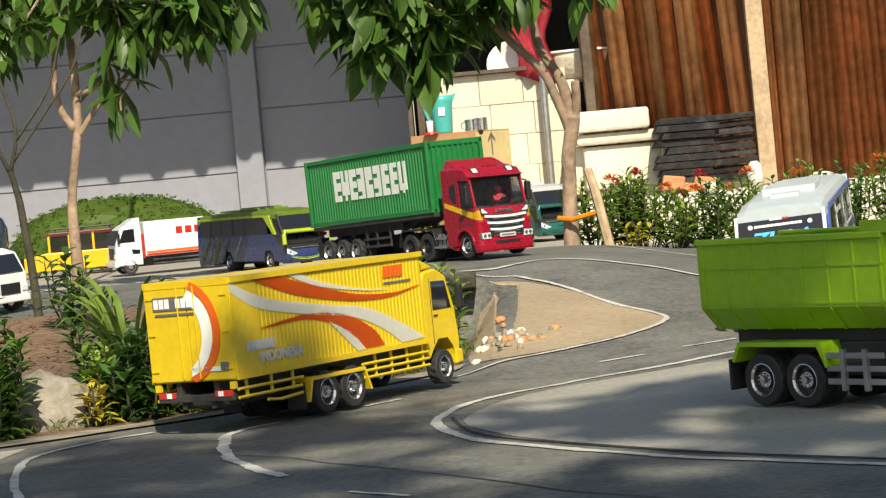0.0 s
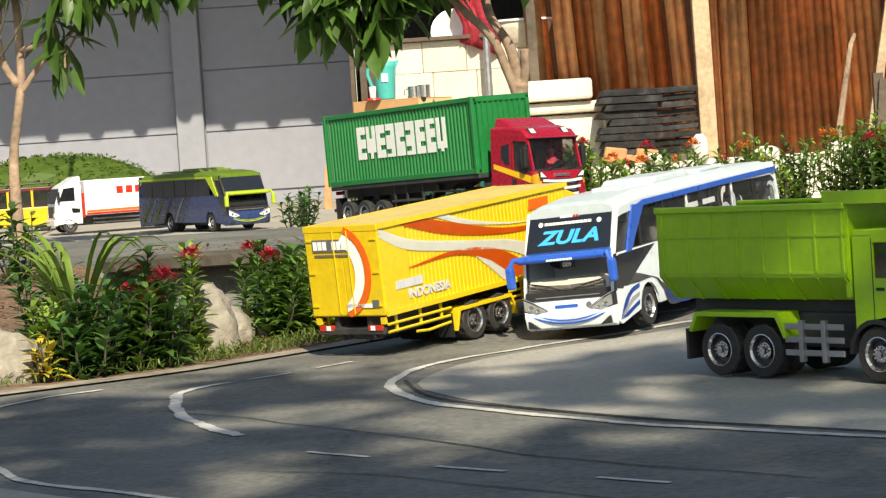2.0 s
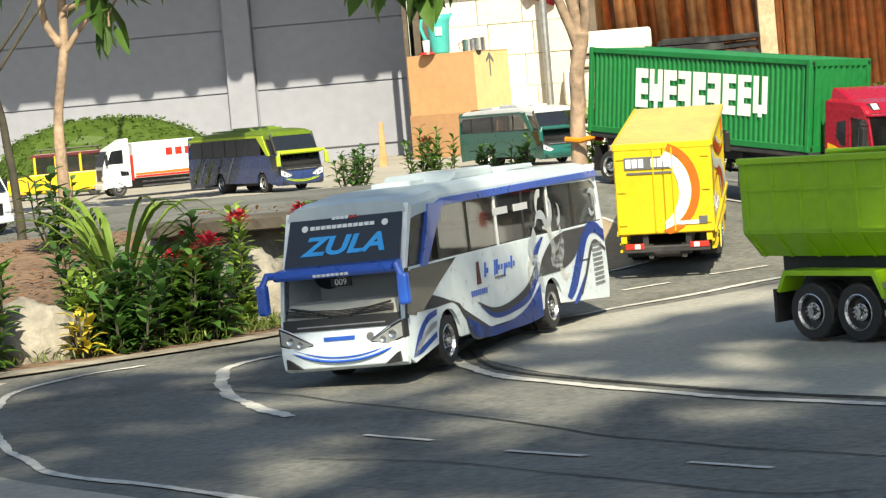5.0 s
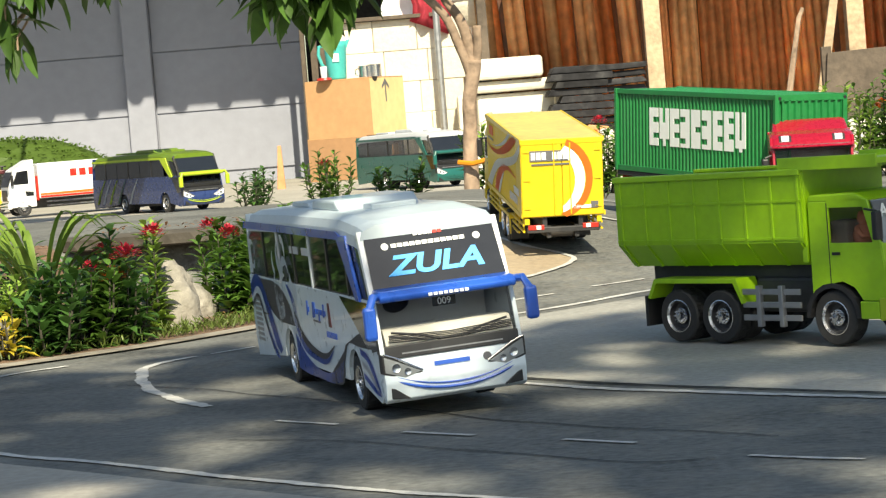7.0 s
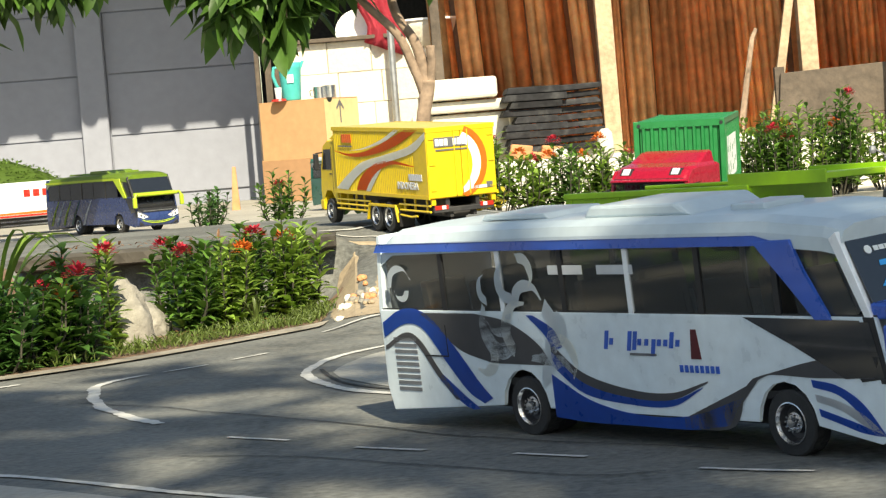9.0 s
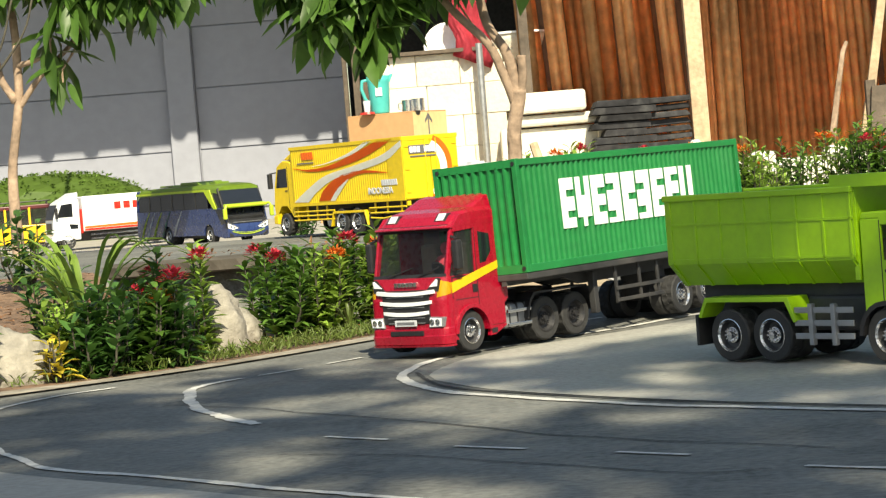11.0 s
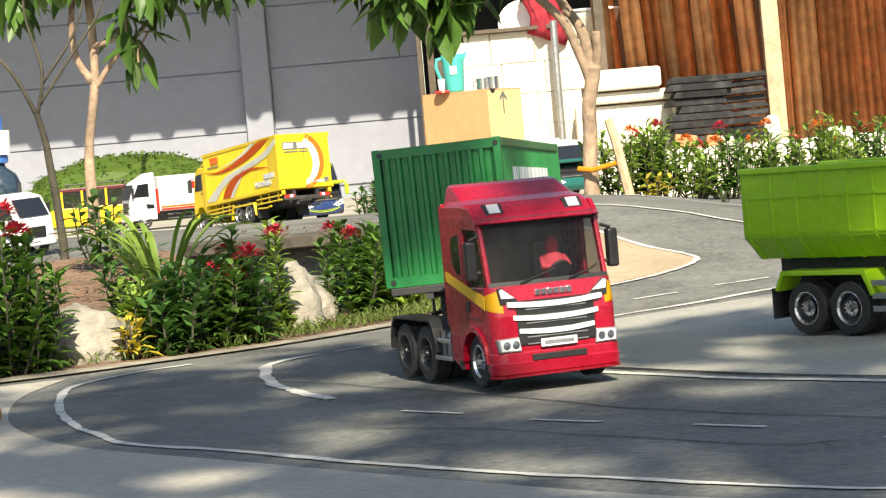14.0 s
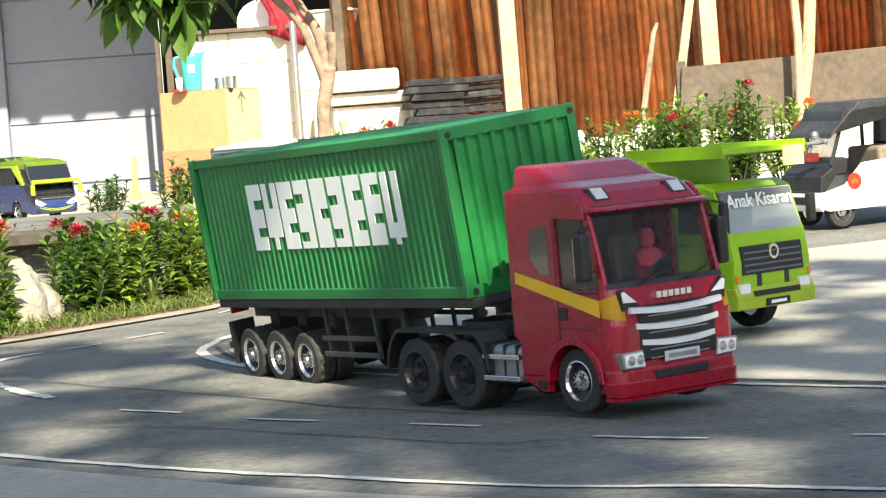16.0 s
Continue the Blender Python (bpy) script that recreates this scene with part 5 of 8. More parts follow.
        for i in range(6):
            for s in (-1, 1):
                part("seat", prism([(-0.4 + i * 0.115, z0 + 0.055), (-0.36 + i * 0.115, z0 + 0.055), (-0.36 + i * 0.115, z0 + 0.1), (-0.385 + i * 0.115, z0 + 0.105), (-0.395 + i * 0.115, z0 + 0.185), (-0.41 + i * 0.115, z0 + 0.185)], s * 0.055 - 0.035, s * 0.055 + 0.035, 0.003), SEAT, t)
        part("steering_wheel", lathe([(0.017, 0), (0.02, 0.002), (0.017, 0.004)], 16), BLACK, t).matrix_basis = pose(f - 0.08, -0.055, z0 + 0.135, 0, -55, 0)
    return t


MAROON = mat("maroon_decal", (0.09, 0.01, 0.015), 0.45, var=0.08)


def grow(ob, k, done):
    """Make a finished thing k times as large, parts and all."""
    for c in ob.children:
        c.matrix_basis.translation *= k
        if c.data and c.data.name not in done:
            done.add(c.data.name)
            c.data.transform(Matrix.Scale(k, 4))
        grow(c, k, done)


def zula_bus():
    t = coach("coach_bus", "white toy coach with blue mirrors and blue grey flank swirls", BUSWHITE, BLUE, DUSTWHITE, L=1.0, H=0.266)
    f, hw, z0, H = 0.5, 0.104, 0.024, 0.266
    belt, zt = z0 + H * 0.55, z0 + H
    up = Matrix.Rotation(radians(90), 4, "Z") @ Matrix.Rotation(radians(90), 4, "X")
    tilt = Matrix.Rotation(-math.atan2(0.044, zt - 0.022 - belt - 0.012), 4, "Y")
    def screen(u, dy=0.0):
        """A place on the upper windscreen, u from its foot to its top."""
        return Matrix.Translation((f - 0.026 - 0.044 * u + 0.0022, dy, belt + 0.012 + (zt - 0.034 - belt) * u)) @ tilt @ up
    writing("front_lettering", "ZULA", 0.043, t, screen(0.36) @ Matrix.Diagonal((1.3, 1, 1, 1)), CYAN, "bright blue lettering on the windscreen", shear=0.25, bold=0.0014)
    for i in range(12):
        a = -0.055 + i * 0.0092
        ob = part("front_block", B(-0.0038, 0.0038, -0.003, 0.003, 0, 0.0008), CWHITE, t, "small white lettering as plain blocks" if i == 0 else "")
        ob.matrix_basis = screen(0.7, a)
    for i in range(6):
        ob = part("front_block", B(-0.003, 0.003, -0.0025, 0.0025, 0, 0.0008), CWHITE if i < 4 else TAIL, t)
        ob.matrix_basis = screen(0.85, -0.02 + i * 0.0072)
    for s in (-1, 1):
        ob = part("emblem_ring", lathe([(0.004, 0), (0.0055, 0), (0.0055, 0.0008), (0.004, 0.0008)], 14), CWHITE, t)
        ob.matrix_basis = screen(0.7, s * 0.068)
    writing("fleet_number", "009", 0.014, t, Matrix.Translation((f - 0.0155, 0.0, belt - 0.012)) @ up, CWHITE, "small white number board")
    part("number_board", B(f - 0.019, f - 0.0165, -0.017, 0.017, belt - 0.0185, belt - 0.0055), BLACK, t)
    for i in range(8):
        part("brow_block", B(f + 0.0165, f + 0.019, -0.03 + i * 0.0076, -0.0245 + i * 0.0076, belt + 0.0005, belt + 0.0045), CWHITE, t)
    part("front_lettering_bar", prism([(f + 0.002, z0 + 0.047), (f + 0.0062, z0 + 0.047), (f + 0.0055, z0 + 0.053), (f + 0.001, z0 + 0.053)], -0.03, 0.022), BLUE, t, "blue lettering as a plain bar")
    part("emblem", lathe([(0.001, 0.0), (0.006, 0), (0.006, 0.0055), (0.001, 0.0055)], 12, "x", (f + 0.0008, 0.048, z0 + 0.05)), GREYP, t)
    for s in (-1, 1):
        y = s * (hw + 0.0002)
        R = lambda up_, lo_, m, lab: ribbon(up_, lo_, y, s, m, "flank_swirl", t, lab)
        R(((-0.492, 0.152), (-0.44, 0.172), (-0.385, 0.166), (-0.33, 0.125), (-0.28, 0.075), (-0.25, 0.05)), ((-0.492, 0.13), (-0.44, 0.15), (-0.395, 0.144), (-0.35, 0.1), (-0.305, 0.058), (-0.27, 0.042)), BLUE, "blue swirl decal")
        R(((-0.492, 0.118), (-0.44, 0.138), (-0.405, 0.128), (-0.365, 0.085), (-0.325, 0.045)), ((-0.492, 0.112), (-0.44, 0.13), (-0.412, 0.12), (-0.375, 0.08), (-0.335, 0.045)), GREYP, "thin grey swirl decal")
        R(((-0.4, 0.167), (-0.36, 0.145), (-0.31, 0.115), (-0.24, 0.099)), ((-0.27, 0.167), (-0.2, 0.157), (-0.14, 0.13), (-0.11, 0.099)), GREYP, "dark grey decal")
        R(((-0.36, 0.08), (-0.31, 0.05), (-0.28, 0.034)), ((-0.368, 0.072), (-0.32, 0.04), (-0.295, 0.032)), BLUE, "blue swirl decal")
        R(((-0.11, 0.13), (-0.05, 0.092), (0.04, 0.073), (0.12, 0.071), (0.19, 0.088)), ((-0.11, 0.118), (-0.05, 0.078), (0.04, 0.062), (0.12, 0.062), (0.19, 0.086)), GREYP, "grey swirl decal")
        R(((-0.11, 0.118), (-0.05, 0.078), (0.04, 0.062), (0.12, 0.062), (0.18, 0.08)), ((-0.11, 0.098), (-0.05, 0.064), (0.04, 0.053), (0.12, 0.054), (0.18, 0.079)), BLUE, "blue swirl decal")
        R(((-0.115, 0.088), (-0.04, 0.056), (0.05, 0.041), (0.15, 0.043), (0.25, 0.07)), ((-0.115, 0.03), (-0.04, 0.026), (0.05, 0.026), (0.15, 0.026), (0.22, 0.034)), BLUE, "broad blue swirl along the skirt")
        R(((0.14, 0.04), (0.22, 0.07), (0.31, 0.103), (0.4, 0.122), (0.48, 0.126)), ((0.14, 0.027), (0.23, 0.034), (0.27, 0.094), (0.38, 0.098), (0.47, 0.1)), GREYP, "grey swirl decal")
        R(((-0.14, 0.166), (-0.1, 0.148), (-0.085, 0.125)), ((-0.155, 0.166), (-0.12, 0.14), (-0.105, 0.118)), BLUE, "blue swirl decal")
        for k in range(3):
            R(((0.368 + 0.004 * k, 0.096 - 0.017 * k), (0.41, 0.09 - 0.018 * k), (0.448, 0.07 - 0.013 * k), (0.48, 0.034)), ((0.37 + 0.004 * k, 0.087 - 0.017 * k), (0.41, 0.079 - 0.017 * k), (0.44, 0.059 - 0.011 * k), (0.466, 0.034)), BLUE if k != 1 else SILVERP, "blue fan decal behind the bumper" if k == 0 else "")
        # a tall pale flourish of crescents and petals, running up over the windows
        for k, (dx, dz, q, a0, wd, m) in enumerate(((-0.1, 0.078, 0.036, 0.4, 0.42, PALEDECAL), (-0.215, 0.15, 0.046, 2.4, 0.45, PALEDECAL), (-0.135, 0.148, 0.048, 4.3, 0.45, PALEDECAL), (-0.17, 0.145, 0.042, 1.2, 0.5, CWHITE), (-0.09, 0.108, 0.034, 5.4, 0.5, CWHITE), (-0.215, 0.165, 0.03, 3.4, 0.5, PALEDECAL), (-0.15, 0.18, 0.034, 0.2, 0.5, PALEDECAL), (-0.185, 0.21, 0.03, 2.0, 0.45, PALEDECAL), (-0.155, 0.225, 0.026, 5.2, 0.45, CWHITE), (-0.255, 0.11, 0.03, 3.9, 0.4, CWHITE), (-0.235, 0.2, 0.022, 1.6, 0.5, PALEDECAL), (-0.095, 0.15, 0.024, 4.6, 0.45, PALEDECAL), (-0.44, 0.205, 0.03, 0.3, 0.62, PALEDECAL), (-0.435, 0.2, 0.018, 3.2, 0.5, PALEDECAL))):
            angles = [a0 + 0.75 * j for j in range(5)]
            R(tuple((dx + q * math.cos(a), dz + q * math.sin(a)) for a in angles), tuple((dx + q * (wd + 0.12 * abs(j - 2)) * math.cos(a) + 0.006 * math.cos(a0), dz + q * (wd + 0.12 * abs(j - 2)) * math.sin(a) + 0.006 * math.sin(a0)) for j, a in enumerate(angles)), m, "pale curling flourish decal" if k == 0 else "")
        for x0 in (-0.1, 0.0):
            part("window_sign", prism([(x0, belt + 0.05), (x0 + 0.07, belt + 0.05), (x0 + 0.07, belt + 0.062), (x0, belt + 0.062)], s * (hw - 0.0028), s * (hw - 0.0018)), SILVERP, t)
        part("boot_seam", prism([(-0.395, 0.105), (-0.34, 0.105), (-0.34, 0.15), (-0.342, 0.15), (-0.342, 0.107), (-0.395, 0.107)], y, y + s * 0.001), BLACK, t)
        part("entry_glass", prism([(0.265, belt - 0.002), (0.455, belt - 0.004), (0.478, belt - 0.068), (0.425, belt - 0.072), (0.345, belt - 0.035)], s * (hw + 0.0003), s * (hw + 0.0011)), DARKGLASS, t)
        for k, (u, lo, hi) in enumerate(((0.0, 0.0, 1.0), (0.075, 0.25, 0.6), (0.3, -0.05, 1.0), (0.37, 0.0, 1.0), (0.44, 0.25, 0.6), (0.53, 0.25, 0.6), (0.6, -0.3, 0.6), (0.69, 0.25, 0.6), (0.77, 0.25, 0.6), (0.84, 0.15, 1.0), (0.92, 0.25, 0.6))):
            px = 0.0 + 0.15 * (u if s < 0 else 0.94 - u)
            lean = 0.006 if s < 0 else -0.006
            part("flank_block", prism([(px, 0.124 + 0.024 * lo), (px + 0.0065, 0.124 + 0.024 * lo), (px + 0.0065 + lean * (hi - lo), 0.124 + 0.024 * hi), (px + lean * (hi - lo), 0.124 + 0.024 * hi)], y, y + s * 0.0012), BLUE, t, "blue script as plain slanting bars" if k == 0 else "")
        part("flank_bar", prism([(0.05, 0.117), (0.1, 0.117), (0.1, 0.12), (0.05, 0.12)], y, y + s * 0.0012), GREYP, t)
        part("flank_emblem", prism([(0.165, 0.115), (0.183, 0.115), (0.178, 0.152), (0.169, 0.152)], y, y + s * 0.0012), MAROON, t)
        block_row("flank_block", t, 0.14, 0.215, 0.098, 0.107, y, s, BLUE, 8, "small blue script as plain blocks", gap=0.42)
    grow(t, 1.02, set())
    return t


def dump_truck():
    """Lime six-wheel dump truck; origin on the ground between its rear axles."""
    t = thing("dump_truck", "lime green toy dump truck with deep ribbed tipper body, parked", "truck")
    # tipper body
    sect = [(-0.106, 0.29), (-0.106, 0.172), (-0.07, 0.132), (0.07, 0.132), (0.106, 0.172), (0.106, 0.29), (0.1, 0.29), (0.1, 0.174), (0.067, 0.138), (-0.067, 0.138), (-0.1, 0.174), (-0.1, 0.29)]
    b = part("tipper_body", prism(sect, -0.18, 0.255, axis="x"), LIME, t)
    part("front_board", prism([(-0.1, 0.138), (0.1, 0.138), (0.1, 0.3), (-0.1, 0.3)], 0.245, 0.256, 0.001, axis="x"), LIME, b)
    part("tailgate", prism([(-0.104, 0.172), (-0.068, 0.134), (0.068, 0.134), (0.104, 0.172), (0.104, 0.286), (-0.104, 0.286)], -0.184, -0.176, 0.001, axis="x"), LIME, b)
    part("cab_guard", prism([(0.2, 0.297), (0.245, 0.304), (0.42, 0.308), (0.42, 0.298), (0.26, 0.292)], -0.106, 0.106, 0.001), LIME, b)
    for s in (-1, 1):
        part("top_rail", B(-0.182, 0.256, s * 0.106 - 0.006, s * 0.106 + 0.004, 0.284, 0.295, bevel=0.002), LIME, b)
        part("guard_lip", B(0.21, 0.42, s * 0.106 - 0.003, s * 0.106 + 0.002, 0.292, 0.314, bevel=0.001), LIME, b)
        for z in (0.177, 0.24):
            part("side_rail", B(-0.18, 0.255, s * 0.106 - 0.002, s * 0.106 + 0.0025, z, z + 0.004), LIME, b)
        for i in range(8):
            x = -0.172 + i * 0.0595
            part("side_rib", B(x, x + 0.006, s * 0.106 - 0.002, s * 0.106 + 0.004, 0.174, 0.286, bevel=0.001), LIME, b)
            bm = prism([(s * 0.107, 0.172), (s * 0.11, 0.172), (s * 0.073, 0.131), (s * 0.069, 0.132)], x, x + 0.006, axis="x")
            part("lower_rib", bm, LIME, b)
        part("frame_beam", B(-0.13, 0.42, s * 0.036 - 0.006, s * 0.036 + 0.006, 0.072, 0.1), CHASSIS, t)
        part("body_hinge", B(-0.15, 0.24, s * 0.045 - 0.006, s * 0.045 + 0.006, 0.1, 0.133), CHASSIS, b)
        fender = [(-0.118, 0.078), (-0.1, 0.112), (0.095, 0.112), (0.112, 0.07), (0.105, 0.068), (0.088, 0.105), (-0.096, 0.105), (-0.111, 0.076)]
        part("rear_fender", prism(fender, s * 0.055, s * 0.106, 0.001), LIME, t)
        part("mud_flap", B(-0.125, -0.119, s * 0.08 - 0.026, s * 0.08 + 0.026, 0.028, 0.082), BLACK, t)
        for z in (0.04, 0.062, 0.084):
            part("guard_rail", B(0.105, 0.235, s * 0.1 - 0.002, s * 0.1 + 0.002, z, z + 0.01, bevel=0.001), STEEL, t)
        for x in (0.14, 0.19):
            part("guard_post", B(x, x + 0.009, s * 0.1 - 0.003 + 0.004 * s, s * 0.1 + 0.003, 0.03, 0.1, bevel=0.001), STEEL, t)
        wheel(t, -0.05, s * 0.1, 0.046, 0.032, twin=True)
        wheel(t, 0.05, s * 0.1, 0.046, 0.032, twin=True)
        wheel(t, 0.305, s * 0.098, 0.046, 0.032)
    part("engine_box", B(0.1, 0.3, -0.06, 0.06, 0.05, 0.11, bevel=0.006), CHASSIS, t)
    for x in (-0.05, 0.05, 0.305):
        part("axle", tube([(x, -0.09, 0.046), (x, 0.09, 0.046)], 0.008, 8), CHASSIS, t)
    # cab
    hw, c0 = 0.1, 0.262
    for s in (-1, 1):
        y0, y1 = s * (hw - 0.006), s * hw
        part("cab_side", prism([(c0, 0.085), (c0 + 0.0, 0.17), (c0 + 0.147, 0.17), (c0 + 0.155, 0.12), (c0 + 0.155, 0.075), (c0 + 0.106, 0.075), (c0 + 0.09, 0.098), (c0 + 0.065, 0.108), (c0 + 0.02, 0.1), (c0 + 0.012, 0.085)], y0, y1, 0.001), LIME, t)
        part("cab_rear_side", prism([(c0, 0.168), (c0 + 0.042, 0.168), (c0 + 0.042, 0.238), (c0 + 0.0, 0.238)], y0, y1, 0.001), LIME, t)
        part("cab_header", prism([(c0 + 0.04, 0.228), (c0 + 0.12, 0.228), (c0 + 0.115, 0.242), (c0 + 0.04, 0.242)], y0, y1, 0.001), LIME, t)
        part("windscreen_pillar", prism([(c0 + 0.133, 0.168), (c0 + 0.148, 0.168), (c0 + 0.125, 0.24), (c0 + 0.112, 0.24)], y0, y1, 0.001), LIME, t)
        part("side_window", prism([(c0 + 0.044, 0.17), (c0 + 0.135, 0.17), (c0 + 0.118, 0.228), (c0 + 0.044, 0.228)], s * (hw - 0.004), s * (hw - 0.0032)), GLASS, t)
        part("arch_liner", prism([(c0 + 0.043 + 0.058 * math.cos(a), 0.046 + 0.058 * math.sin(a)) for a in [math.pi * k / 10 for k in range(11)]] + [(c0 + 0.043 + 0.05 * math.cos(a), 0.046 + 0.05 * math.sin(a)) for a in [math.pi * k / 10 for k in range(10, -1, -1)]], s * (hw - 0.03), s * (hw + 0.003)), BLACK, t)
        part("mirror", B(c0 + 0.15, c0 + 0.162, s * (hw + 0.014) - 0.008, s * (hw + 0.014) + 0.008, 0.175, 0.222, bevel=0.003), BLACK, t)
        part("mirror_arm", tube([(c0 + 0.12, s * hw, 0.225), (c0 + 0.156, s * (hw + 0.014), 0.222)], 0.002, 6), BLACK, t)
        part("door_handle", B(c0 + 0.048, c0 + 0.064, s * (hw + 0.001) - 0.0012, s * (hw + 0.001) + 0.0012, 0.15, 0.155), BLACK, t)
        part("door_seam", B(c0 + 0.04, c0 + 0.0415, s * hw - 0.0004 * s, s * (hw + 0.0006), 0.09, 0.236), BLACK, t)
        part("headlamp", B(c0 + 0.146, c0 + 0.163, s * 0.078 - 0.014, s * 0.078 + 0.014, 0.068, 0.086, bevel=0.003), LENS, t)
        part("corner_lamp", B(c0 + 0.15, c0 + 0.16, s * 0.094 - 0.004, s * 0.094 + 0.006, 0.088, 0.1, bevel=0.002), AMBER, t)
        part("cab_step", B(c0 + 0.1, c0 + 0.14, s * hw - 0.006 * s, s * (hw + 0.002), 0.045, 0.074, bevel=0.002), LIME, t)
        part("seat", B(c0 + 0.02, c0 + 0.06, s * 0.05 - 0.024, s * 0.05 + 0.024, 0.12, 0.205, bevel=0.005), SEAT, t)
    part("cab_back", B(c0, c0 + 0.005, -hw + 0.004, hw - 0.004, 0.085, 0.24), LIME, t)
    part("cab_roof", prism([(c0 - 0.002, 0.238), (c0 + 0.004, 0.25), (c0 + 0.1, 0.252), (c0 + 0.128, 0.24), (c0 + 0.12, 0.236)], -hw, hw, 0.003), LIME, t)
    part("cab_floor", B(c0, c0 + 0.15, -hw + 0.007, hw - 0.007, 0.105, 0.11), BLACK, t)
    part("dashboard", B(c0 + 0.12, c0 + 0.146, -hw + 0.008, hw - 0.008, 0.14, 0.168, bevel=0.003), BLACK, t)
    part("windscreen", quad_mesh([(c0 + 0.15, -hw + 0.006, 0.168), (c0 + 0.15, hw - 0.006, 0.168), (c0 + 0.127, hw - 0.008, 0.238), (c0 + 0.127, -hw + 0.008, 0.238)], 0.001), REFLECTGLASS, t)
    part("front_panel", prism([(c0 + 0.146, 0.075), (c0 + 0.157, 0.078), (c0 + 0.158, 0.12), (c0 + 0.15, 0.17), (c0 + 0.142, 0.17)], -hw + 0.001, hw - 0.001, 0.001), LIME, t)
    part("grille", prism([(c0 + 0.156, 0.1), (c0 + 0.1605, 0.1), (c0 + 0.157, 0.146), (c0 + 0.15, 0.148)], -0.08, 0.08, 0.001), BLACK, t)
    part("emblem", lathe([(0.0085, 0), (0.0125, 0), (0.0125, 0.0045), (0.0085, 0.0045)], 16, "x", (c0 + 0.1585, 0, 0.134), hollow=True), CHROME, t, "plain chrome ring emblem")
    part("bumper", prism([(c0 + 0.14, 0.042), (c0 + 0.163, 0.044), (c0 + 0.165, 0.066), (c0 + 0.158, 0.08), (c0 + 0.14, 0.08)], -hw - 0.002, hw + 0.002, 0.002), LIMETOP, t, "bright lime bumper")
    part("bumper_grille", B(c0 + 0.162, c0 + 0.1665, -0.06, 0.06, 0.064, 0.073, bevel=0.001), BLACK, t)
    for i in range(4):
        part("grille_slat", prism([(c0 + 0.1585, 0.104 + 0.01 * i), (c0 + 0.1615 - 0.0007 * i, 0.104 + 0.01 * i), (c0 + 0.1612 - 0.0007 * i, 0.107 + 0.01 * i), (c0 + 0.158, 0.107 + 0.01 * i)], -0.074, 0.074), GREYP, t)
    part("number_plate", B(c0 + 0.163, c0 + 0.167, -0.03, 0.03, 0.046, 0.058), BLACK, t, "black plate with a plain bar")
    part("plate_bar", B(c0 + 0.167, c0 + 0.1675, -0.02, 0.02, 0.0495, 0.0545), CWHITE, t)
    part("sun_strip", quad_mesh([(c0 + 0.1335, -hw + 0.007, 0.222), (c0 + 0.1335, hw - 0.007, 0.222), (c0 + 0.1295, hw - 0.008, 0.236), (c0 + 0.1295, -hw + 0.008, 0.236)], 0.001), GREYP, t)
    lean = Matrix.Rotation(-math.atan2(0.023, 0.07), 4, "Y")
    writing("windscreen_lettering", "Anak Kisaran", 0.032, t, Matrix.Translation((c0 + 0.138, 0.0, 0.2195)) @ lean @ Matrix.Rotation(radians(90), 4, "Z") @ Matrix.Rotation(radians(90), 4, "X"), CWHITE, "white lettering across the windscreen", shear=0.2, bold=0.0006)
    part("steering_wheel", lathe([(0.015, 0), (0.018, 0.002), (0.015, 0.004)], 16), BLACK, t).matrix_basis = pose(c0 + 0.108, -0.05, 0.168, 0, -55, 0)
    driver(t, c0 + 0.075, -0.05, 0.158, CLOTHORANGE)
    part("hook", tube([(0.418, 0.09, 0.3), (0.42, 0.09, 0.29), (0.42, 0.1, 0.28)], 0.002, 5), STEEL, t)
    part("card", B(0.42, 0.4215, 0.045, 0.1, 0.272, 0.305), CARTON_PALE, t, "pale card hanging from the guard")
    return t


CLOTHORANGE = mat("orange_cloth", (0.6, 0.2, 0.1), 0.85, var=0.1)


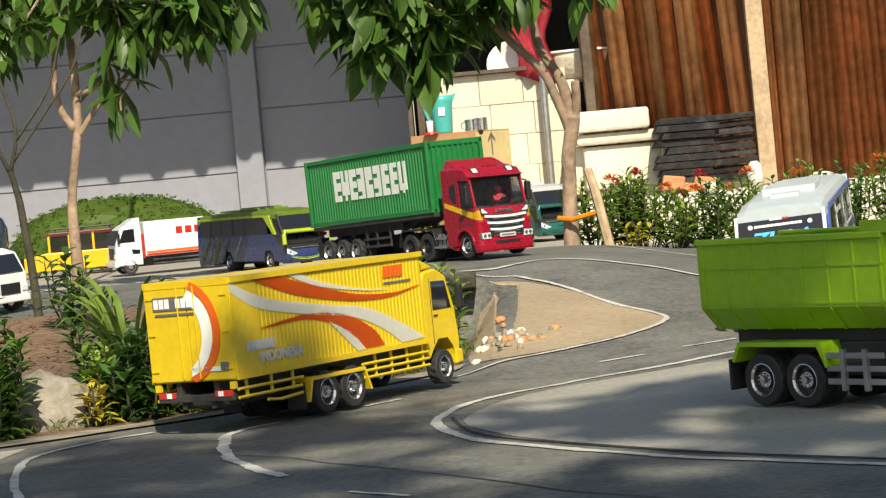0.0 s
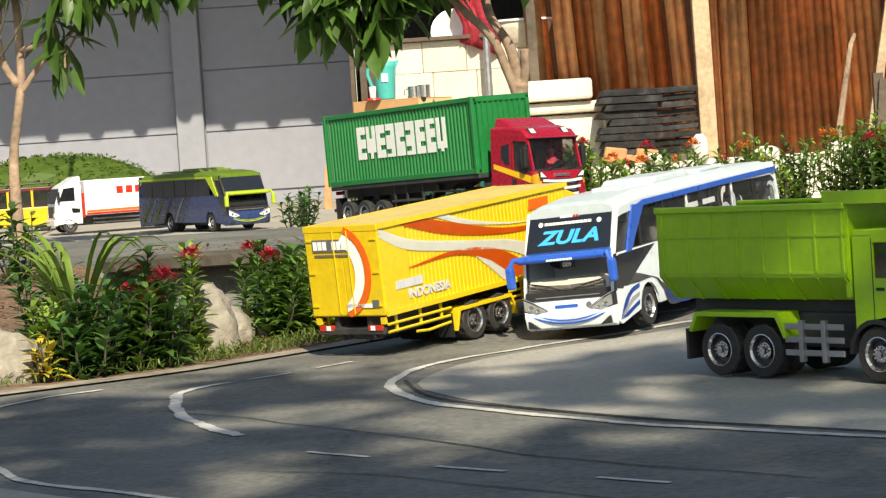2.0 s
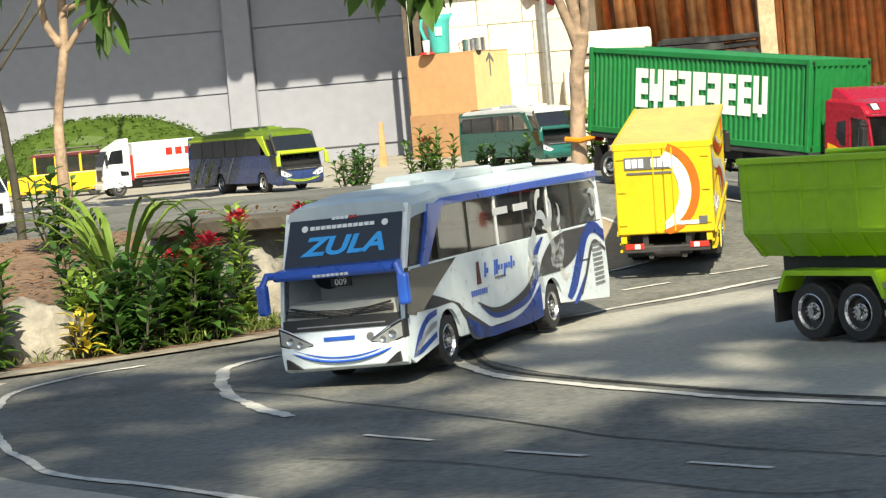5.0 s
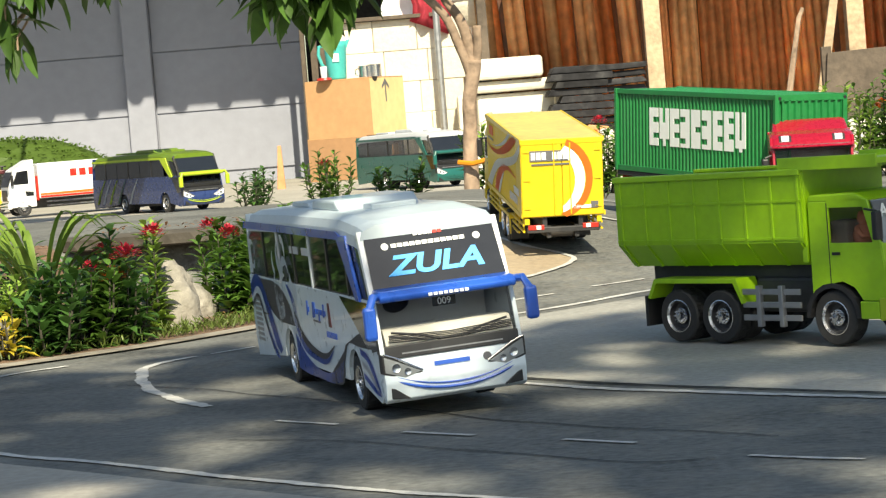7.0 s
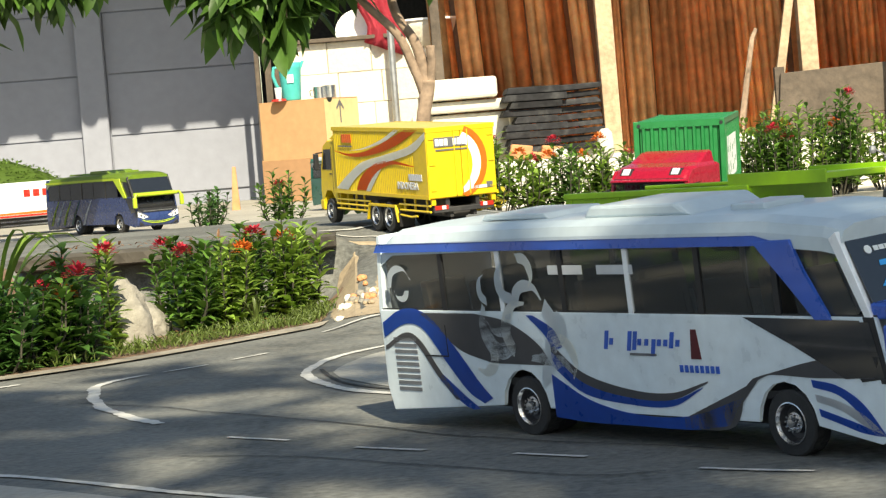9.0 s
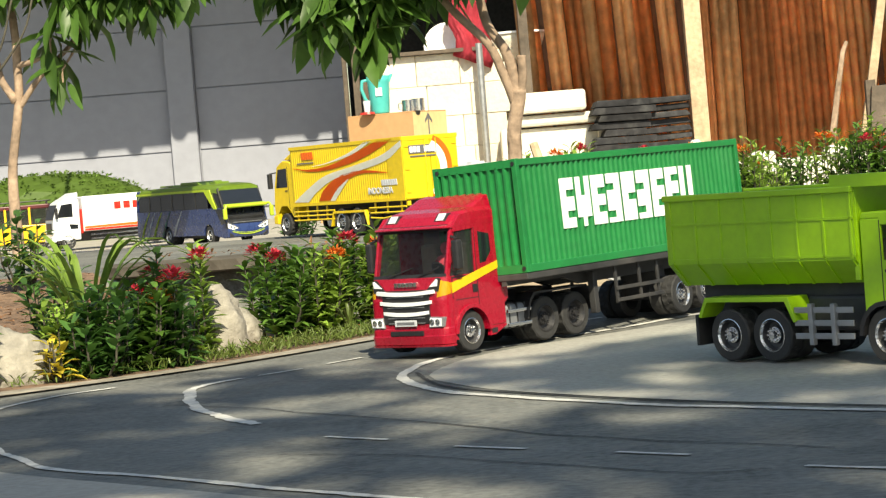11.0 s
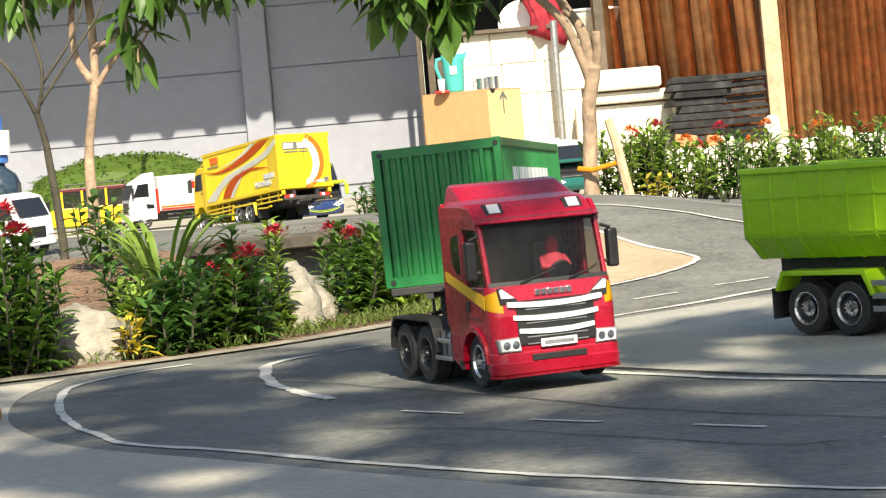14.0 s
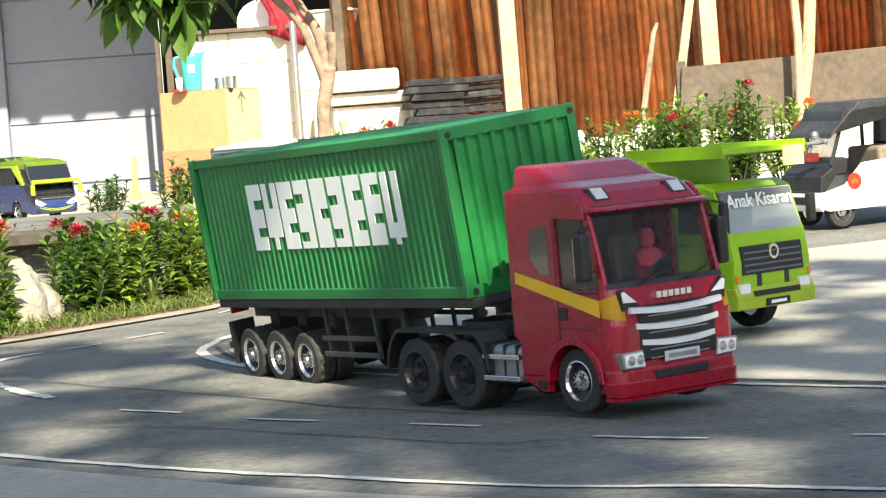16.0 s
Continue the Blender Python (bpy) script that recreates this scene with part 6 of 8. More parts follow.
def white_truck():
    t = thing("box_truck", "white toy box truck with red lettering blocks and coloured stripes", "truck")
    cab = part("cab", prism([(0.2, 0.05), (0.2, 0.245), (0.215, 0.262), (0.27, 0.256), (0.305, 0.236), (0.334, 0.155), (0.338, 0.05)], -0.092, 0.092, 0.005), WHITEP, t)
    part("windscreen", quad_mesh([(0.3365, -0.08, 0.155), (0.3365, 0.08, 0.155), (0.311, 0.078, 0.228), (0.311, -0.078, 0.228)], 0.002), DARKGLASS, cab)
    part("roof_fairing", prism([(0.2, 0.255), (0.2, 0.285), (0.225, 0.282), (0.27, 0.256)], -0.08, 0.08, 0.004), WHITEP, cab)
    part("grille", B(0.335, 0.3405, -0.055, 0.055, 0.085, 0.14, bevel=0.002), BLACK, cab)
    part("bumper", B(0.325, 0.345, -0.092, 0.092, 0.045, 0.075, bevel=0.004), WHITEP, cab)
    part("cargo_box", B(-0.36, 0.185, -0.097, 0.097, 0.088, 0.262, bevel=0.006), WHITEP, t)
    part("red_band", B(0.186, 0.198, -0.09, 0.09, 0.08, 0.2), TAIL, t)
    for s in (-1, 1):
        y = s * 0.0972
        part("side_window", prism([(0.235, 0.165), (0.316, 0.165), (0.29, 0.228), (0.235, 0.232)], s * 0.0915, s * 0.0935), DARKGLASS, cab)
        part("door_window", prism([(0.212, 0.105), (0.25, 0.105), (0.255, 0.13), (0.212, 0.125)], s * 0.0915, s * 0.0935), DARKGLASS, cab)
        part("headlamp", B(0.33, 0.3415, s * 0.072 - 0.014, s * 0.072 + 0.014, 0.088, 0.108, bevel=0.002), LENS, cab)
        part("orange_stripe", prism([(-0.35, 0.103), (0.18, 0.103), (0.18, 0.113), (-0.35, 0.119)], y, y + s * 0.001), ORANGE, t)
        part("red_stripe", prism([(-0.35, 0.091), (0.18, 0.091), (0.18, 0.101), (-0.35, 0.101)], y, y + s * 0.001), TAIL, t)
        block_row("box_block", t, -0.16, 0.03, 0.188, 0.224, y, s, TAIL, 4, "red lettering as plain blocks", gap=0.3)
        part("side_rail", B(-0.15, 0.15, s * 0.09 - 0.003, s * 0.09 + 0.003, 0.046, 0.054), CHROME, t)
        part("side_rail", B(-0.15, 0.15, s * 0.09 - 0.003, s * 0.09 + 0.003, 0.066, 0.074), CHROME, t)
        part("mirror", B(0.312, 0.326, s * 0.104 - 0.006, s * 0.104 + 0.006, 0.16, 0.215, bevel=0.003), BLACK, cab)
        for x in (-0.28, -0.18, 0.265):
            wheel(t, x, s * 0.092)
    part("frame", B(-0.36, 0.3, -0.04, 0.04, 0.04, 0.088), CHASSIS, t)
    return t


def minibus():
    t = thing("minibus", "yellow toy minibus with roof rack parked by the wall", "bus")
    part("body", prism([(-0.28, 0.03), (-0.28, 0.13), (0.12, 0.13), (0.16, 0.12), (0.26, 0.105), (0.28, 0.08), (0.28, 0.03)], -0.09, 0.09, 0.006), YSTRIPE, t)
    part("cabin_roof", prism([(-0.28, 0.215), (-0.27, 0.238), (0.1, 0.238), (0.13, 0.215)], -0.088, 0.088, 0.005), MAROON, t, "dark maroon roof")
    for s in (-1, 1):
        for x in (-0.27, -0.14, -0.01, 0.1):
            part("pillar", B(x - 0.006, x + 0.006, s * 0.085 - 0.003, s * 0.085 + 0.003, 0.128, 0.228), YSTRIPE, t)
        for a, b in ((-0.264, -0.146), (-0.134, -0.016), (-0.004, 0.094)):
            part("side_window", prism([(a, 0.13), (b, 0.13), (b, 0.216), (a, 0.216)], s * 0.0835, s * 0.085), TINTGLASS, t)
        for x in (-0.2, 0.19):
            wheel(t, x, s * 0.088, 0.042)
        part("headlamp", lathe([(0.001, 0), (0.016, 0), (0.016, 0.006), (0.001, 0.008)], 12, "x", (0.276, s * 0.06, 0.075)), LENS, t)
    part("windscreen", quad_mesh([(0.125, -0.08, 0.13), (0.125, 0.08, 0.13), (0.105, 0.078, 0.225), (0.105, -0.078, 0.225)], 0.001), TINTGLASS, t)
    part("seats", B(-0.25, 0.05, -0.07, 0.07, 0.09, 0.16, bevel=0.01), SEAT, t)
    for y in (-0.07, 0.0, 0.07):
        part("rack_bar", tube([(-0.26, y, 0.256), (0.08, y, 0.256)], 0.004, 6), BLACK, t)
    for x in (-0.24, -0.08, 0.06):
        part("rack_post", B(x - 0.003, x + 0.003, -0.07, 0.07, 0.238, 0.255), BLACK, t)
    return t


CANVAS = mat("dark_canvas", (0.035, 0.037, 0.042), 0.6, var=0.25, scale=50, bump=0.3, big=5)


def rickshaw_van():
    """Small white and black van with an open front, parked on the right of the yard."""
    t = thing("van", "white and black toy minivan with dark canvas roof, parked", "van")
    for s in (-1, 1):
        part("side_panel", prism([(-0.26, 0.05), (-0.26, 0.2), (0.1, 0.18), (0.16, 0.12), (0.24, 0.105), (0.245, 0.06), (0.22, 0.05)], s * 0.098, s * 0.104, 0.002), WHITEP, t)
        part("roof_post", tube([(0.2, s * 0.095, 0.18), (0.14, s * 0.095, 0.34)], 0.006, 7), BLACK, t)
        part("roof_post", tube([(-0.05, s * 0.095, 0.19), (-0.05, s * 0.095, 0.34)], 0.006, 7), BLACK, t)
        part("rear_quarter", prism([(-0.26, 0.2), (-0.26, 0.335), (-0.1, 0.34), (-0.09, 0.2)], s * 0.096, s * 0.1), DARKGLASS, t)
        part("mirror", lathe([(0.001, -0.012), (0.009, -0.009), (0.011, 0), (0.009, 0.01), (0.001, 0.013)], 10, "z", (0.26, s * 0.11, 0.27)), STEEL, t)
        part("mirror_arm", tube([(0.21, s * 0.095, 0.24), (0.255, s * 0.108, 0.272)], 0.0025, 5), STEEL, t)
        part("side_emblem", lathe([(0.012, 0), (0.024, 0), (0.024, 0.002), (0.012, 0.002)], 18, "y", (0.13, s * 0.1045, 0.13)), TAIL, t, "red and gold ring emblem")
        part("emblem_core", lathe([(0.001, 0), (0.01, 0), (0.01, 0.002), (0.001, 0.002)], 14, "y", (0.13, s * 0.1045, 0.13)), YSTRIPE, t)
        wheel(t, 0.17, s * 0.095, 0.045)
        wheel(t, -0.16, s * 0.095, 0.045)
    part("front_panel", prism([(0.24, 0.05), (0.25, 0.06), (0.248, 0.105), (0.232, 0.108), (0.23, 0.06)], -0.1, 0.1, 0.002), WHITEP, t)
    part("front_cowl", prism([(0.247, 0.106), (0.24, 0.15), (0.2, 0.175), (0.19, 0.15), (0.23, 0.106)], -0.102, 0.102, 0.002), BLACK, t, "black plastic cowl")
    part("windscreen", quad_mesh([(0.205, -0.094, 0.17), (0.205, 0.094, 0.17), (0.15, 0.094, 0.33), (0.15, -0.094, 0.33)], 0.001), TINTGLASS, t)
    part("number_bar", B(0.2485, 0.2515, -0.035, 0.035, 0.07, 0.092), BLACK, t)
    part("front_frame", tube([(0.21, -0.1, 0.25), (0.25, -0.06, 0.245), (0.25, 0.06, 0.245), (0.21, 0.1, 0.25)], 0.006, 7), STEEL, t)
    part("dashboard", B(0.14, 0.2, -0.09, 0.09, 0.15, 0.2, bevel=0.006), BLACK, t)
    part("red_display", B(0.2, 0.203, -0.03, 0.04, 0.19, 0.215), TAIL, t)
    part("roof", prism([(-0.27, 0.335), (-0.26, 0.352), (0.1, 0.355), (0.2, 0.27), (0.205, 0.256), (0.13, 0.335)], -0.108, 0.108, 0.003), CANVAS, t, "dark grey canvas roof")
    part("seats", B(-0.2, 0.02, -0.08, 0.08, 0.08, 0.22, bevel=0.01), SEAT, t)
    part("floor", B(-0.26, 0.23, -0.098, 0.098, 0.05, 0.06), BLACK, t)
    grow(t, 0.92, set())
    return t


def small_truck():
    t = thing("small_truck", "white toy truck cab with black body frame parked among the plants", "truck")
    part("cab", prism([(0.05, 0.04), (0.05, 0.2), (0.07, 0.215), (0.13, 0.2), (0.17, 0.13), (0.175, 0.04)], -0.085, 0.085, 0.005), WHITEP, t)
    part("windscreen", quad_mesh([(0.1705, -0.07, 0.135), (0.1705, 0.07, 0.135), (0.136, 0.068, 0.195), (0.136, -0.068, 0.195)], 0.002), DARKGLASS, t)
    for s in (-1, 1):
        part("side_window", prism([(0.075, 0.13), (0.155, 0.13), (0.125, 0.19), (0.075, 0.195)], s * 0.084, s * 0.0865), DARKGLASS, t)
        wheel(t, 0.11, s * 0.085)
        wheel(t, -0.13, s * 0.085)
    part("cargo_bed", B(-0.22, 0.04, -0.08, 0.08, 0.08, 0.1, bevel=0.003), BLACK, t)
    for s in (-1, 1):
        part("bed_rail", B(-0.22, 0.04, s * 0.08 - 0.003, s * 0.08 + 0.003, 0.1, 0.16, bevel=0.002), BLACK, t)
    part("frame", B(-0.22, 0.14, -0.04, 0.04, 0.04, 0.08), CHASSIS, t)
    part("front_grille", B(0.17, 0.1775, -0.045, 0.045, 0.062, 0.1, bevel=0.002), BLACK, t)
    part("bumper", B(0.165, 0.183, -0.086, 0.086, 0.036, 0.058, bevel=0.004), WHITEP, t)
    for s in (-1, 1):
        part("headlamp", B(0.168, 0.1785, s * 0.066 - 0.014, s * 0.066 + 0.014, 0.07, 0.09, bevel=0.002), LENS, t)
        part("mirror", B(0.14, 0.152, s * 0.096 - 0.005, s * 0.096 + 0.005, 0.13, 0.175, bevel=0.003), BLACK, t)
    grow(t, 0.86, set())
    return t


trailer_ob, tractor_ob, yellow_ob, bus_ob = container_trailer(), tractor(), box_truck(), zula_bus()
dump_truck().matrix_world = on_ground(0.543, 4.231, -50, 0, 0.305, -0.05)
blue_bus = coach("coach_bus", "navy toy coach with lime roof edge and mirrors, parked", NAVY, LIMETOP, OLIVE, L=0.92, H=0.25, simple=True, glass=DARKGLASS)
for s in (-1, 1):
    y = s * 0.1045
    for k, (x, m) in enumerate(((-0.42, LIMETOP), (-0.36, SILVERP), (-0.29, LIMETOP), (-0.2, TEAL), (-0.08, SILVERP))):
        ribbon(((x, 0.045), (x + 0.04, 0.1), (x + 0.1, 0.158)), ((x + 0.022, 0.045), (x + 0.058, 0.1), (x + 0.108, 0.158)), y, s, m, "flank_decal", blue_bus, "pale slanting decal line" if k == 0 else "", n=6)
blue_bus.matrix_world = on_ground(-1.22, 11.25, -57, 0, 0.3, -0.2)
teal_bus = coach("coach_bus", "teal toy coach with pale front parked by the tree", TEAL, TEAL, SILVERP, L=0.88, H=0.25, simple=True, glass=TINTGLASS)
teal_bus.matrix_world = on_ground(-0.02, 12.0, -63, 0, 0.3, -0.2)
white_truck().matrix_world = on_ground(-1.75, 12.2, -158, 0, 0.26, -0.23)
minibus().matrix_world = on_ground(-2.5, 13.2, -168, 0, 0.19, -0.2)
rickshaw_van().matrix_world = on_ground(1.6, 6.4, -158, 0, 0.17, -0.16)
small_truck().matrix_world = on_ground(-1.585, 7.0, -32, 0, 0.11, -0.13)


# ---- setting: walls, fence, yard ----
def structure(name, bm, material, label, category):
    return tagged(part(name, bm, material), label, category, kind="structure")


patch("planter_bed", ((-2.6, 4.75), (-1.6, 4.72), (-1.05, 4.76), (-0.82, 4.9), (-0.61, 5.08), (-0.38, 5.38), (-0.17, 5.7), (-0.13, 6.1), (-0.16, 6.44), (-0.9, 6.44), (-1.1, 6.8), (-1.6, 6.7), (-2.6, 6.3)), SOIL, 0.003, "brown soil bed with plants beside the road", "soil")
patch("kerb", ((-1.05, 4.76), (-0.82, 4.9), (-0.61, 5.08), (-0.38, 5.38), (-0.17, 5.7), (-0.14, 5.62), (-0.36, 5.29), (-0.59, 5.0), (-0.8, 4.82), (-1.0, 4.67), (-1.3, 4.55)), DUSTY, 0.0045, "pale concrete edge between road and planting bed", "kerb")
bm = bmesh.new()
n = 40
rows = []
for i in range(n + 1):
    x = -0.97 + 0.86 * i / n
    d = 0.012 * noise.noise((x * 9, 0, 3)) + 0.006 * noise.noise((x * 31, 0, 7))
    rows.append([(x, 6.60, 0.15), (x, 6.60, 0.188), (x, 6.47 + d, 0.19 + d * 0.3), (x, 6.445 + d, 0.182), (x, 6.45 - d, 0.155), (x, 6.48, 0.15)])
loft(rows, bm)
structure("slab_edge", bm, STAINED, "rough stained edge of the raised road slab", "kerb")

w = structure("wall_back", B(-9, -0.73, 17.0, 17.25, -0.1, 3.2), WALL, "tall grey-white painted concrete panel wall", "wall")
part("pilaster", B(-1.98, -1.79, 16.9, 16.98, 0, 3.2, bevel=0.01), WALL, w)
for a, b in ((-5.395, -1.985), (-1.785, -0.735), (-8.9, -5.405)):
    for i in range(7):
        z = 0.63 + 0.43 * (i - 1)
        part("wall_panel", B(a, b, 16.985, 16.9995, z + 0.004, z + 0.426, bevel=0.003), WALL, w)
roof = structure("roof_eave", B(-9, 0.42, 14.55, 18.5, 2.9, 2.96), GREYP, "corrugated eave roof over the back wall", "roof")
for i in range(30):
    x = 0.36 - i * 0.31
    part("roof_tile", tube([(x + 0.08 * noise.noise((i, 2, 5)), 14.53, 2.92), (x, 15.6, 2.96)], 0.055, 12), GREYP, roof)
r = structure("wall_alcove", B(-0.74, 0.5, 17.6, 17.8, 0, 3), SHED_SHADE, "back of the open shed, its shade painted near-black", "wall")
structure("wall_alcove_side", B(0.5, 0.56, 15.62, 17.8, 0, 3), SHED_SHADE, "side of the open shed, its shade painted near-black", "wall")
# three added walls out of view; the taller sides block low sky light
structure("wall_front", B(-12, 12, -9, -8.8, 0, 0.9), WHITEWALL, "plain low plaster wall, unseen, added to close the yard", "wall")
structure("wall_left", B(-9.2, -9, -9, 17.2, 0, 2.4), WALL, "plain unseen side wall added to hold back low sky light", "wall")
structure("wall_right", B(9, 9.2, -9, 17.2, 0, 2.4), WALL, "plain unseen side wall added to hold back low sky light", "wall")
for x, wd in ((-0.72, 0.03), (-0.655, 0.045)):
    tagged(part("door_post", B(x, x + wd, 16.2, 16.28, 0.1, 2.4, bevel=0.004), OLDWOOD), "dark grey wooden post by the wall's end", "post")
tagged(part("shed_board", B(-0.6, -0.42, 16.3, 16.33, 0.2, 1.0), OLDWOOD), "dull brown board leaning in the shed", "board")

# aerated blocks, laid dry in courses
def block_stack():
    st = thing("block_stack", "stacked cream aerated concrete blocks against the shed", "blocks")
    rnd = random.Random(4)
    for c in range(5):
        z = 0.1 + c * 0.2
        for i in range(3):
            x = -0.5 + 0.28 * i + (0.06 if c % 2 else 0)
            part("block", B(x, x + 0.276, 15.55 + rnd.uniform(0, 0.012), 15.8, z, z + 0.198, bevel=0.004), BLOCK, st)
    part("filling", B(-0.48, 0.33, 15.575, 15.78, 0.1, 1.09), BLOCK, st)
    part("shelf_board", B(-0.44, 0.2, 15.5, 15.9, 1.1, 1.125, bevel=0.003), OLDWOOD, st)
    return st


block_stack()
tagged(part("plaster_sheet", B(0.24, 0.42, 15.62, 15.66, 0.1, 1.02, bevel=0.004), WHITEWALL), "white plaster board beside the metal pole", "board")
tagged(part("metal_pole", tube([(0.19, 15.4, 0.05), (0.19, 15.4, 1.14)], 0.022, 10), STEEL), "grey galvanised pole standing by the blocks", "pole")
sl = thing("slab_pile", "cream slabs and boards piled against the fence", "slabs")
for x0, x1, z0, z1, y in ((0.36, 0.82, 0.66, 0.79, 15.0), (0.36, 0.96, 0.58, 0.65, 15.05), (0.4, 0.9, 0.3, 0.57, 15.1), (0.88, 1.0, 0.35, 0.56, 15.0), (0.28, 0.42, 0.1, 0.58, 15.2), (0.3, 0.95, 0.08, 0.3, 15.2)):
    part("slab", B(x0, x1, y, y + 0.3, z0, z1, bevel=0.02), BLOCK, sl)
sh = thing("sheet_pile", "pile of dark roofing sheets with torn edges", "sheets")
rnd = random.Random(7)
for i in range(9):
    z = 0.3 + i * 0.045
    a, b = 0.84 + rnd.uniform(-0.03, 0.05), 1.2 + rnd.uniform(-0.05, 0.05)
    part("sheet", prism([(a, z), (a + 0.02, z + 0.04), (b, z + 0.036), (b, z - 0.004)], 14.65 + rnd.uniform(-0.04, 0.04), 15.1, 0.004), SHEETS, sh)
    part("sheet", prism([(b - 0.08, z - 0.006), (b - 0.08, z + 0.032), (1.43 + rnd.uniform(-0.03, 0.02), z + 0.036), (1.43, z + 0.004)], 14.72 + rnd.uniform(-0.04, 0.04), 15.1, 0.004), SHEETS, sh)
part("support", B(0.86, 1.4, 14.8, 15.1, 0.09, 0.3, bevel=0.02), BLOCK, sh)
for i, (x, z) in enumerate(((0.83, 0.27), (0.93, 0.22), (1.02, 0.25))):
    tagged(part("terracotta_piece", prism([(x, z), (x + 0.13, z - 0.01), (x + 0.15, z + 0.07), (x + 0.02, z + 0.09)], 14.5 + 0.03 * i, 14.6 + 0.03 * i, 0.01), TERRACOTTA), "broken terracotta piece under the sheet pile", "tile", "terracotta pieces")

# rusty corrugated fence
# the flat dark backing stands in for shade in the gaps between sheets
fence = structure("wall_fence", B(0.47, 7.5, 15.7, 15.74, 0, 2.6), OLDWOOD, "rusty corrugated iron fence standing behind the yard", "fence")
x, i = 0.47, 0
while x < 7.0:
    wd = rnd.uniform(0.05, 0.16) if x < 1.5 else rnd.uniform(0.12, 0.36)
    k = max(1, int(wd / (0.06 if x < 1.5 else 0.05)))
    bm = bmesh.new()
    lo, hi = [], []
    y = 15.5 + rnd.uniform(-0.1, 0.1)
    sk = rnd.uniform(-0.16, -0.06) if x < 1.5 else rnd.uniform(-0.08, 0.02)
    for j in range(k * 8 + 1):
        u = j / (k * 8)
        dy = -0.034 * abs(math.sin(math.pi * u * k)) ** 0.8
        lo.append(bm.verts.new((x + wd * u, y + dy, 0.15)))
        hi.append(bm.verts.new((x + wd * u + sk, y + dy + 0.05, 2.6)))
    for j in range(k * 8):
        bm.faces.new((lo[j], lo[j + 1], hi[j + 1], hi[j]))
    bmesh.ops.solidify(bm, geom=list(bm.faces), thickness=0.004)
    part("corrugated_sheet", bm, (RUST_PALE, RUST, RUST_PALE, RUST)[i % 4] if x < 1.5 else (RUST, RUST_PALE, RUST)[i % 3], fence, smooth=True)
    x += wd - 0.012 + (0.022 if rnd.random() < 0.5 else 0)
    i += 1
for x, wd, m in ((0.455, 0.06, OLDWOOD), (1.5, 0.105, TIMBER), (2.78, 0.11, TIMBER), (4.2, 0.1, TIMBER)):
    tagged(part("fence_post", prism([(x, 0.05), (x + wd, 0.05), (x + wd - 0.02, 2.6), (x - 0.02, 2.6)], 15.3, 15.42, 0.006), m), "pale weathered timber post of the fence", "post", "fence posts")
tagged(part("leaning_batten", prism([(2.5, 0.2), (2.56, 0.2), (2.82, 1.6), (2.77, 1.6)], 15.2, 15.24, 0.004), TIMBER), "yellowish timber batten leaning on the fence", "batten")
tagged(part("leaning_stick", tube([(2.32, 15.2, 0.2), (2.4, 15.22, 0.62), (2.46, 15.24, 0.9), (2.49, 15.25, 0.96)], [0.025, 0.02, 0.016, 0.012], 7), BARK), "crooked dry stick leaning on the fence", "stick")
tagged(part("leaning_pole", tube([(3.2, 14.7, 0.1), (3.33, 14.75, 0.7), (3.42, 14.8, 1.5)], [0.045, 0.04, 0.035], 8), TIMBER), "pale debarked pole leaning on the boards", "pole")
tagged(part("leaning_pole", tube([(3.22, 14.6, 0.1), (3.24, 14.6, 0.8), (3.22, 14.65, 1.5)], [0.03, 0.026, 0.024], 8), TIMBER), "pale debarked pole leaning on the boards", "pole")
bd = thing("board_wall", "weathered grey-brown plank screen before the fence", "boards")
for z0, z1 in ((0.12, 0.36), (0.365, 0.66)):
    part("plank", prism([(2.52, z0), (5.6, z0 + 0.08), (5.6, z1 + 0.1), (2.55, z1)], 14.8, 14.83, 0.003), OLDWOOD, bd)
part("plank_post", B(2.52, 2.58, 14.84, 14.9, 0.05, 0.7), OLDWOOD, bd)

# low white wall behind the hedge, with lumps on top
wl = structure("wall_low", B(0.25, 4.5, 10.4, 10.52, 0, 0.3, bevel=0.012), WHITEWALL, "low rough white plastered wall behind the hedge", "wall")
for x, h, wd in ((1.02, 0.12, 0.06), (1.3, 0.05, 0.1), (1.62, 0.05, 0.1), (0.82, 0.05, 0.06)):
    tagged(part("white_stone", loft([[(x + wd * r * math.cos(a) * 0.6, 10.44 + 0.06 * r * math.sin(a), 0.29 + zz) for a in [2 * math.pi * k / 10 for k in range(10)]] for r, zz in ((1, 0), (1, h * 0.5), (0.85, h * 0.85), (0.4, h))]), WHITEWALL, smooth=True), "white plastered stone on the low wall", "stone", "white stones")

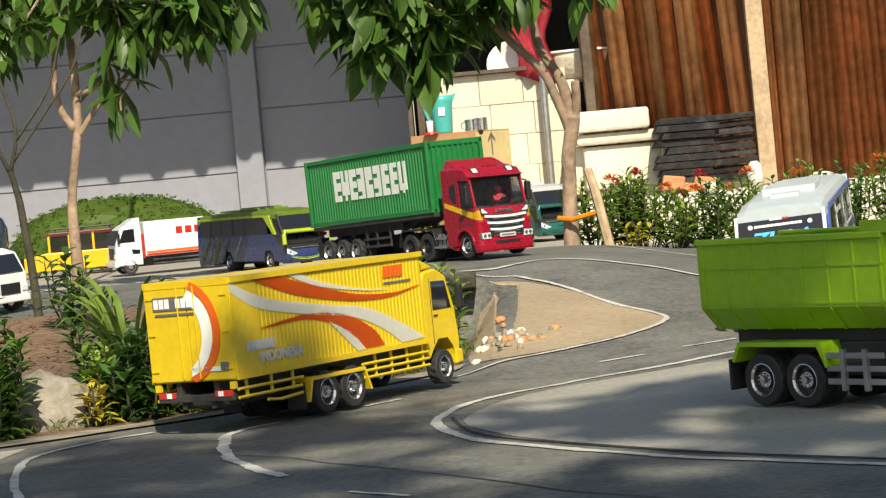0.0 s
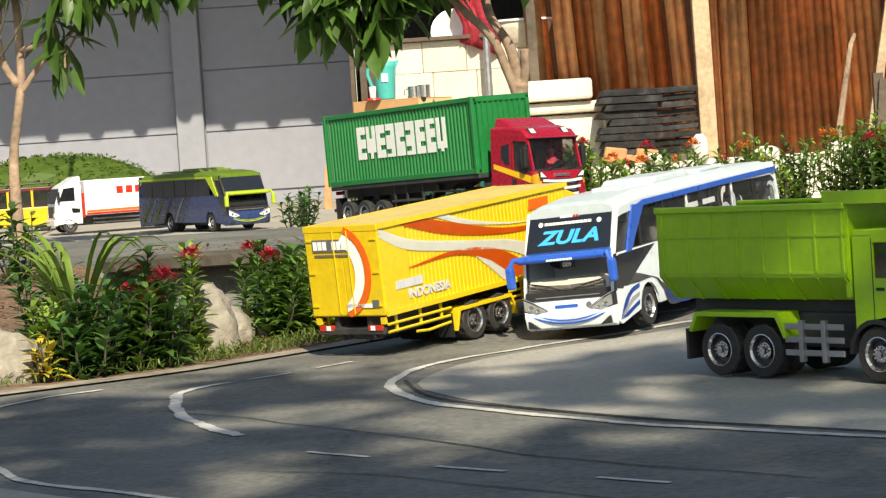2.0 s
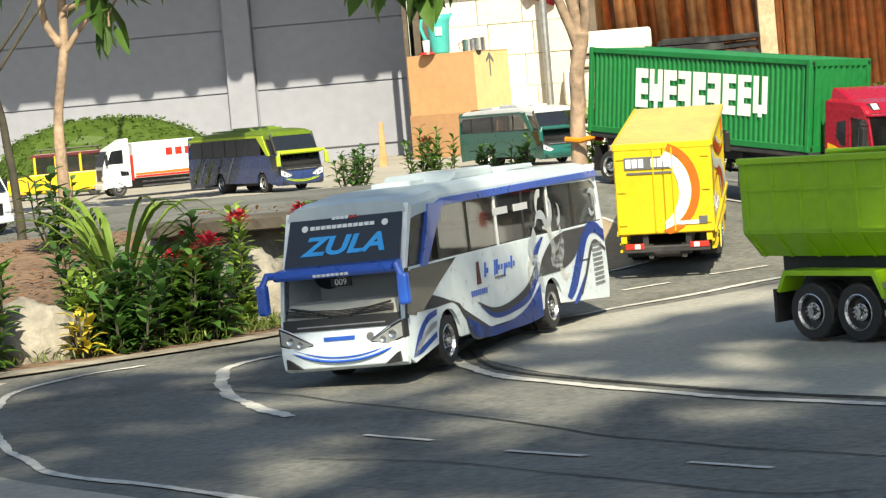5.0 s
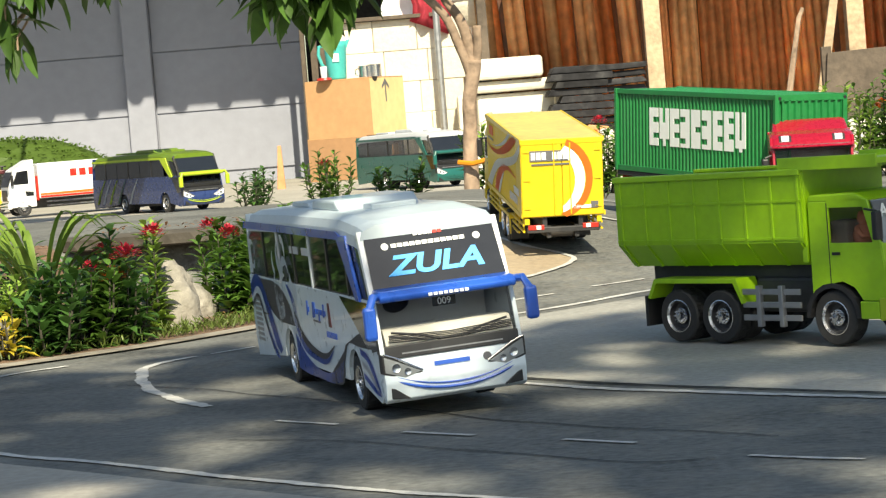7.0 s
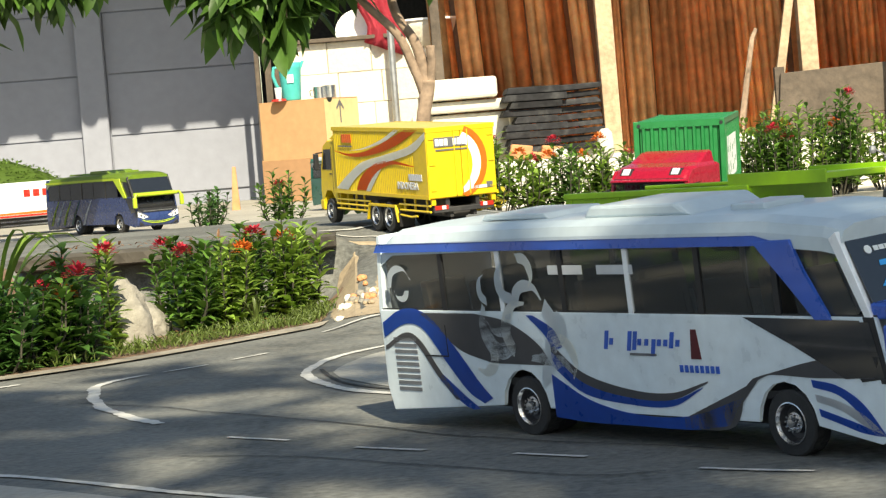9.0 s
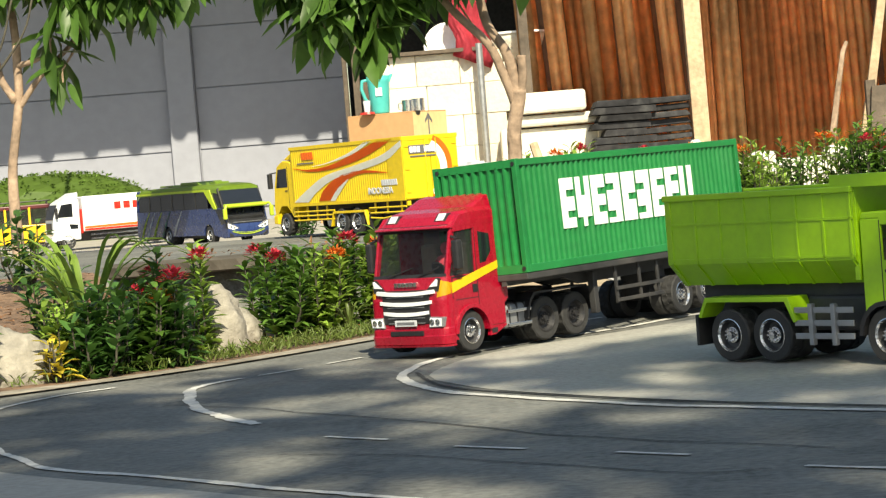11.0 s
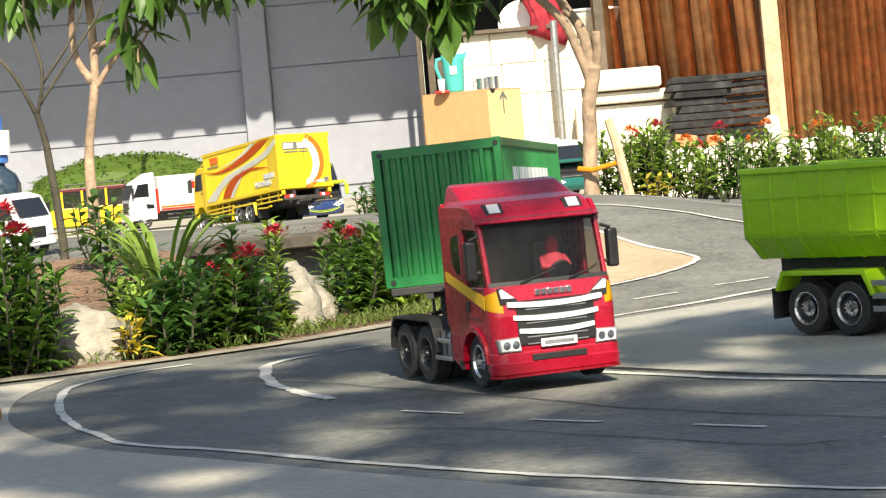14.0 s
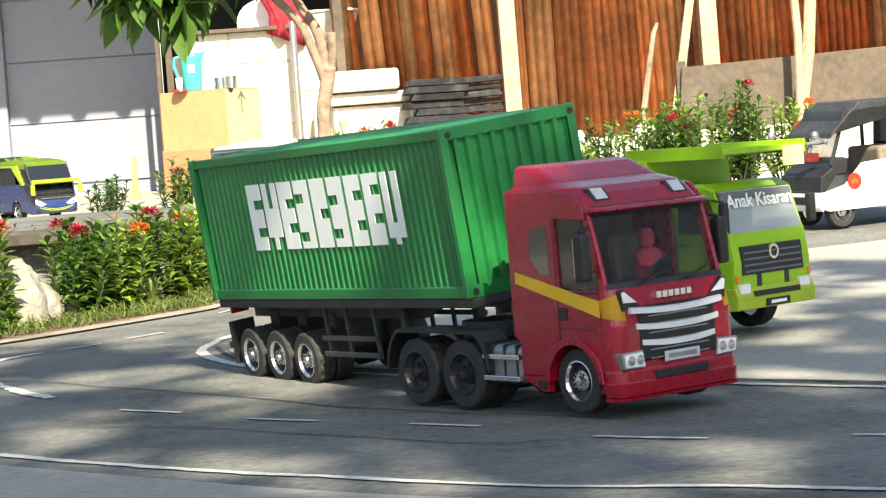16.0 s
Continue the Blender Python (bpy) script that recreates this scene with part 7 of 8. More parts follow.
# ---- carton, jug, cups ----
def carton(z0, z1, size, at, turn, arrow):
    t = thing("cardboard_box", "brown cardboard box with pale side standing in the yard", "box", "cardboard boxes", Matrix.Translation(at) @ Matrix.Rotation(radians(turn), 4, "Z"))
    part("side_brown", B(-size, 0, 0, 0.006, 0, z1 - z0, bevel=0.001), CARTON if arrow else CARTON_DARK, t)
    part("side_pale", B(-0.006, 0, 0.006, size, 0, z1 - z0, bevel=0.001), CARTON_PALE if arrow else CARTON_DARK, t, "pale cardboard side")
    part("back", B(-size, -0.006, size - 0.006, size, 0, z1 - z0), CARTON, t)
    part("far_side", B(-size, -size + 0.006, 0.006, size - 0.006, 0, z1 - z0), CARTON, t)
    part("lid", B(-size, 0, 0, size, z1 - z0, z1 - z0 + 0.008, bevel=0.002), CARTON, t)
    if arrow:
        part("arrow_mark", prism([(0.2, 0.2), (0.215, 0.2), (0.215, 0.31), (0.255, 0.28), (0.255, 0.3), (0.2075, 0.345), (0.16, 0.3), (0.16, 0.28), (0.2, 0.31)], 0.0005, 0.0015, axis="x"), GREYP, t, "printed black arrow")
        part("hand_hole", prism([(0.075 + 0.035 * math.cos(a), 0.36 + 0.03 * math.sin(a)) for a in [math.pi + math.pi * k / 8 for k in range(9)]], 0.0005, 0.002, axis="x"), BLACK, t)
    return t


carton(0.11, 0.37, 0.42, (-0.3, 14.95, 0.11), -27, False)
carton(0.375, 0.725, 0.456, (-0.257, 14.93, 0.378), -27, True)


def jug():
    t = thing("water_jug", "teal plastic water jug standing on the carton", "jug", m=Matrix.Translation((-0.455, 15.12, 0.737)))
    part("body", lathe([(0.001, 0), (0.055, 0), (0.058, 0.01), (0.07, 0.2), (0.074, 0.235), (0.068, 0.235), (0.062, 0.2), (0.05, 0.012), (0.001, 0.012)], 20), TEALPLASTIC, t, smooth=True)
    part("handle", tube([(-0.062, 0, 0.215), (-0.1, 0, 0.21), (-0.108, 0, 0.16), (-0.09, 0, 0.1), (-0.06, 0, 0.06)], 0.011, 8), TEALPLASTIC, t, smooth=True)
    part("spout", prism([(0.06, 0.2), (0.07, 0.19), (0.095, 0.245), (0.07, 0.24)], -0.018, 0.018, 0.003), TEALPLASTIC, t)
    part("label", prism([(-0.02, 0.11), (0.02, 0.11), (0.02, 0.16), (-0.02, 0.16)], -0.071, -0.066), CWHITE, t, "small worn sticker")


jug()
for x, y, h, r in ((-0.3, 15.2, 0.075, 0.038), (-0.235, 15.2, 0.08, 0.042)):
    t = thing("steel_mug", "shiny steel mug on the carton", "mug", "steel mugs", Matrix.Translation((x + 0.015, y, 0.737)))
    part("body", lathe([(0.001, 0), (r, 0), (r, h), (r - 0.003, h), (r - 0.003, 0.004), (0.001, 0.004)], 20), CHROME, t)
    part("handle", tube([(-r, 0, h * 0.8), (-r - 0.02, 0, h * 0.7), (-r - 0.018, 0, h * 0.3), (-r, 0, h * 0.2)], 0.004, 6), CHROME, t)
t = thing("glass_tumbler", "small glass with red base on the carton", "glass", m=Matrix.Translation((-0.535, 15.05, 0.737)))
part("base", lathe([(0.001, 0), (0.05, 0), (0.045, 0.014), (0.001, 0.016)], 16), TAIL, t)
part("body", lathe([(0.018, 0.016), (0.024, 0.085), (0.021, 0.085), (0.015, 0.02)], 14), LENS, t)
t = thing("enamel_basin", "large cream enamel basin on the shelf", "basin", m=Matrix.Translation((0.42, 15.75, 1.0)))
part("bowl", lathe([(0.001, 0), (0.09, 0.005), (0.17, 0.06), (0.2, 0.15), (0.215, 0.2), (0.205, 0.2), (0.18, 0.13), (0.08, 0.02), (0.001, 0.015)], 28), BLOCK, t, smooth=True)
part("rim", lathe([(0.205, 0.195), (0.224, 0.195), (0.224, 0.208), (0.205, 0.208)], 28), WHITEP, t)
t = thing("white_basin", "white basin standing on edge on the blocks", "basin", m=Matrix.Translation((0.0, 15.7, 1.12)) @ Matrix.Rotation(radians(70), 4, "X"))
part("bowl", lathe([(0.001, 0), (0.09, 0.005), (0.14, 0.05), (0.16, 0.1), (0.15, 0.1), (0.13, 0.05), (0.001, 0.012)], 24), WHITEP, t, smooth=True)
bm = bmesh.new()
vs = [[bm.verts.new((0.02 + 0.24 * u + 0.03 * math.sin(9 * v), 15.5 + 0.03 * math.sin(14 * u + 3 * v), 1.08 + 0.5 * v - 0.1 * u * (1 - v))) for u in [k / 12 for k in range(13)]] for v in [k / 10 for k in range(11)]]
for a, b in zip(vs, vs[1:]):
    for k in range(12):
        bm.faces.new((a[k], a[k + 1], b[k + 1], b[k]))
bmesh.ops.solidify(bm, geom=list(bm.faces), thickness=0.006)
tagged(part("red_cloth", bm, CLOTHRED, smooth=True), "dark red cloth hanging over the basin", "cloth")
t = thing("water_bottle", "blue-tinted water bottle with hand pump standing by the wall", "bottle", m=Matrix.Translation((-2.78, 12.5, 0.11)))
part("body", lathe([(0.001, 0), (0.1, 0), (0.11, 0.02), (0.11, 0.08), (0.105, 0.09), (0.11, 0.1), (0.11, 0.18), (0.105, 0.19), (0.11, 0.2), (0.11, 0.29), (0.09, 0.34), (0.04, 0.38), (0.03, 0.42), (0.001, 0.42)], 28), BOTTLE, t, smooth=True)
part("collar", lathe([(0.04, 0.4), (0.055, 0.405), (0.055, 0.44), (0.04, 0.445)], 20), BOTTLECAP, t)
part("pump", lathe([(0.001, 0.44), (0.07, 0.445), (0.075, 0.57), (0.001, 0.575)], 20), WHITEP, t)
part("pump_head", lathe([(0.001, 0.57), (0.04, 0.575), (0.042, 0.65), (0.001, 0.655)], 16), BOTTLECAP, t)
t = thing("orange_slipper", "orange and white slipper lying at the road's edge", "slipper", m=Matrix.Translation((-1.0, 3.85, 0.004)) @ Matrix.Rotation(radians(-15), 4, "Z"))
part("sole", loft([[(0.1 * math.cos(a) * k, 0.045 * math.sin(a) * k, z) for a in [2 * math.pi * j / 20 for j in range(20)]] for k, z in ((0.94, 0), (1, 0.008), (1, 0.02), (0.95, 0.026))]), AMBER, t, "orange foam sole")
part("upper", loft([[(0.02 + 0.06 * math.cos(a) * k, 0.042 * math.sin(a) * k, z) for a in [2 * math.pi * j / 16 for j in range(16)]] for k, z in ((1, 0.025), (0.92, 0.045), (0.6, 0.058), (0.2, 0.062))]), CREAM, t, "cream upper")


# ---- stones ----
def boulder(x, y, rx, ry, h, seed, label, material=STONE):
    bm = bmesh.new()
    bmesh.ops.create_icosphere(bm, subdivisions=4, radius=1.0)
    for v in bm.verts:
        p = v.co.copy()
        d = 1 + 0.2 * noise.noise(p * 1.1 + Vector((seed, 0, 0))) + 0.12 * noise.noise(p * 2.6 + Vector((0, seed, 0))) + 0.11 * noise.noise(p * 6 + Vector((0, 0, seed))) + 0.05 * noise.noise(p * 15 + Vector((seed, 0, seed)))
        v.co = Vector((p.x * rx * d, p.y * ry * d, p.z * h * d))
    ob = part("boulder", bm, material, smooth=True)
    ob.location = (x, y, ground_z(x, y) + h * 0.35)
    return tagged(ob, label, "stone", "planter stones")


boulder(-0.99, 5.0, 0.105, 0.08, 0.09, 1, "weathered pale boulder at the edge of the planting bed")
boulder(-1.22, 4.95, 0.12, 0.1, 0.07, 2, "weathered pale boulder at the edge of the planting bed")
boulder(-0.595, 5.5, 0.072, 0.06, 0.115, 3, "tall pale boulder among the shrubs")
boulder(-0.56, 5.78, 0.05, 0.06, 0.06, 6, "tall pale boulder among the shrubs")
boulder(-0.24, 6.2, 0.035, 0.04, 0.03, 4, "small white stone at the foot of the shrubs", BLOCK)
rnd = random.Random(11)
for i in range(48):
    x, y = -0.02 + rnd.gauss(0.0, 0.04), 5.82 + rnd.gauss(0, 0.08)
    ob = boulder(x, y, rnd.uniform(0.005, 0.013), rnd.uniform(0.006, 0.014), rnd.uniform(0.005, 0.012), 20 + i, "piece of pale broken stone in a small heap", (STONE, BLOCK, SAND, TERRACOTTA)[i % 4])
    tagged(ob, group="broken stone heap")


# ---- plants ----
class Leaves:
    """Collects folded leaves into one mesh."""

    def __init__(self):
        self.v, self.f = [], []

    def leaf(self, base, way, up, length, width, droop=0.25):
        way, up = Vector(way).normalized(), Vector(up)
        side = way.cross(up)
        side = side.normalized() if side.length > 1e-4 else Vector((1, 0, 0))
        nrm = side.cross(way).normalized()
        base = Vector(base)
        b = len(self.v)
        mid = base + way * length * 0.5 - nrm * length * 0.03
        q = base + way * length * 0.22
        e = base + way * length * 0.78 - nrm * length * droop * 0.4
        tip = base + way * length * 0.98 - nrm * length * droop
        self.v += [base, q + side * width * 0.36, q - side * width * 0.36, mid + side * width * 0.5 + nrm * width * 0.12, mid - side * width * 0.5 + nrm * width * 0.12, mid, e + side * width * 0.3, e - side * width * 0.3, tip]
        self.f += [(b, b + 1, b + 5), (b, b + 5, b + 2), (b + 1, b + 3, b + 5), (b + 2, b + 5, b + 4), (b + 3, b + 6, b + 5), (b + 4, b + 5, b + 7), (b + 5, b + 6, b + 8), (b + 5, b + 8, b + 7)]

    def make(self, name, material, parent, label="", kind=""):
        me = bpy.data.meshes.new(name)
        me.from_pydata([tuple(p) for p in self.v], [], self.f)
        me.materials.append(material)
        for p in me.polygons:
            p.use_smooth = True
        ob = new(name, me)
        ob.parent = parent
        return tagged(ob, label=label, kind=kind)


def shrub(x, y, h, spread, stems, label, leaf=LEAF, size=0.045, flowers=0, bloom=BLOSSOM, seed=0, group="", dense=1.0, z=None, bare=0.15):
    rnd = random.Random(seed + 100)
    z = ground_z(x, y) if z is None else z
    t = thing("shrub", label, "shrub", group, Matrix.Translation((x, y, z)))
    wood, lv, fl = bmesh.new(), Leaves(), Leaves()
    tips = []
    for i in range(stems):
        a = rnd.uniform(0, 2 * math.pi)
        r = spread * math.sqrt(rnd.random())
        hh = h * rnd.uniform(0.6, 1.0) * (1 - 0.25 * r / max(spread, 1e-3))
        b = Vector((math.cos(a) * r * 0.35, math.sin(a) * r * 0.35, -0.01))
        e = Vector((math.cos(a) * r, math.sin(a) * r, hh))
        m = (b + e) / 2 + Vector((math.cos(a) * r * 0.2, math.sin(a) * r * 0.2, -0.03 * h))
        tube([b, m, e], [0.0032, 0.0026, 0.0016], 5, wood)
        tips.append(e)
        nl = int((hh * (1 - bare)) / (size * 0.24) * dense)
        turn = rnd.uniform(0, 6)
        for k in range(nl):
            u = bare + (1 - bare) * (k + 0.5) / nl
            p = b * (1 - u) ** 2 + m * 2 * u * (1 - u) + e * u * u
            turn += 2.4
            lift = rnd.uniform(0.1, 0.7) + 0.5 * u
            way = Vector((math.cos(turn), math.sin(turn), lift))
            s = size * rnd.uniform(0.7, 1.25) * (1.1 - 0.35 * u)
            lv.leaf(p, way, (0, 0, 1), s, s * 0.4, rnd.uniform(0.1, 0.45))
    part("stem", wood, BARK_DARK, t)
    lv.make("foliage", leaf, t, kind="stuff")
    rnd.shuffle(tips)
    for e in tips[:flowers]:
        fl = Leaves()
        s = size * 0.95
        for k in range(90):
            d = Vector((rnd.gauss(0, 1), rnd.gauss(0, 1), abs(rnd.gauss(0, 0.8)))).normalized()
            fl.leaf(e + d * s * rnd.uniform(0.3, 0.5) + Vector((0, 0, s * 0.2)), d, (0, 0, 1), s * 0.27, s * 0.18, 0.1)
        fl.make("blossom", bloom, t, "red flower cluster" if bloom is BLOSSOM else "orange flower cluster")
    return t


def strap_plant(x, y, h, n, label, leaf=LEAF_LIGHT, seed=0, width=0.018):
    rnd = random.Random(seed)
    t = thing("strap_plant", label, "plant", m=Matrix.Translation((x, y, ground_z(x, y))))
    for i in range(n):
        bm = bmesh.new()
        a = rnd.uniform(0, 2 * math.pi)
        out = h * rnd.uniform(0.2, 0.7)
        top = h * rnd.uniform(0.7, 1.05)
        side = Vector((-math.sin(a), math.cos(a), 0))
        prev = None
        for k in range(9):
            u = k / 8
            r = out * u ** 1.3
            zz = top * (1 - (1 - u) ** 1.6) - top * 0.3 * u ** 3.2
            w = width * (0.5 + 1.2 * u) * (1 - u ** 3) + 0.0008
            p = Vector((math.cos(a) * r, math.sin(a) * r, zz))
            row = [bm.verts.new(p + side * w * s * 0.5 + Vector((0, 0, 0.25 * w * abs(s)))) for s in (-1, 0, 1)]
            if prev:
                bm.faces.new((prev[0], prev[1], row[1], row[0]))
                bm.faces.new((prev[1], prev[2], row[2], row[1]))
            prev = row
        part("leaf", bm, leaf, t, smooth=True)
    return t


def tree(name, label, bark, limbs, crowns, leaf=MANGO, size=0.2, seed=0, whorl=11):
    """limbs: lists of (x, y, z, radius); crowns: (x, y, z, clumps, spread)."""
    rnd = random.Random(seed)
    t = thing(name, label, "tree")
    for i, pts in enumerate(limbs):
        fine = []
        rows = [(k, *p) for k, p in enumerate(pts)]
        for k in range(6 * (len(pts) - 1) + 1):
            v = spline(rows, k / 6)
            wob = 0.3 * v[3]
            fine.append((v[0] + wob * noise.noise((v[2] * 9, i, seed)), v[1], v[2], max(0.003, v[3] * (1 + 0.07 * noise.noise((v[2] * 10, 3, i))))))
        part("trunk" if i == 0 else "limb", tube([p[:3] for p in fine], [p[3] for p in fine], 10), bark, t, smooth=True)
    lv = Leaves()
    twigs = bmesh.new()
    for cx, cy, cz, n, sp in crowns:
        for k in range(n):
            c = Vector((cx + rnd.gauss(0, sp), cy + rnd.gauss(0, sp), cz + rnd.gauss(0, sp * 0.7)))
            tube([c + Vector((rnd.uniform(-0.1, 0.1), rnd.uniform(-0.05, 0.05), 0.16)), c + Vector((0, 0, 0.05)), c], [0.006, 0.005, 0.004], 5, twigs)
            for j in range(whorl):
                a = 2 * math.pi * j / whorl + rnd.uniform(-0.5, 0.5)
                way = Vector((math.cos(a), math.sin(a), rnd.uniform(-2.6, 0.2)))
                s = size * rnd.uniform(0.6, 1.25)
                off = Vector((rnd.uniform(-0.03, 0.03), rnd.uniform(-0.03, 0.03), rnd.uniform(0, 0.12)))
                lv.leaf(c + off, way, (rnd.uniform(-0.4, 0.4), rnd.uniform(-0.4, 0.4), 1), s, s * 0.3, rnd.uniform(0.0, 0.3))
    if crowns:
        part("twig", twigs, bark, t, kind="stuff")
        lv.make("crown", leaf, t, kind="stuff")
    return t


tree("mango_tree", "young mango tree with forked trunk and long hanging leaves", BARK,
     [[(0.19, 8.9, 0.1, 0.032), (0.2, 8.9, 0.4, 0.027), (0.22, 8.9, 0.56, 0.028), (0.23, 8.9, 0.64, 0.03)],
      [(0.222, 8.9, 0.58, 0.02), (0.15, 8.88, 0.79, 0.016), (0.03, 8.85, 0.93, 0.015), (-0.12, 8.8, 1.1, 0.013), (-0.35, 8.7, 1.25, 0.01)],
      [(0.232, 8.9, 0.6, 0.026), (0.2, 8.92, 0.78, 0.019), (0.13, 8.95, 0.92, 0.017), (0.1, 8.9, 1.2, 0.014)],
      [(0.238, 8.9, 0.62, 0.019), (0.255, 8.89, 0.7, 0.017), (0.255, 8.89, 0.765, 0.016)]],
     [(-0.5, 8.75, 1.08, 7, 0.09), (-0.32, 8.7, 1.0, 8, 0.08), (-0.15, 8.75, 1.06, 8, 0.09), (0.02, 8.7, 1.14, 5, 0.07), (0.32, 8.75, 1.16, 3, 0.06), (-0.6, 8.8, 1.1, 4, 0.06), (-0.52, 8.72, 0.93, 1, 0.01), (-0.26, 8.72, 0.94, 2, 0.03), (-0.3, 8.72, 0.86, 2, 0.03), (-0.42, 8.72, 0.92, 3, 0.05)], seed=3)
tree("mango_tree", "slender pale mango tree with bare lower limbs", BARK,
     [[(-1.9, 10.3, 0.08, 0.03), (-1.9, 10.3, 0.49, 0.021), (-1.85, 10.3, 0.78, 0.019), (-1.84, 10.3, 1.05, 0.018), (-1.86, 10.3, 1.5, 0.014)],
      [(-1.85, 10.3, 0.77, 0.014), (-1.74, 10.28, 0.9, 0.011), (-1.6, 10.25, 1.02, 0.01), (-1.5, 10.2, 1.16, 0.008)],
      [(-1.86, 10.3, 0.8, 0.02), (-1.92, 10.3, 0.92, 0.015), (-1.92, 10.3, 1.1, 0.013), (-1.86, 10.3, 1.3, 0.01)],
      [(-1.85, 10.3, 0.95, 0.014), (-1.77, 10.25, 0.96, 0.01), (-1.7, 10.22, 0.98, 0.006)],
      # unseen limb, added with the first three clumps to dapple the back wall
      [(-1.86, 10.3, 1.48, 0.014), (-1.9, 11.2, 2.0, 0.012), (-2.0, 12.8, 2.4, 0.01), (-2.1, 14.1, 2.6, 0.006)]],
     [(-2.35, 14.2, 2.5, 4, 0.14), (-1.8, 14.2, 2.46, 4, 0.14), (-2.75, 14.2, 2.42, 5, 0.18), (-1.45, 10.2, 1.2, 10, 0.1), (-1.25, 10.2, 1.24, 8, 0.08), (-1.7, 10.2, 1.34, 7, 0.1), (-1.95, 10.2, 1.38, 7, 0.1), (-1.38, 10.2, 1.2, 3, 0.05), (-1.12, 10.2, 1.34, 3, 0.04), (-1.66, 10.22, 0.98, 1, 0.01), (-1.64, 10.22, 0.86, 1, 0.01), (-1.3, 10.2, 1.2, 3, 0.06), (-1.55, 10.2, 1.24, 3, 0.06), (-2.1, 10.2, 1.2, 6, 0.08)], seed=8)
tree("bare_tree", "thin dark sapling with few leaves in the planting bed", BARK_DARK,
     [[(-1.37, 6.8, 0.05, 0.0136), (-1.36, 6.8, 0.22, 0.0124), (-1.38, 6.8, 0.46, 0.0105), (-1.4, 6.8, 0.58, 0.0087)],
      [(-1.4, 6.8, 0.57, 0.0068), (-1.46, 6.8, 0.7, 0.0056), (-1.56, 6.8, 0.82, 0.0043), (-1.64, 6.8, 0.95, 0.0031)],
      [(-1.4, 6.8, 0.57, 0.0062), (-1.375, 6.8, 0.7, 0.0050), (-1.41, 6.8, 0.86, 0.0037), (-1.4, 6.8, 1.0, 0.0025)],
      [(-1.395, 6.8, 0.6, 0.0050), (-1.3, 6.8, 0.72, 0.0043), (-1.2, 6.8, 0.85, 0.0031), (-1.16, 6.8, 0.97, 0.0025)],
      [(-1.38, 6.8, 0.66, 0.0043), (-1.27, 6.78, 0.8, 0.0037), (-1.22, 6.78, 0.95, 0.0025)]],
     [(-1.52, 6.8, 0.98, 3, 0.05), (-1.62, 6.8, 1.0, 2, 0.05), (-1.38, 6.8, 1.02, 2, 0.05)], leaf=LEAF_DARK, size=0.08, seed=5, whorl=6)
# the tall tree whose crown shades the near road
tree("mango_tree", "large spreading mango tree shading the near road", BARK,
     [[(4.3, -6.2, 0, 0.26), (4.1, -6.0, 2.2, 0.21), (3.6, -5.4, 4.6, 0.15), (2.6, -4.0, 6.0, 0.08)], [(3.9, -5.8, 3.4, 0.12), (2.2, -4.8, 5.6, 0.08), (1.0, -4.0, 6.1, 0.04)], [(3.7, -5.6, 4.1, 0.1), (3.8, -3.8, 5.7, 0.06), (3.5, -2.4, 6.1, 0.04)]],
     [(-0.22 + 0.55 * i, -5.23 + 0.6 * j, 6.0 + 0.2 * ((i + j) % 2), (8, 10, 10, 11, 9, 7)[i] - (2 if i in (2, 3) and j in (3, 4) else 0), 0.2) for i in range(6) for j in range(7) if j < 6 or i > 3], seed=12, size=0.24, whorl=12)

front = (  # x, y, height, spread, stems, leaf, size, flowers, bloom
    (-1.06, 4.83, 0.2, 0.07, 9, LEAF, 0.045, 2, BLOSSOM), (-1.2, 5.1, 0.24, 0.08, 9, LEAF_DARK, 0.05, 2, BLOSSOM), (-0.88, 5.08, 0.16, 0.05, 9, LEAF_LIGHT, 0.04, 0, BLOSSOM),
    (-0.8, 5.02, 0.17, 0.08, 12, LEAF_DARK, 0.05, 0, BLOSSOM), (-0.74, 5.1, 0.2, 0.08, 12, LEAF, 0.05, 2, BLOSSOM_ORANGE), (-0.67, 5.15, 0.19, 0.07, 12, LEAF_DARK, 0.05, 1, BLOSSOM),
    (-0.7, 5.28, 0.25, 0.06, 8, LEAF, 0.045, 3, BLOSSOM), (-0.61, 5.4, 0.25, 0.035, 3, LEAF_LIGHT, 0.042, 2, BLOSSOM),
    (-0.46, 5.75, 0.24, 0.07, 10, LEAF, 0.045, 1, BLOSSOM), (-0.38, 5.85, 0.22, 0.07, 11, LEAF_LIGHT, 0.045, 2, BLOSSOM_ORANGE), (-0.33, 5.98, 0.23, 0.07, 11, LEAF, 0.045, 2, BLOSSOM),
    (-0.25, 6.05, 0.24, 0.07, 11, LEAF_LIGHT, 0.05, 1, BLOSSOM_ORANGE), (-0.2, 6.22, 0.22, 0.06, 9, LEAF_LIGHT, 0.05, 0, BLOSSOM), (-0.52, 6.1, 0.22, 0.08, 9, LEAF, 0.045, 1, BLOSSOM),
    (-0.42, 6.25, 0.2, 0.09, 9, LEAF_DARK, 0.05, 0, BLOSSOM), (-0.78, 5.6, 0.16, 0.09, 9, LEAF_DARK, 0.05, 1, BLOSSOM), (-0.84, 6.0, 0.16, 0.1, 9, LEAF, 0.05, 0, BLOSSOM), (-1.0, 5.7, 0.14, 0.09, 8, LEAF_DARK, 0.05, 0, BLOSSOM))
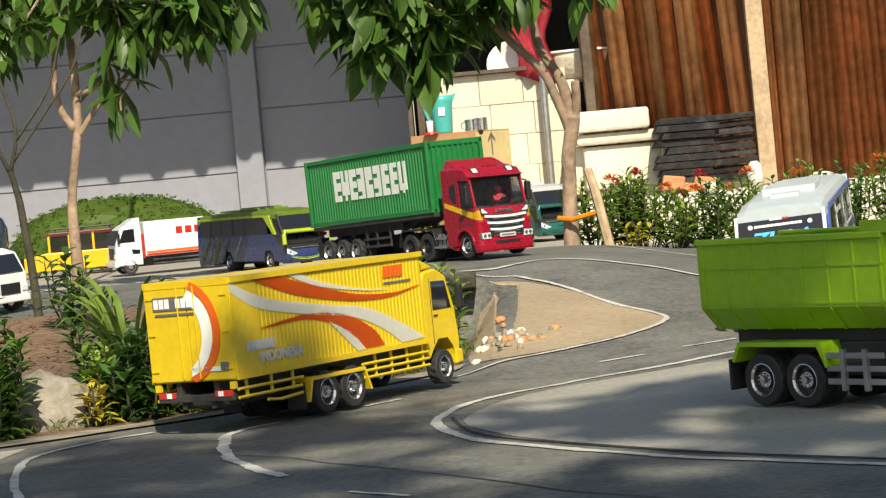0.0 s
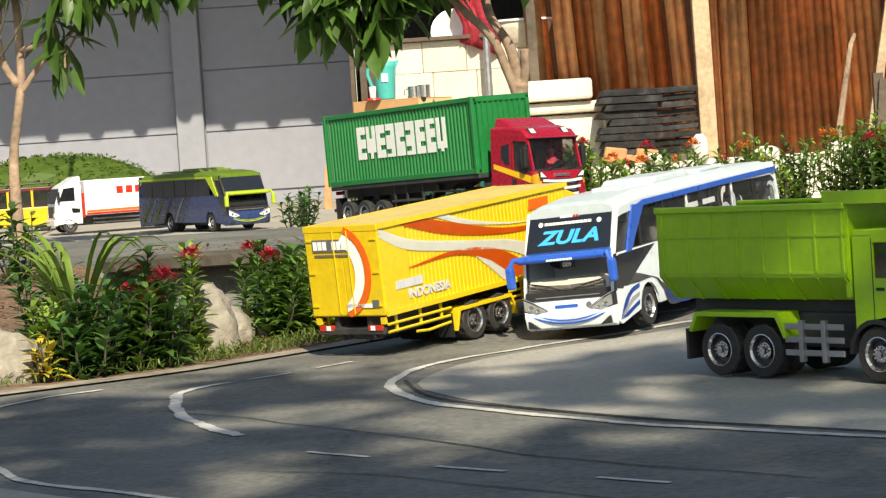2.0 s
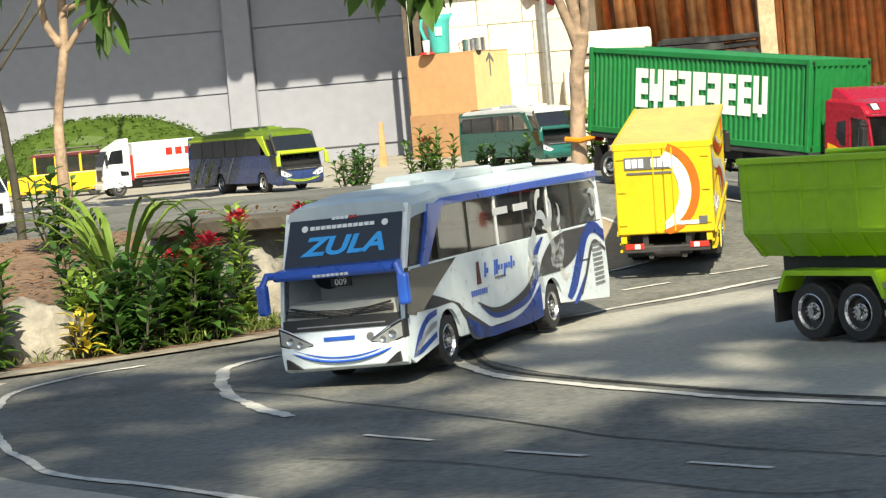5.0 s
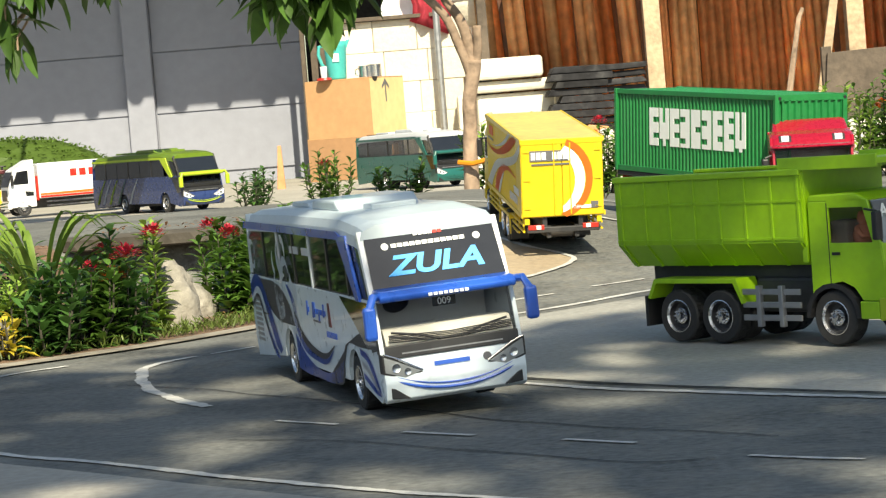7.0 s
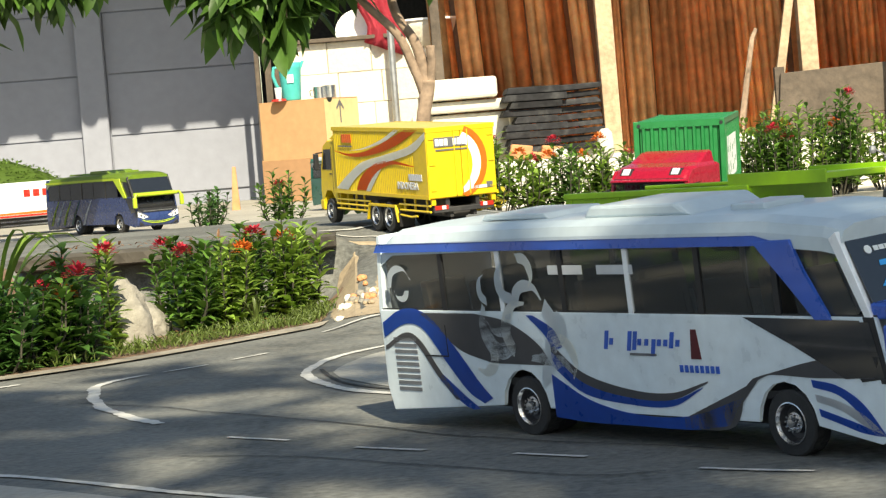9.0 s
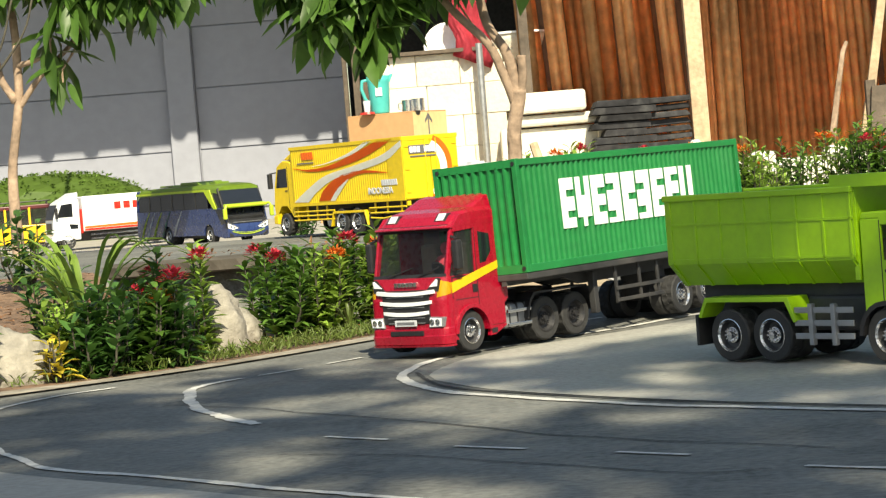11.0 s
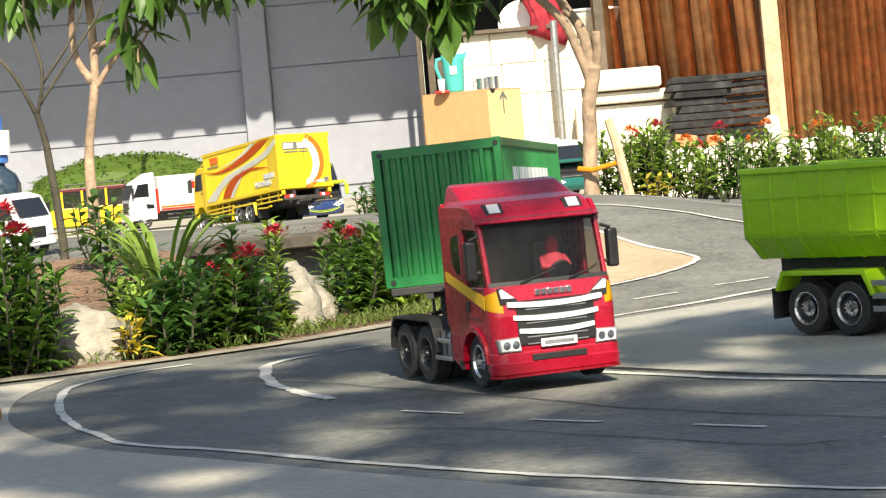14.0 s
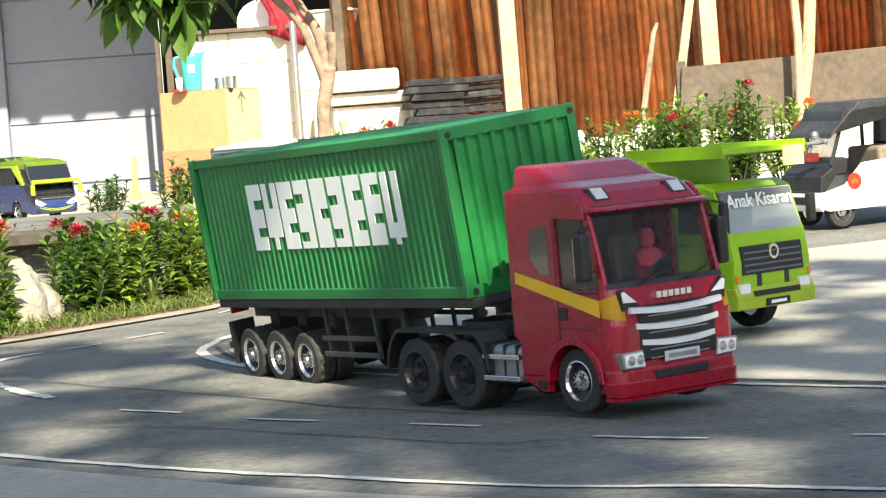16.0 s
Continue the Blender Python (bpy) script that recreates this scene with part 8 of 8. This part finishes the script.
for i, (x, y, h, sp, st, lf, sz, fl, bl) in enumerate(front):
    shrub(x, y, h * (1.55 if x < -0.95 else 1.2), sp * 1.1, st + 2, "leafy ixora shrub with red blossoms in the planting bed" if fl else "leafy green shrub in the planting bed", lf, sz * 1.12, (fl + 1) // 2, bl, i, "planter shrubs", dense=2.0, bare=0.03)
shrub(-1.1, 4.8, 0.38, 0.09, 14, "tall leafy shrub at the corner of the bed", LEAF, 0.054, 3, BLOSSOM, 53, "planter shrubs", dense=1.4, bare=0.08)
shrub(-1.25, 4.95, 0.38, 0.1, 13, "tall leafy shrub at the corner of the bed", LEAF_DARK, 0.056, 2, BLOSSOM, 54, "planter shrubs", dense=1.4, bare=0.08)
shrub(-1.17, 4.78, 0.15, 0.07, 9, "yellow-leaved croton by the road", LEAF_YELLOW, 0.055, 0, BLOSSOM, 50, "planter shrubs")
shrub(-0.86, 4.97, 0.12, 0.05, 7, "yellow-green croton at the edge of the bed", LEAF_YELLOW, 0.045, 0, BLOSSOM, 51, "planter shrubs")
shrub(-1.2, 6.5, 0.26, 0.07, 9, "dark upright shrub beside the sapling", LEAF_DARK, 0.06, 0, BLOSSOM, 52, "planter shrubs")
strap_plant(-0.86, 5.34, 0.37, 28, "lily with long arching pale green leaves", LEAF_LIGHT, seed=2, width=0.015)
strap_plant(-0.3, 5.72, 0.1, 12, "tuft of narrow grass leaves by the kerb", GRASS, 3, 0.006)
strap_plant(-1.12, 6.4, 0.14, 14, "dark tufted plant on the soil", LEAF_DARK, 4, 0.012)
for i, (x, y, h) in enumerate(((-0.74, 10.4, 0.24), (-0.44, 10.6, 0.3), (-0.36, 10.5, 0.24), (-0.12, 9.8, 0.2), (-0.02, 9.7, 0.21), (-0.72, 10.7, 0.2))):
    shrub(x, y, h, 0.08, 8, "small dark-leaved shrub in the back yard" if i in (0, 5) else "small upright shrub in the back yard", LEAF_DARK if i in (0, 5) else LEAF, 0.05, 1 if i == 2 else 0, BLOSSOM, 60 + i, "yard shrubs", dense=1.5, bare=0.12)
rnd = random.Random(21)
for i in range(19):
    u = i / 18
    x, y = 0.3 + 1.75 * u + rnd.uniform(-0.03, 0.03), 9.0 + 0.75 * u + rnd.uniform(-0.12, 0.12)
    if i in (5, 11, 15):
        continue
    shrub(x, y, rnd.uniform(0.24, 0.38) * (1.3 if u > 0.55 else 1.0), 0.12, 22, "hedge shrub with red and orange blossoms before the white wall", (LEAF_LIGHT, LEAF, LEAF_LIGHT)[i % 3], 0.054, rnd.choice((1, 1, 2)), (BLOSSOM_ORANGE, BLOSSOM, BLOSSOM_ORANGE)[i % 3], 80 + i, "hedge by the white wall", dense=1.3)
shrub(0.42, 8.75, 0.1, 0.06, 6, "yellow-leaved low plant in the hedge", LEAF_YELLOW, 0.05, 0, BLOSSOM, 120, "hedge by the white wall")
shrub(0.6, 8.05, 0.06, 0.03, 4, "small weed at the road's edge", LEAF, 0.03, 0, BLOSSOM, 121)

# tree stake, tie and brick-coloured marker
tagged(part("tree_stake", tube([(0.33, 8.75, 0.12), (0.29, 8.8, 0.36), (0.27, 8.82, 0.44)], [0.02, 0.018, 0.016], 7), TIMBER), "pale wooden stake tied to the young tree", "stake")
tagged(part("tree_tie", tube([(0.15, 8.88, 0.27), (0.2, 8.84, 0.262), (0.29, 8.79, 0.28)], 0.01, 7), AMBER), "orange tie round trunk and stake", "tie")
tagged(part("marker_stick", prism([(-0.82, 0.1), (-0.77, 0.1), (-0.78, 0.36), (-0.8, 0.36)], 14.0, 14.03, 0.003), TERRACOTTA), "reddish wooden marker standing in the yard", "stick")

# grassy mound by the wall
mo = thing("grass_mound", "rounded mound covered in clipped green turf", "mound")
bm = bmesh.new()
bmesh.ops.create_icosphere(bm, subdivisions=4, radius=1.0)
for v in bm.verts:
    p = v.co.copy()
    d = 1 + 0.06 * noise.noise(p * 4)
    q = math.copysign(abs(p.x) ** 0.85, p.x)
    v.co = Vector((-2.49 + q * 0.68 * d, 14.7 + p.y * 0.45 * d, 0.1 + max(-0.05, p.z) ** (0.8 if p.z > 0 else 1) * 0.42 * d))
mound_pts = [(v.co.copy(), v.normal.copy()) for v in bm.verts if v.co.z > 0.12]
part("earth", bm, MOSS, mo)
lv, rnd = Leaves(), random.Random(31)
for p, nn in mound_pts:
    for k in range(9):
        d = (nn + Vector((rnd.gauss(0, 0.5), rnd.gauss(0, 0.5), rnd.gauss(0, 0.4)))).normalized()
        lv.leaf(p + Vector((rnd.uniform(-0.03, 0.03), rnd.uniform(-0.03, 0.03), 0)), d, (0, 0, 1), 0.024, 0.012, 0.3)
lv.make("turf", MOSS, mo, kind="stuff")

# grass along the kerb and litter on the soil
lv, rnd = Leaves(), random.Random(41)
edge = smooth_line(((-1.0, 4.84), (-0.82, 4.95), (-0.61, 5.13), (-0.38, 5.44), (-0.2, 5.72), (-0.16, 6.1)), 0.01)
for k in range(1700):
    x, y = rnd.choice(edge)
    x, y = x + rnd.gauss(0, 0.02), y + abs(rnd.gauss(0, 0.05)) + 0.005
    if y < 5.2 and rnd.random() < 0.7:
        continue
    lv.leaf((x, y, ground_z(x, y) + 0.005), (rnd.gauss(0, 0.5), rnd.gauss(0, 0.5), 1), (rnd.uniform(-1, 1), rnd.uniform(-1, 1), 0.1), rnd.uniform(0.015, 0.04), 0.004, 0.4)
tagged(lv.make("grass", GRASS, None, "thin green grass along the planter's edge"), category="grass", kind="stuff")
lv = Leaves()
for k in range(700):
    x, y = rnd.uniform(-1.8, -0.3), rnd.uniform(5.3, 6.8)
    if y < 5.3 + 0.9 * (x + 0.75):
        continue
    lv.leaf((x, y, ground_z(x, y) + 0.01), (rnd.gauss(0, 1), rnd.gauss(0, 1), 0.2), (0, 0, 1), rnd.uniform(0.015, 0.035), 0.009, 0.3)
tagged(lv.make("leaf_litter", LITTER, None, "dry brown leaves lying on the soil"), category="leaf litter", kind="stuff")


# ---- motion of the vehicles: seconds, x, y, heading, lean ----
def drive(ob, rows, front, rear, r):
    ts = [k / 10 for k in range(161)]
    path = [spline(rows, t) for t in ts]
    walk(ob, [(t, on_ground(*p, front, rear)) for t, p in zip(ts, path)])
    gone, turns = 0.0, [0.0]
    for a, b in zip(path, path[1:]):
        d = Vector((b[0] - a[0], b[1] - a[1]))
        h = Vector((math.cos(radians(b[2])), math.sin(radians(b[2]))))
        gone += d.dot(h)
        turns.append(math.degrees(gone / r))
    for w in [c for c in ob.children if c.name.split(".")[0] == "wheel"]:
        x, y, z = w.matrix_basis.translation
        walk(w, [(t, pose(x, y, z, 0, a, 0)) for t, a in zip(ts, turns)])


def motions():
    drive(yellow_ob, YELLOW_ROWS, 0.4, 0.0, 0.043)
    drive(trailer_ob, TRAILER_ROWS, 0.15, -0.24, 0.043)
    drive(tractor_ob, TRACTOR_ROWS, -0.07, -0.36, 0.043)
    drive(bus_ob, BUS_ROWS, 0.31, -0.16, 0.0422)


YELLOW_ROWS = [(0, -0.438, 4.86, 60, -0.8), (1, -0.246, 5.03, 55, -0.5), (1.5, -0.145, 5.19, 53, -0.8), (2, -0.035, 5.375, 51.6, -1.1), (3, 0.165, 5.6, 58, -1.5), (4.2, 0.285, 5.76, 74, -1.1), (5.5, 0.34, 5.82, 87.7, -0.6), (6, 0.338, 5.95, 90.8, -0.6), (6.5, 0.322, 6.09, 92.5, -0.5), (7, 0.312, 6.28, 95, -0.5), (7.5, 0.297, 6.42, 97.7, -0.5), (8, 0.272, 6.55, 100, -0.5), (9.2, 0.08, 6.95, 115, -0.4), (10.5, -0.165, 7.45, 125, -0.3), (11, -0.285, 7.72, 124.5, -0.3), (12.5, -0.62, 8.1, 119.5, -0.2), (13.5, -0.86, 8.58, 116.5, -0.1), (14.5, -1.12, 9.03, 125.5, -0.1), (15.5, -1.37, 9.42, 127, -0.0), (16, -1.49, 9.6, 127, 0.0)]
TRAILER_ROWS = [(0, -0.395, 8.2, -57, 1.0), (1, -0.262, 7.95, -55.5, 1.1), (2, -0.101, 7.66, -55, 1.1), (3, 0.061, 7.4, -53, 1.2), (4.2, 0.32, 7.02, -52, 0.4), (5.5, 0.62, 6.69, -53, -0.4), (6.5, 0.757, 6.58, -61.3, 0.2), (7, 0.819, 6.53, -66.3, 0.4), (7.5, 0.855, 6.5, -72.5, 0.7), (8, 0.885, 6.5, -79, 1.0), (9.2, 0.78, 6.05, -105, 1.1), (10.5, 0.423, 5.54, -124.5, 1.2), (11, 0.293, 5.255, -128.2, 3.5), (11.5, 0.155, 5.09, -127.2, 2.4), (12.5, -0.036, 4.81, -122.0, 1.4), (13.5, -0.134, 4.614, -107.2, 2.2), (14.5, -0.063, 4.174, -86.2, 1.6), (15, 0.016, 3.991, -76.8, 2.8), (15.5, 0.096, 3.825, -69.6, 4.4), (16, 0.19, 3.63, -64.6, 6.4)]
TRACTOR_ROWS = [(0, -0.03, 7.62, -55, 0.0), (1, 0.117, 7.41, -51, 0.0), (2, 0.289, 7.15, -48, 0.0), (3, 0.48, 6.95, -47, 0.0), (4.2, 0.72, 6.5, -52, 0.0), (5.5, 1.01, 6.17, -64, 0.0), (6.5, 0.995, 6.02, -86, 0.0), (7, 0.97, 5.95, -96, 0.0), (7.5, 0.92, 5.9, -105, 0.0), (8, 0.852, 5.88, -113, 0.0), (9.2, 0.55, 5.48, -129, 0.0), (10.5, 0.001, 5.03, -132, 0.0), (11, -0.138, 4.855, -131.5, 0.6), (11.5, -0.22, 4.66, -123.5, 0.2), (12.5, -0.308, 4.32, -106.5, 0.0), (13.5, -0.184, 3.875, -80, 0.2), (14, -0.005, 3.67, -67.5, 0.1), (14.5, 0.133, 3.495, -58.4, 0.0), (15, 0.273, 3.375, -56.2, 0.2), (15.5, 0.376, 3.195, -56.9, 0.7), (16, 0.495, 2.975, -56.1, 0.6)]
BUS_ROWS = [(0, 0.73, 6.09, -101, 5.5), (1, 0.63, 5.865, -108.3, 5.5), (2, 0.461, 5.59, -118.3, 4.8), (3, 0.267, 5.24, -127.5, 4.0), (4.2, 0.01, 4.84, -119, 2.6), (5.5, -0.197, 4.418, -103.4, 1.2), (6, -0.2, 4.277, -94.3, 0.2), (6.5, -0.159, 4.105, -85, 1.0), (7, -0.094, 3.93, -76, 2.4), (7.5, 0.003, 3.735, -69, 3.6), (8, 0.122, 3.54, -64, 3.8), (9.2, 0.44, 3.1, -54, 3.2), (10.5, 0.915, 2.7, -46, 2.5), (12, 1.446, 2.066, -45, 0.0), (16, 3.061, 0.451, -45, 0.0)]
motions()
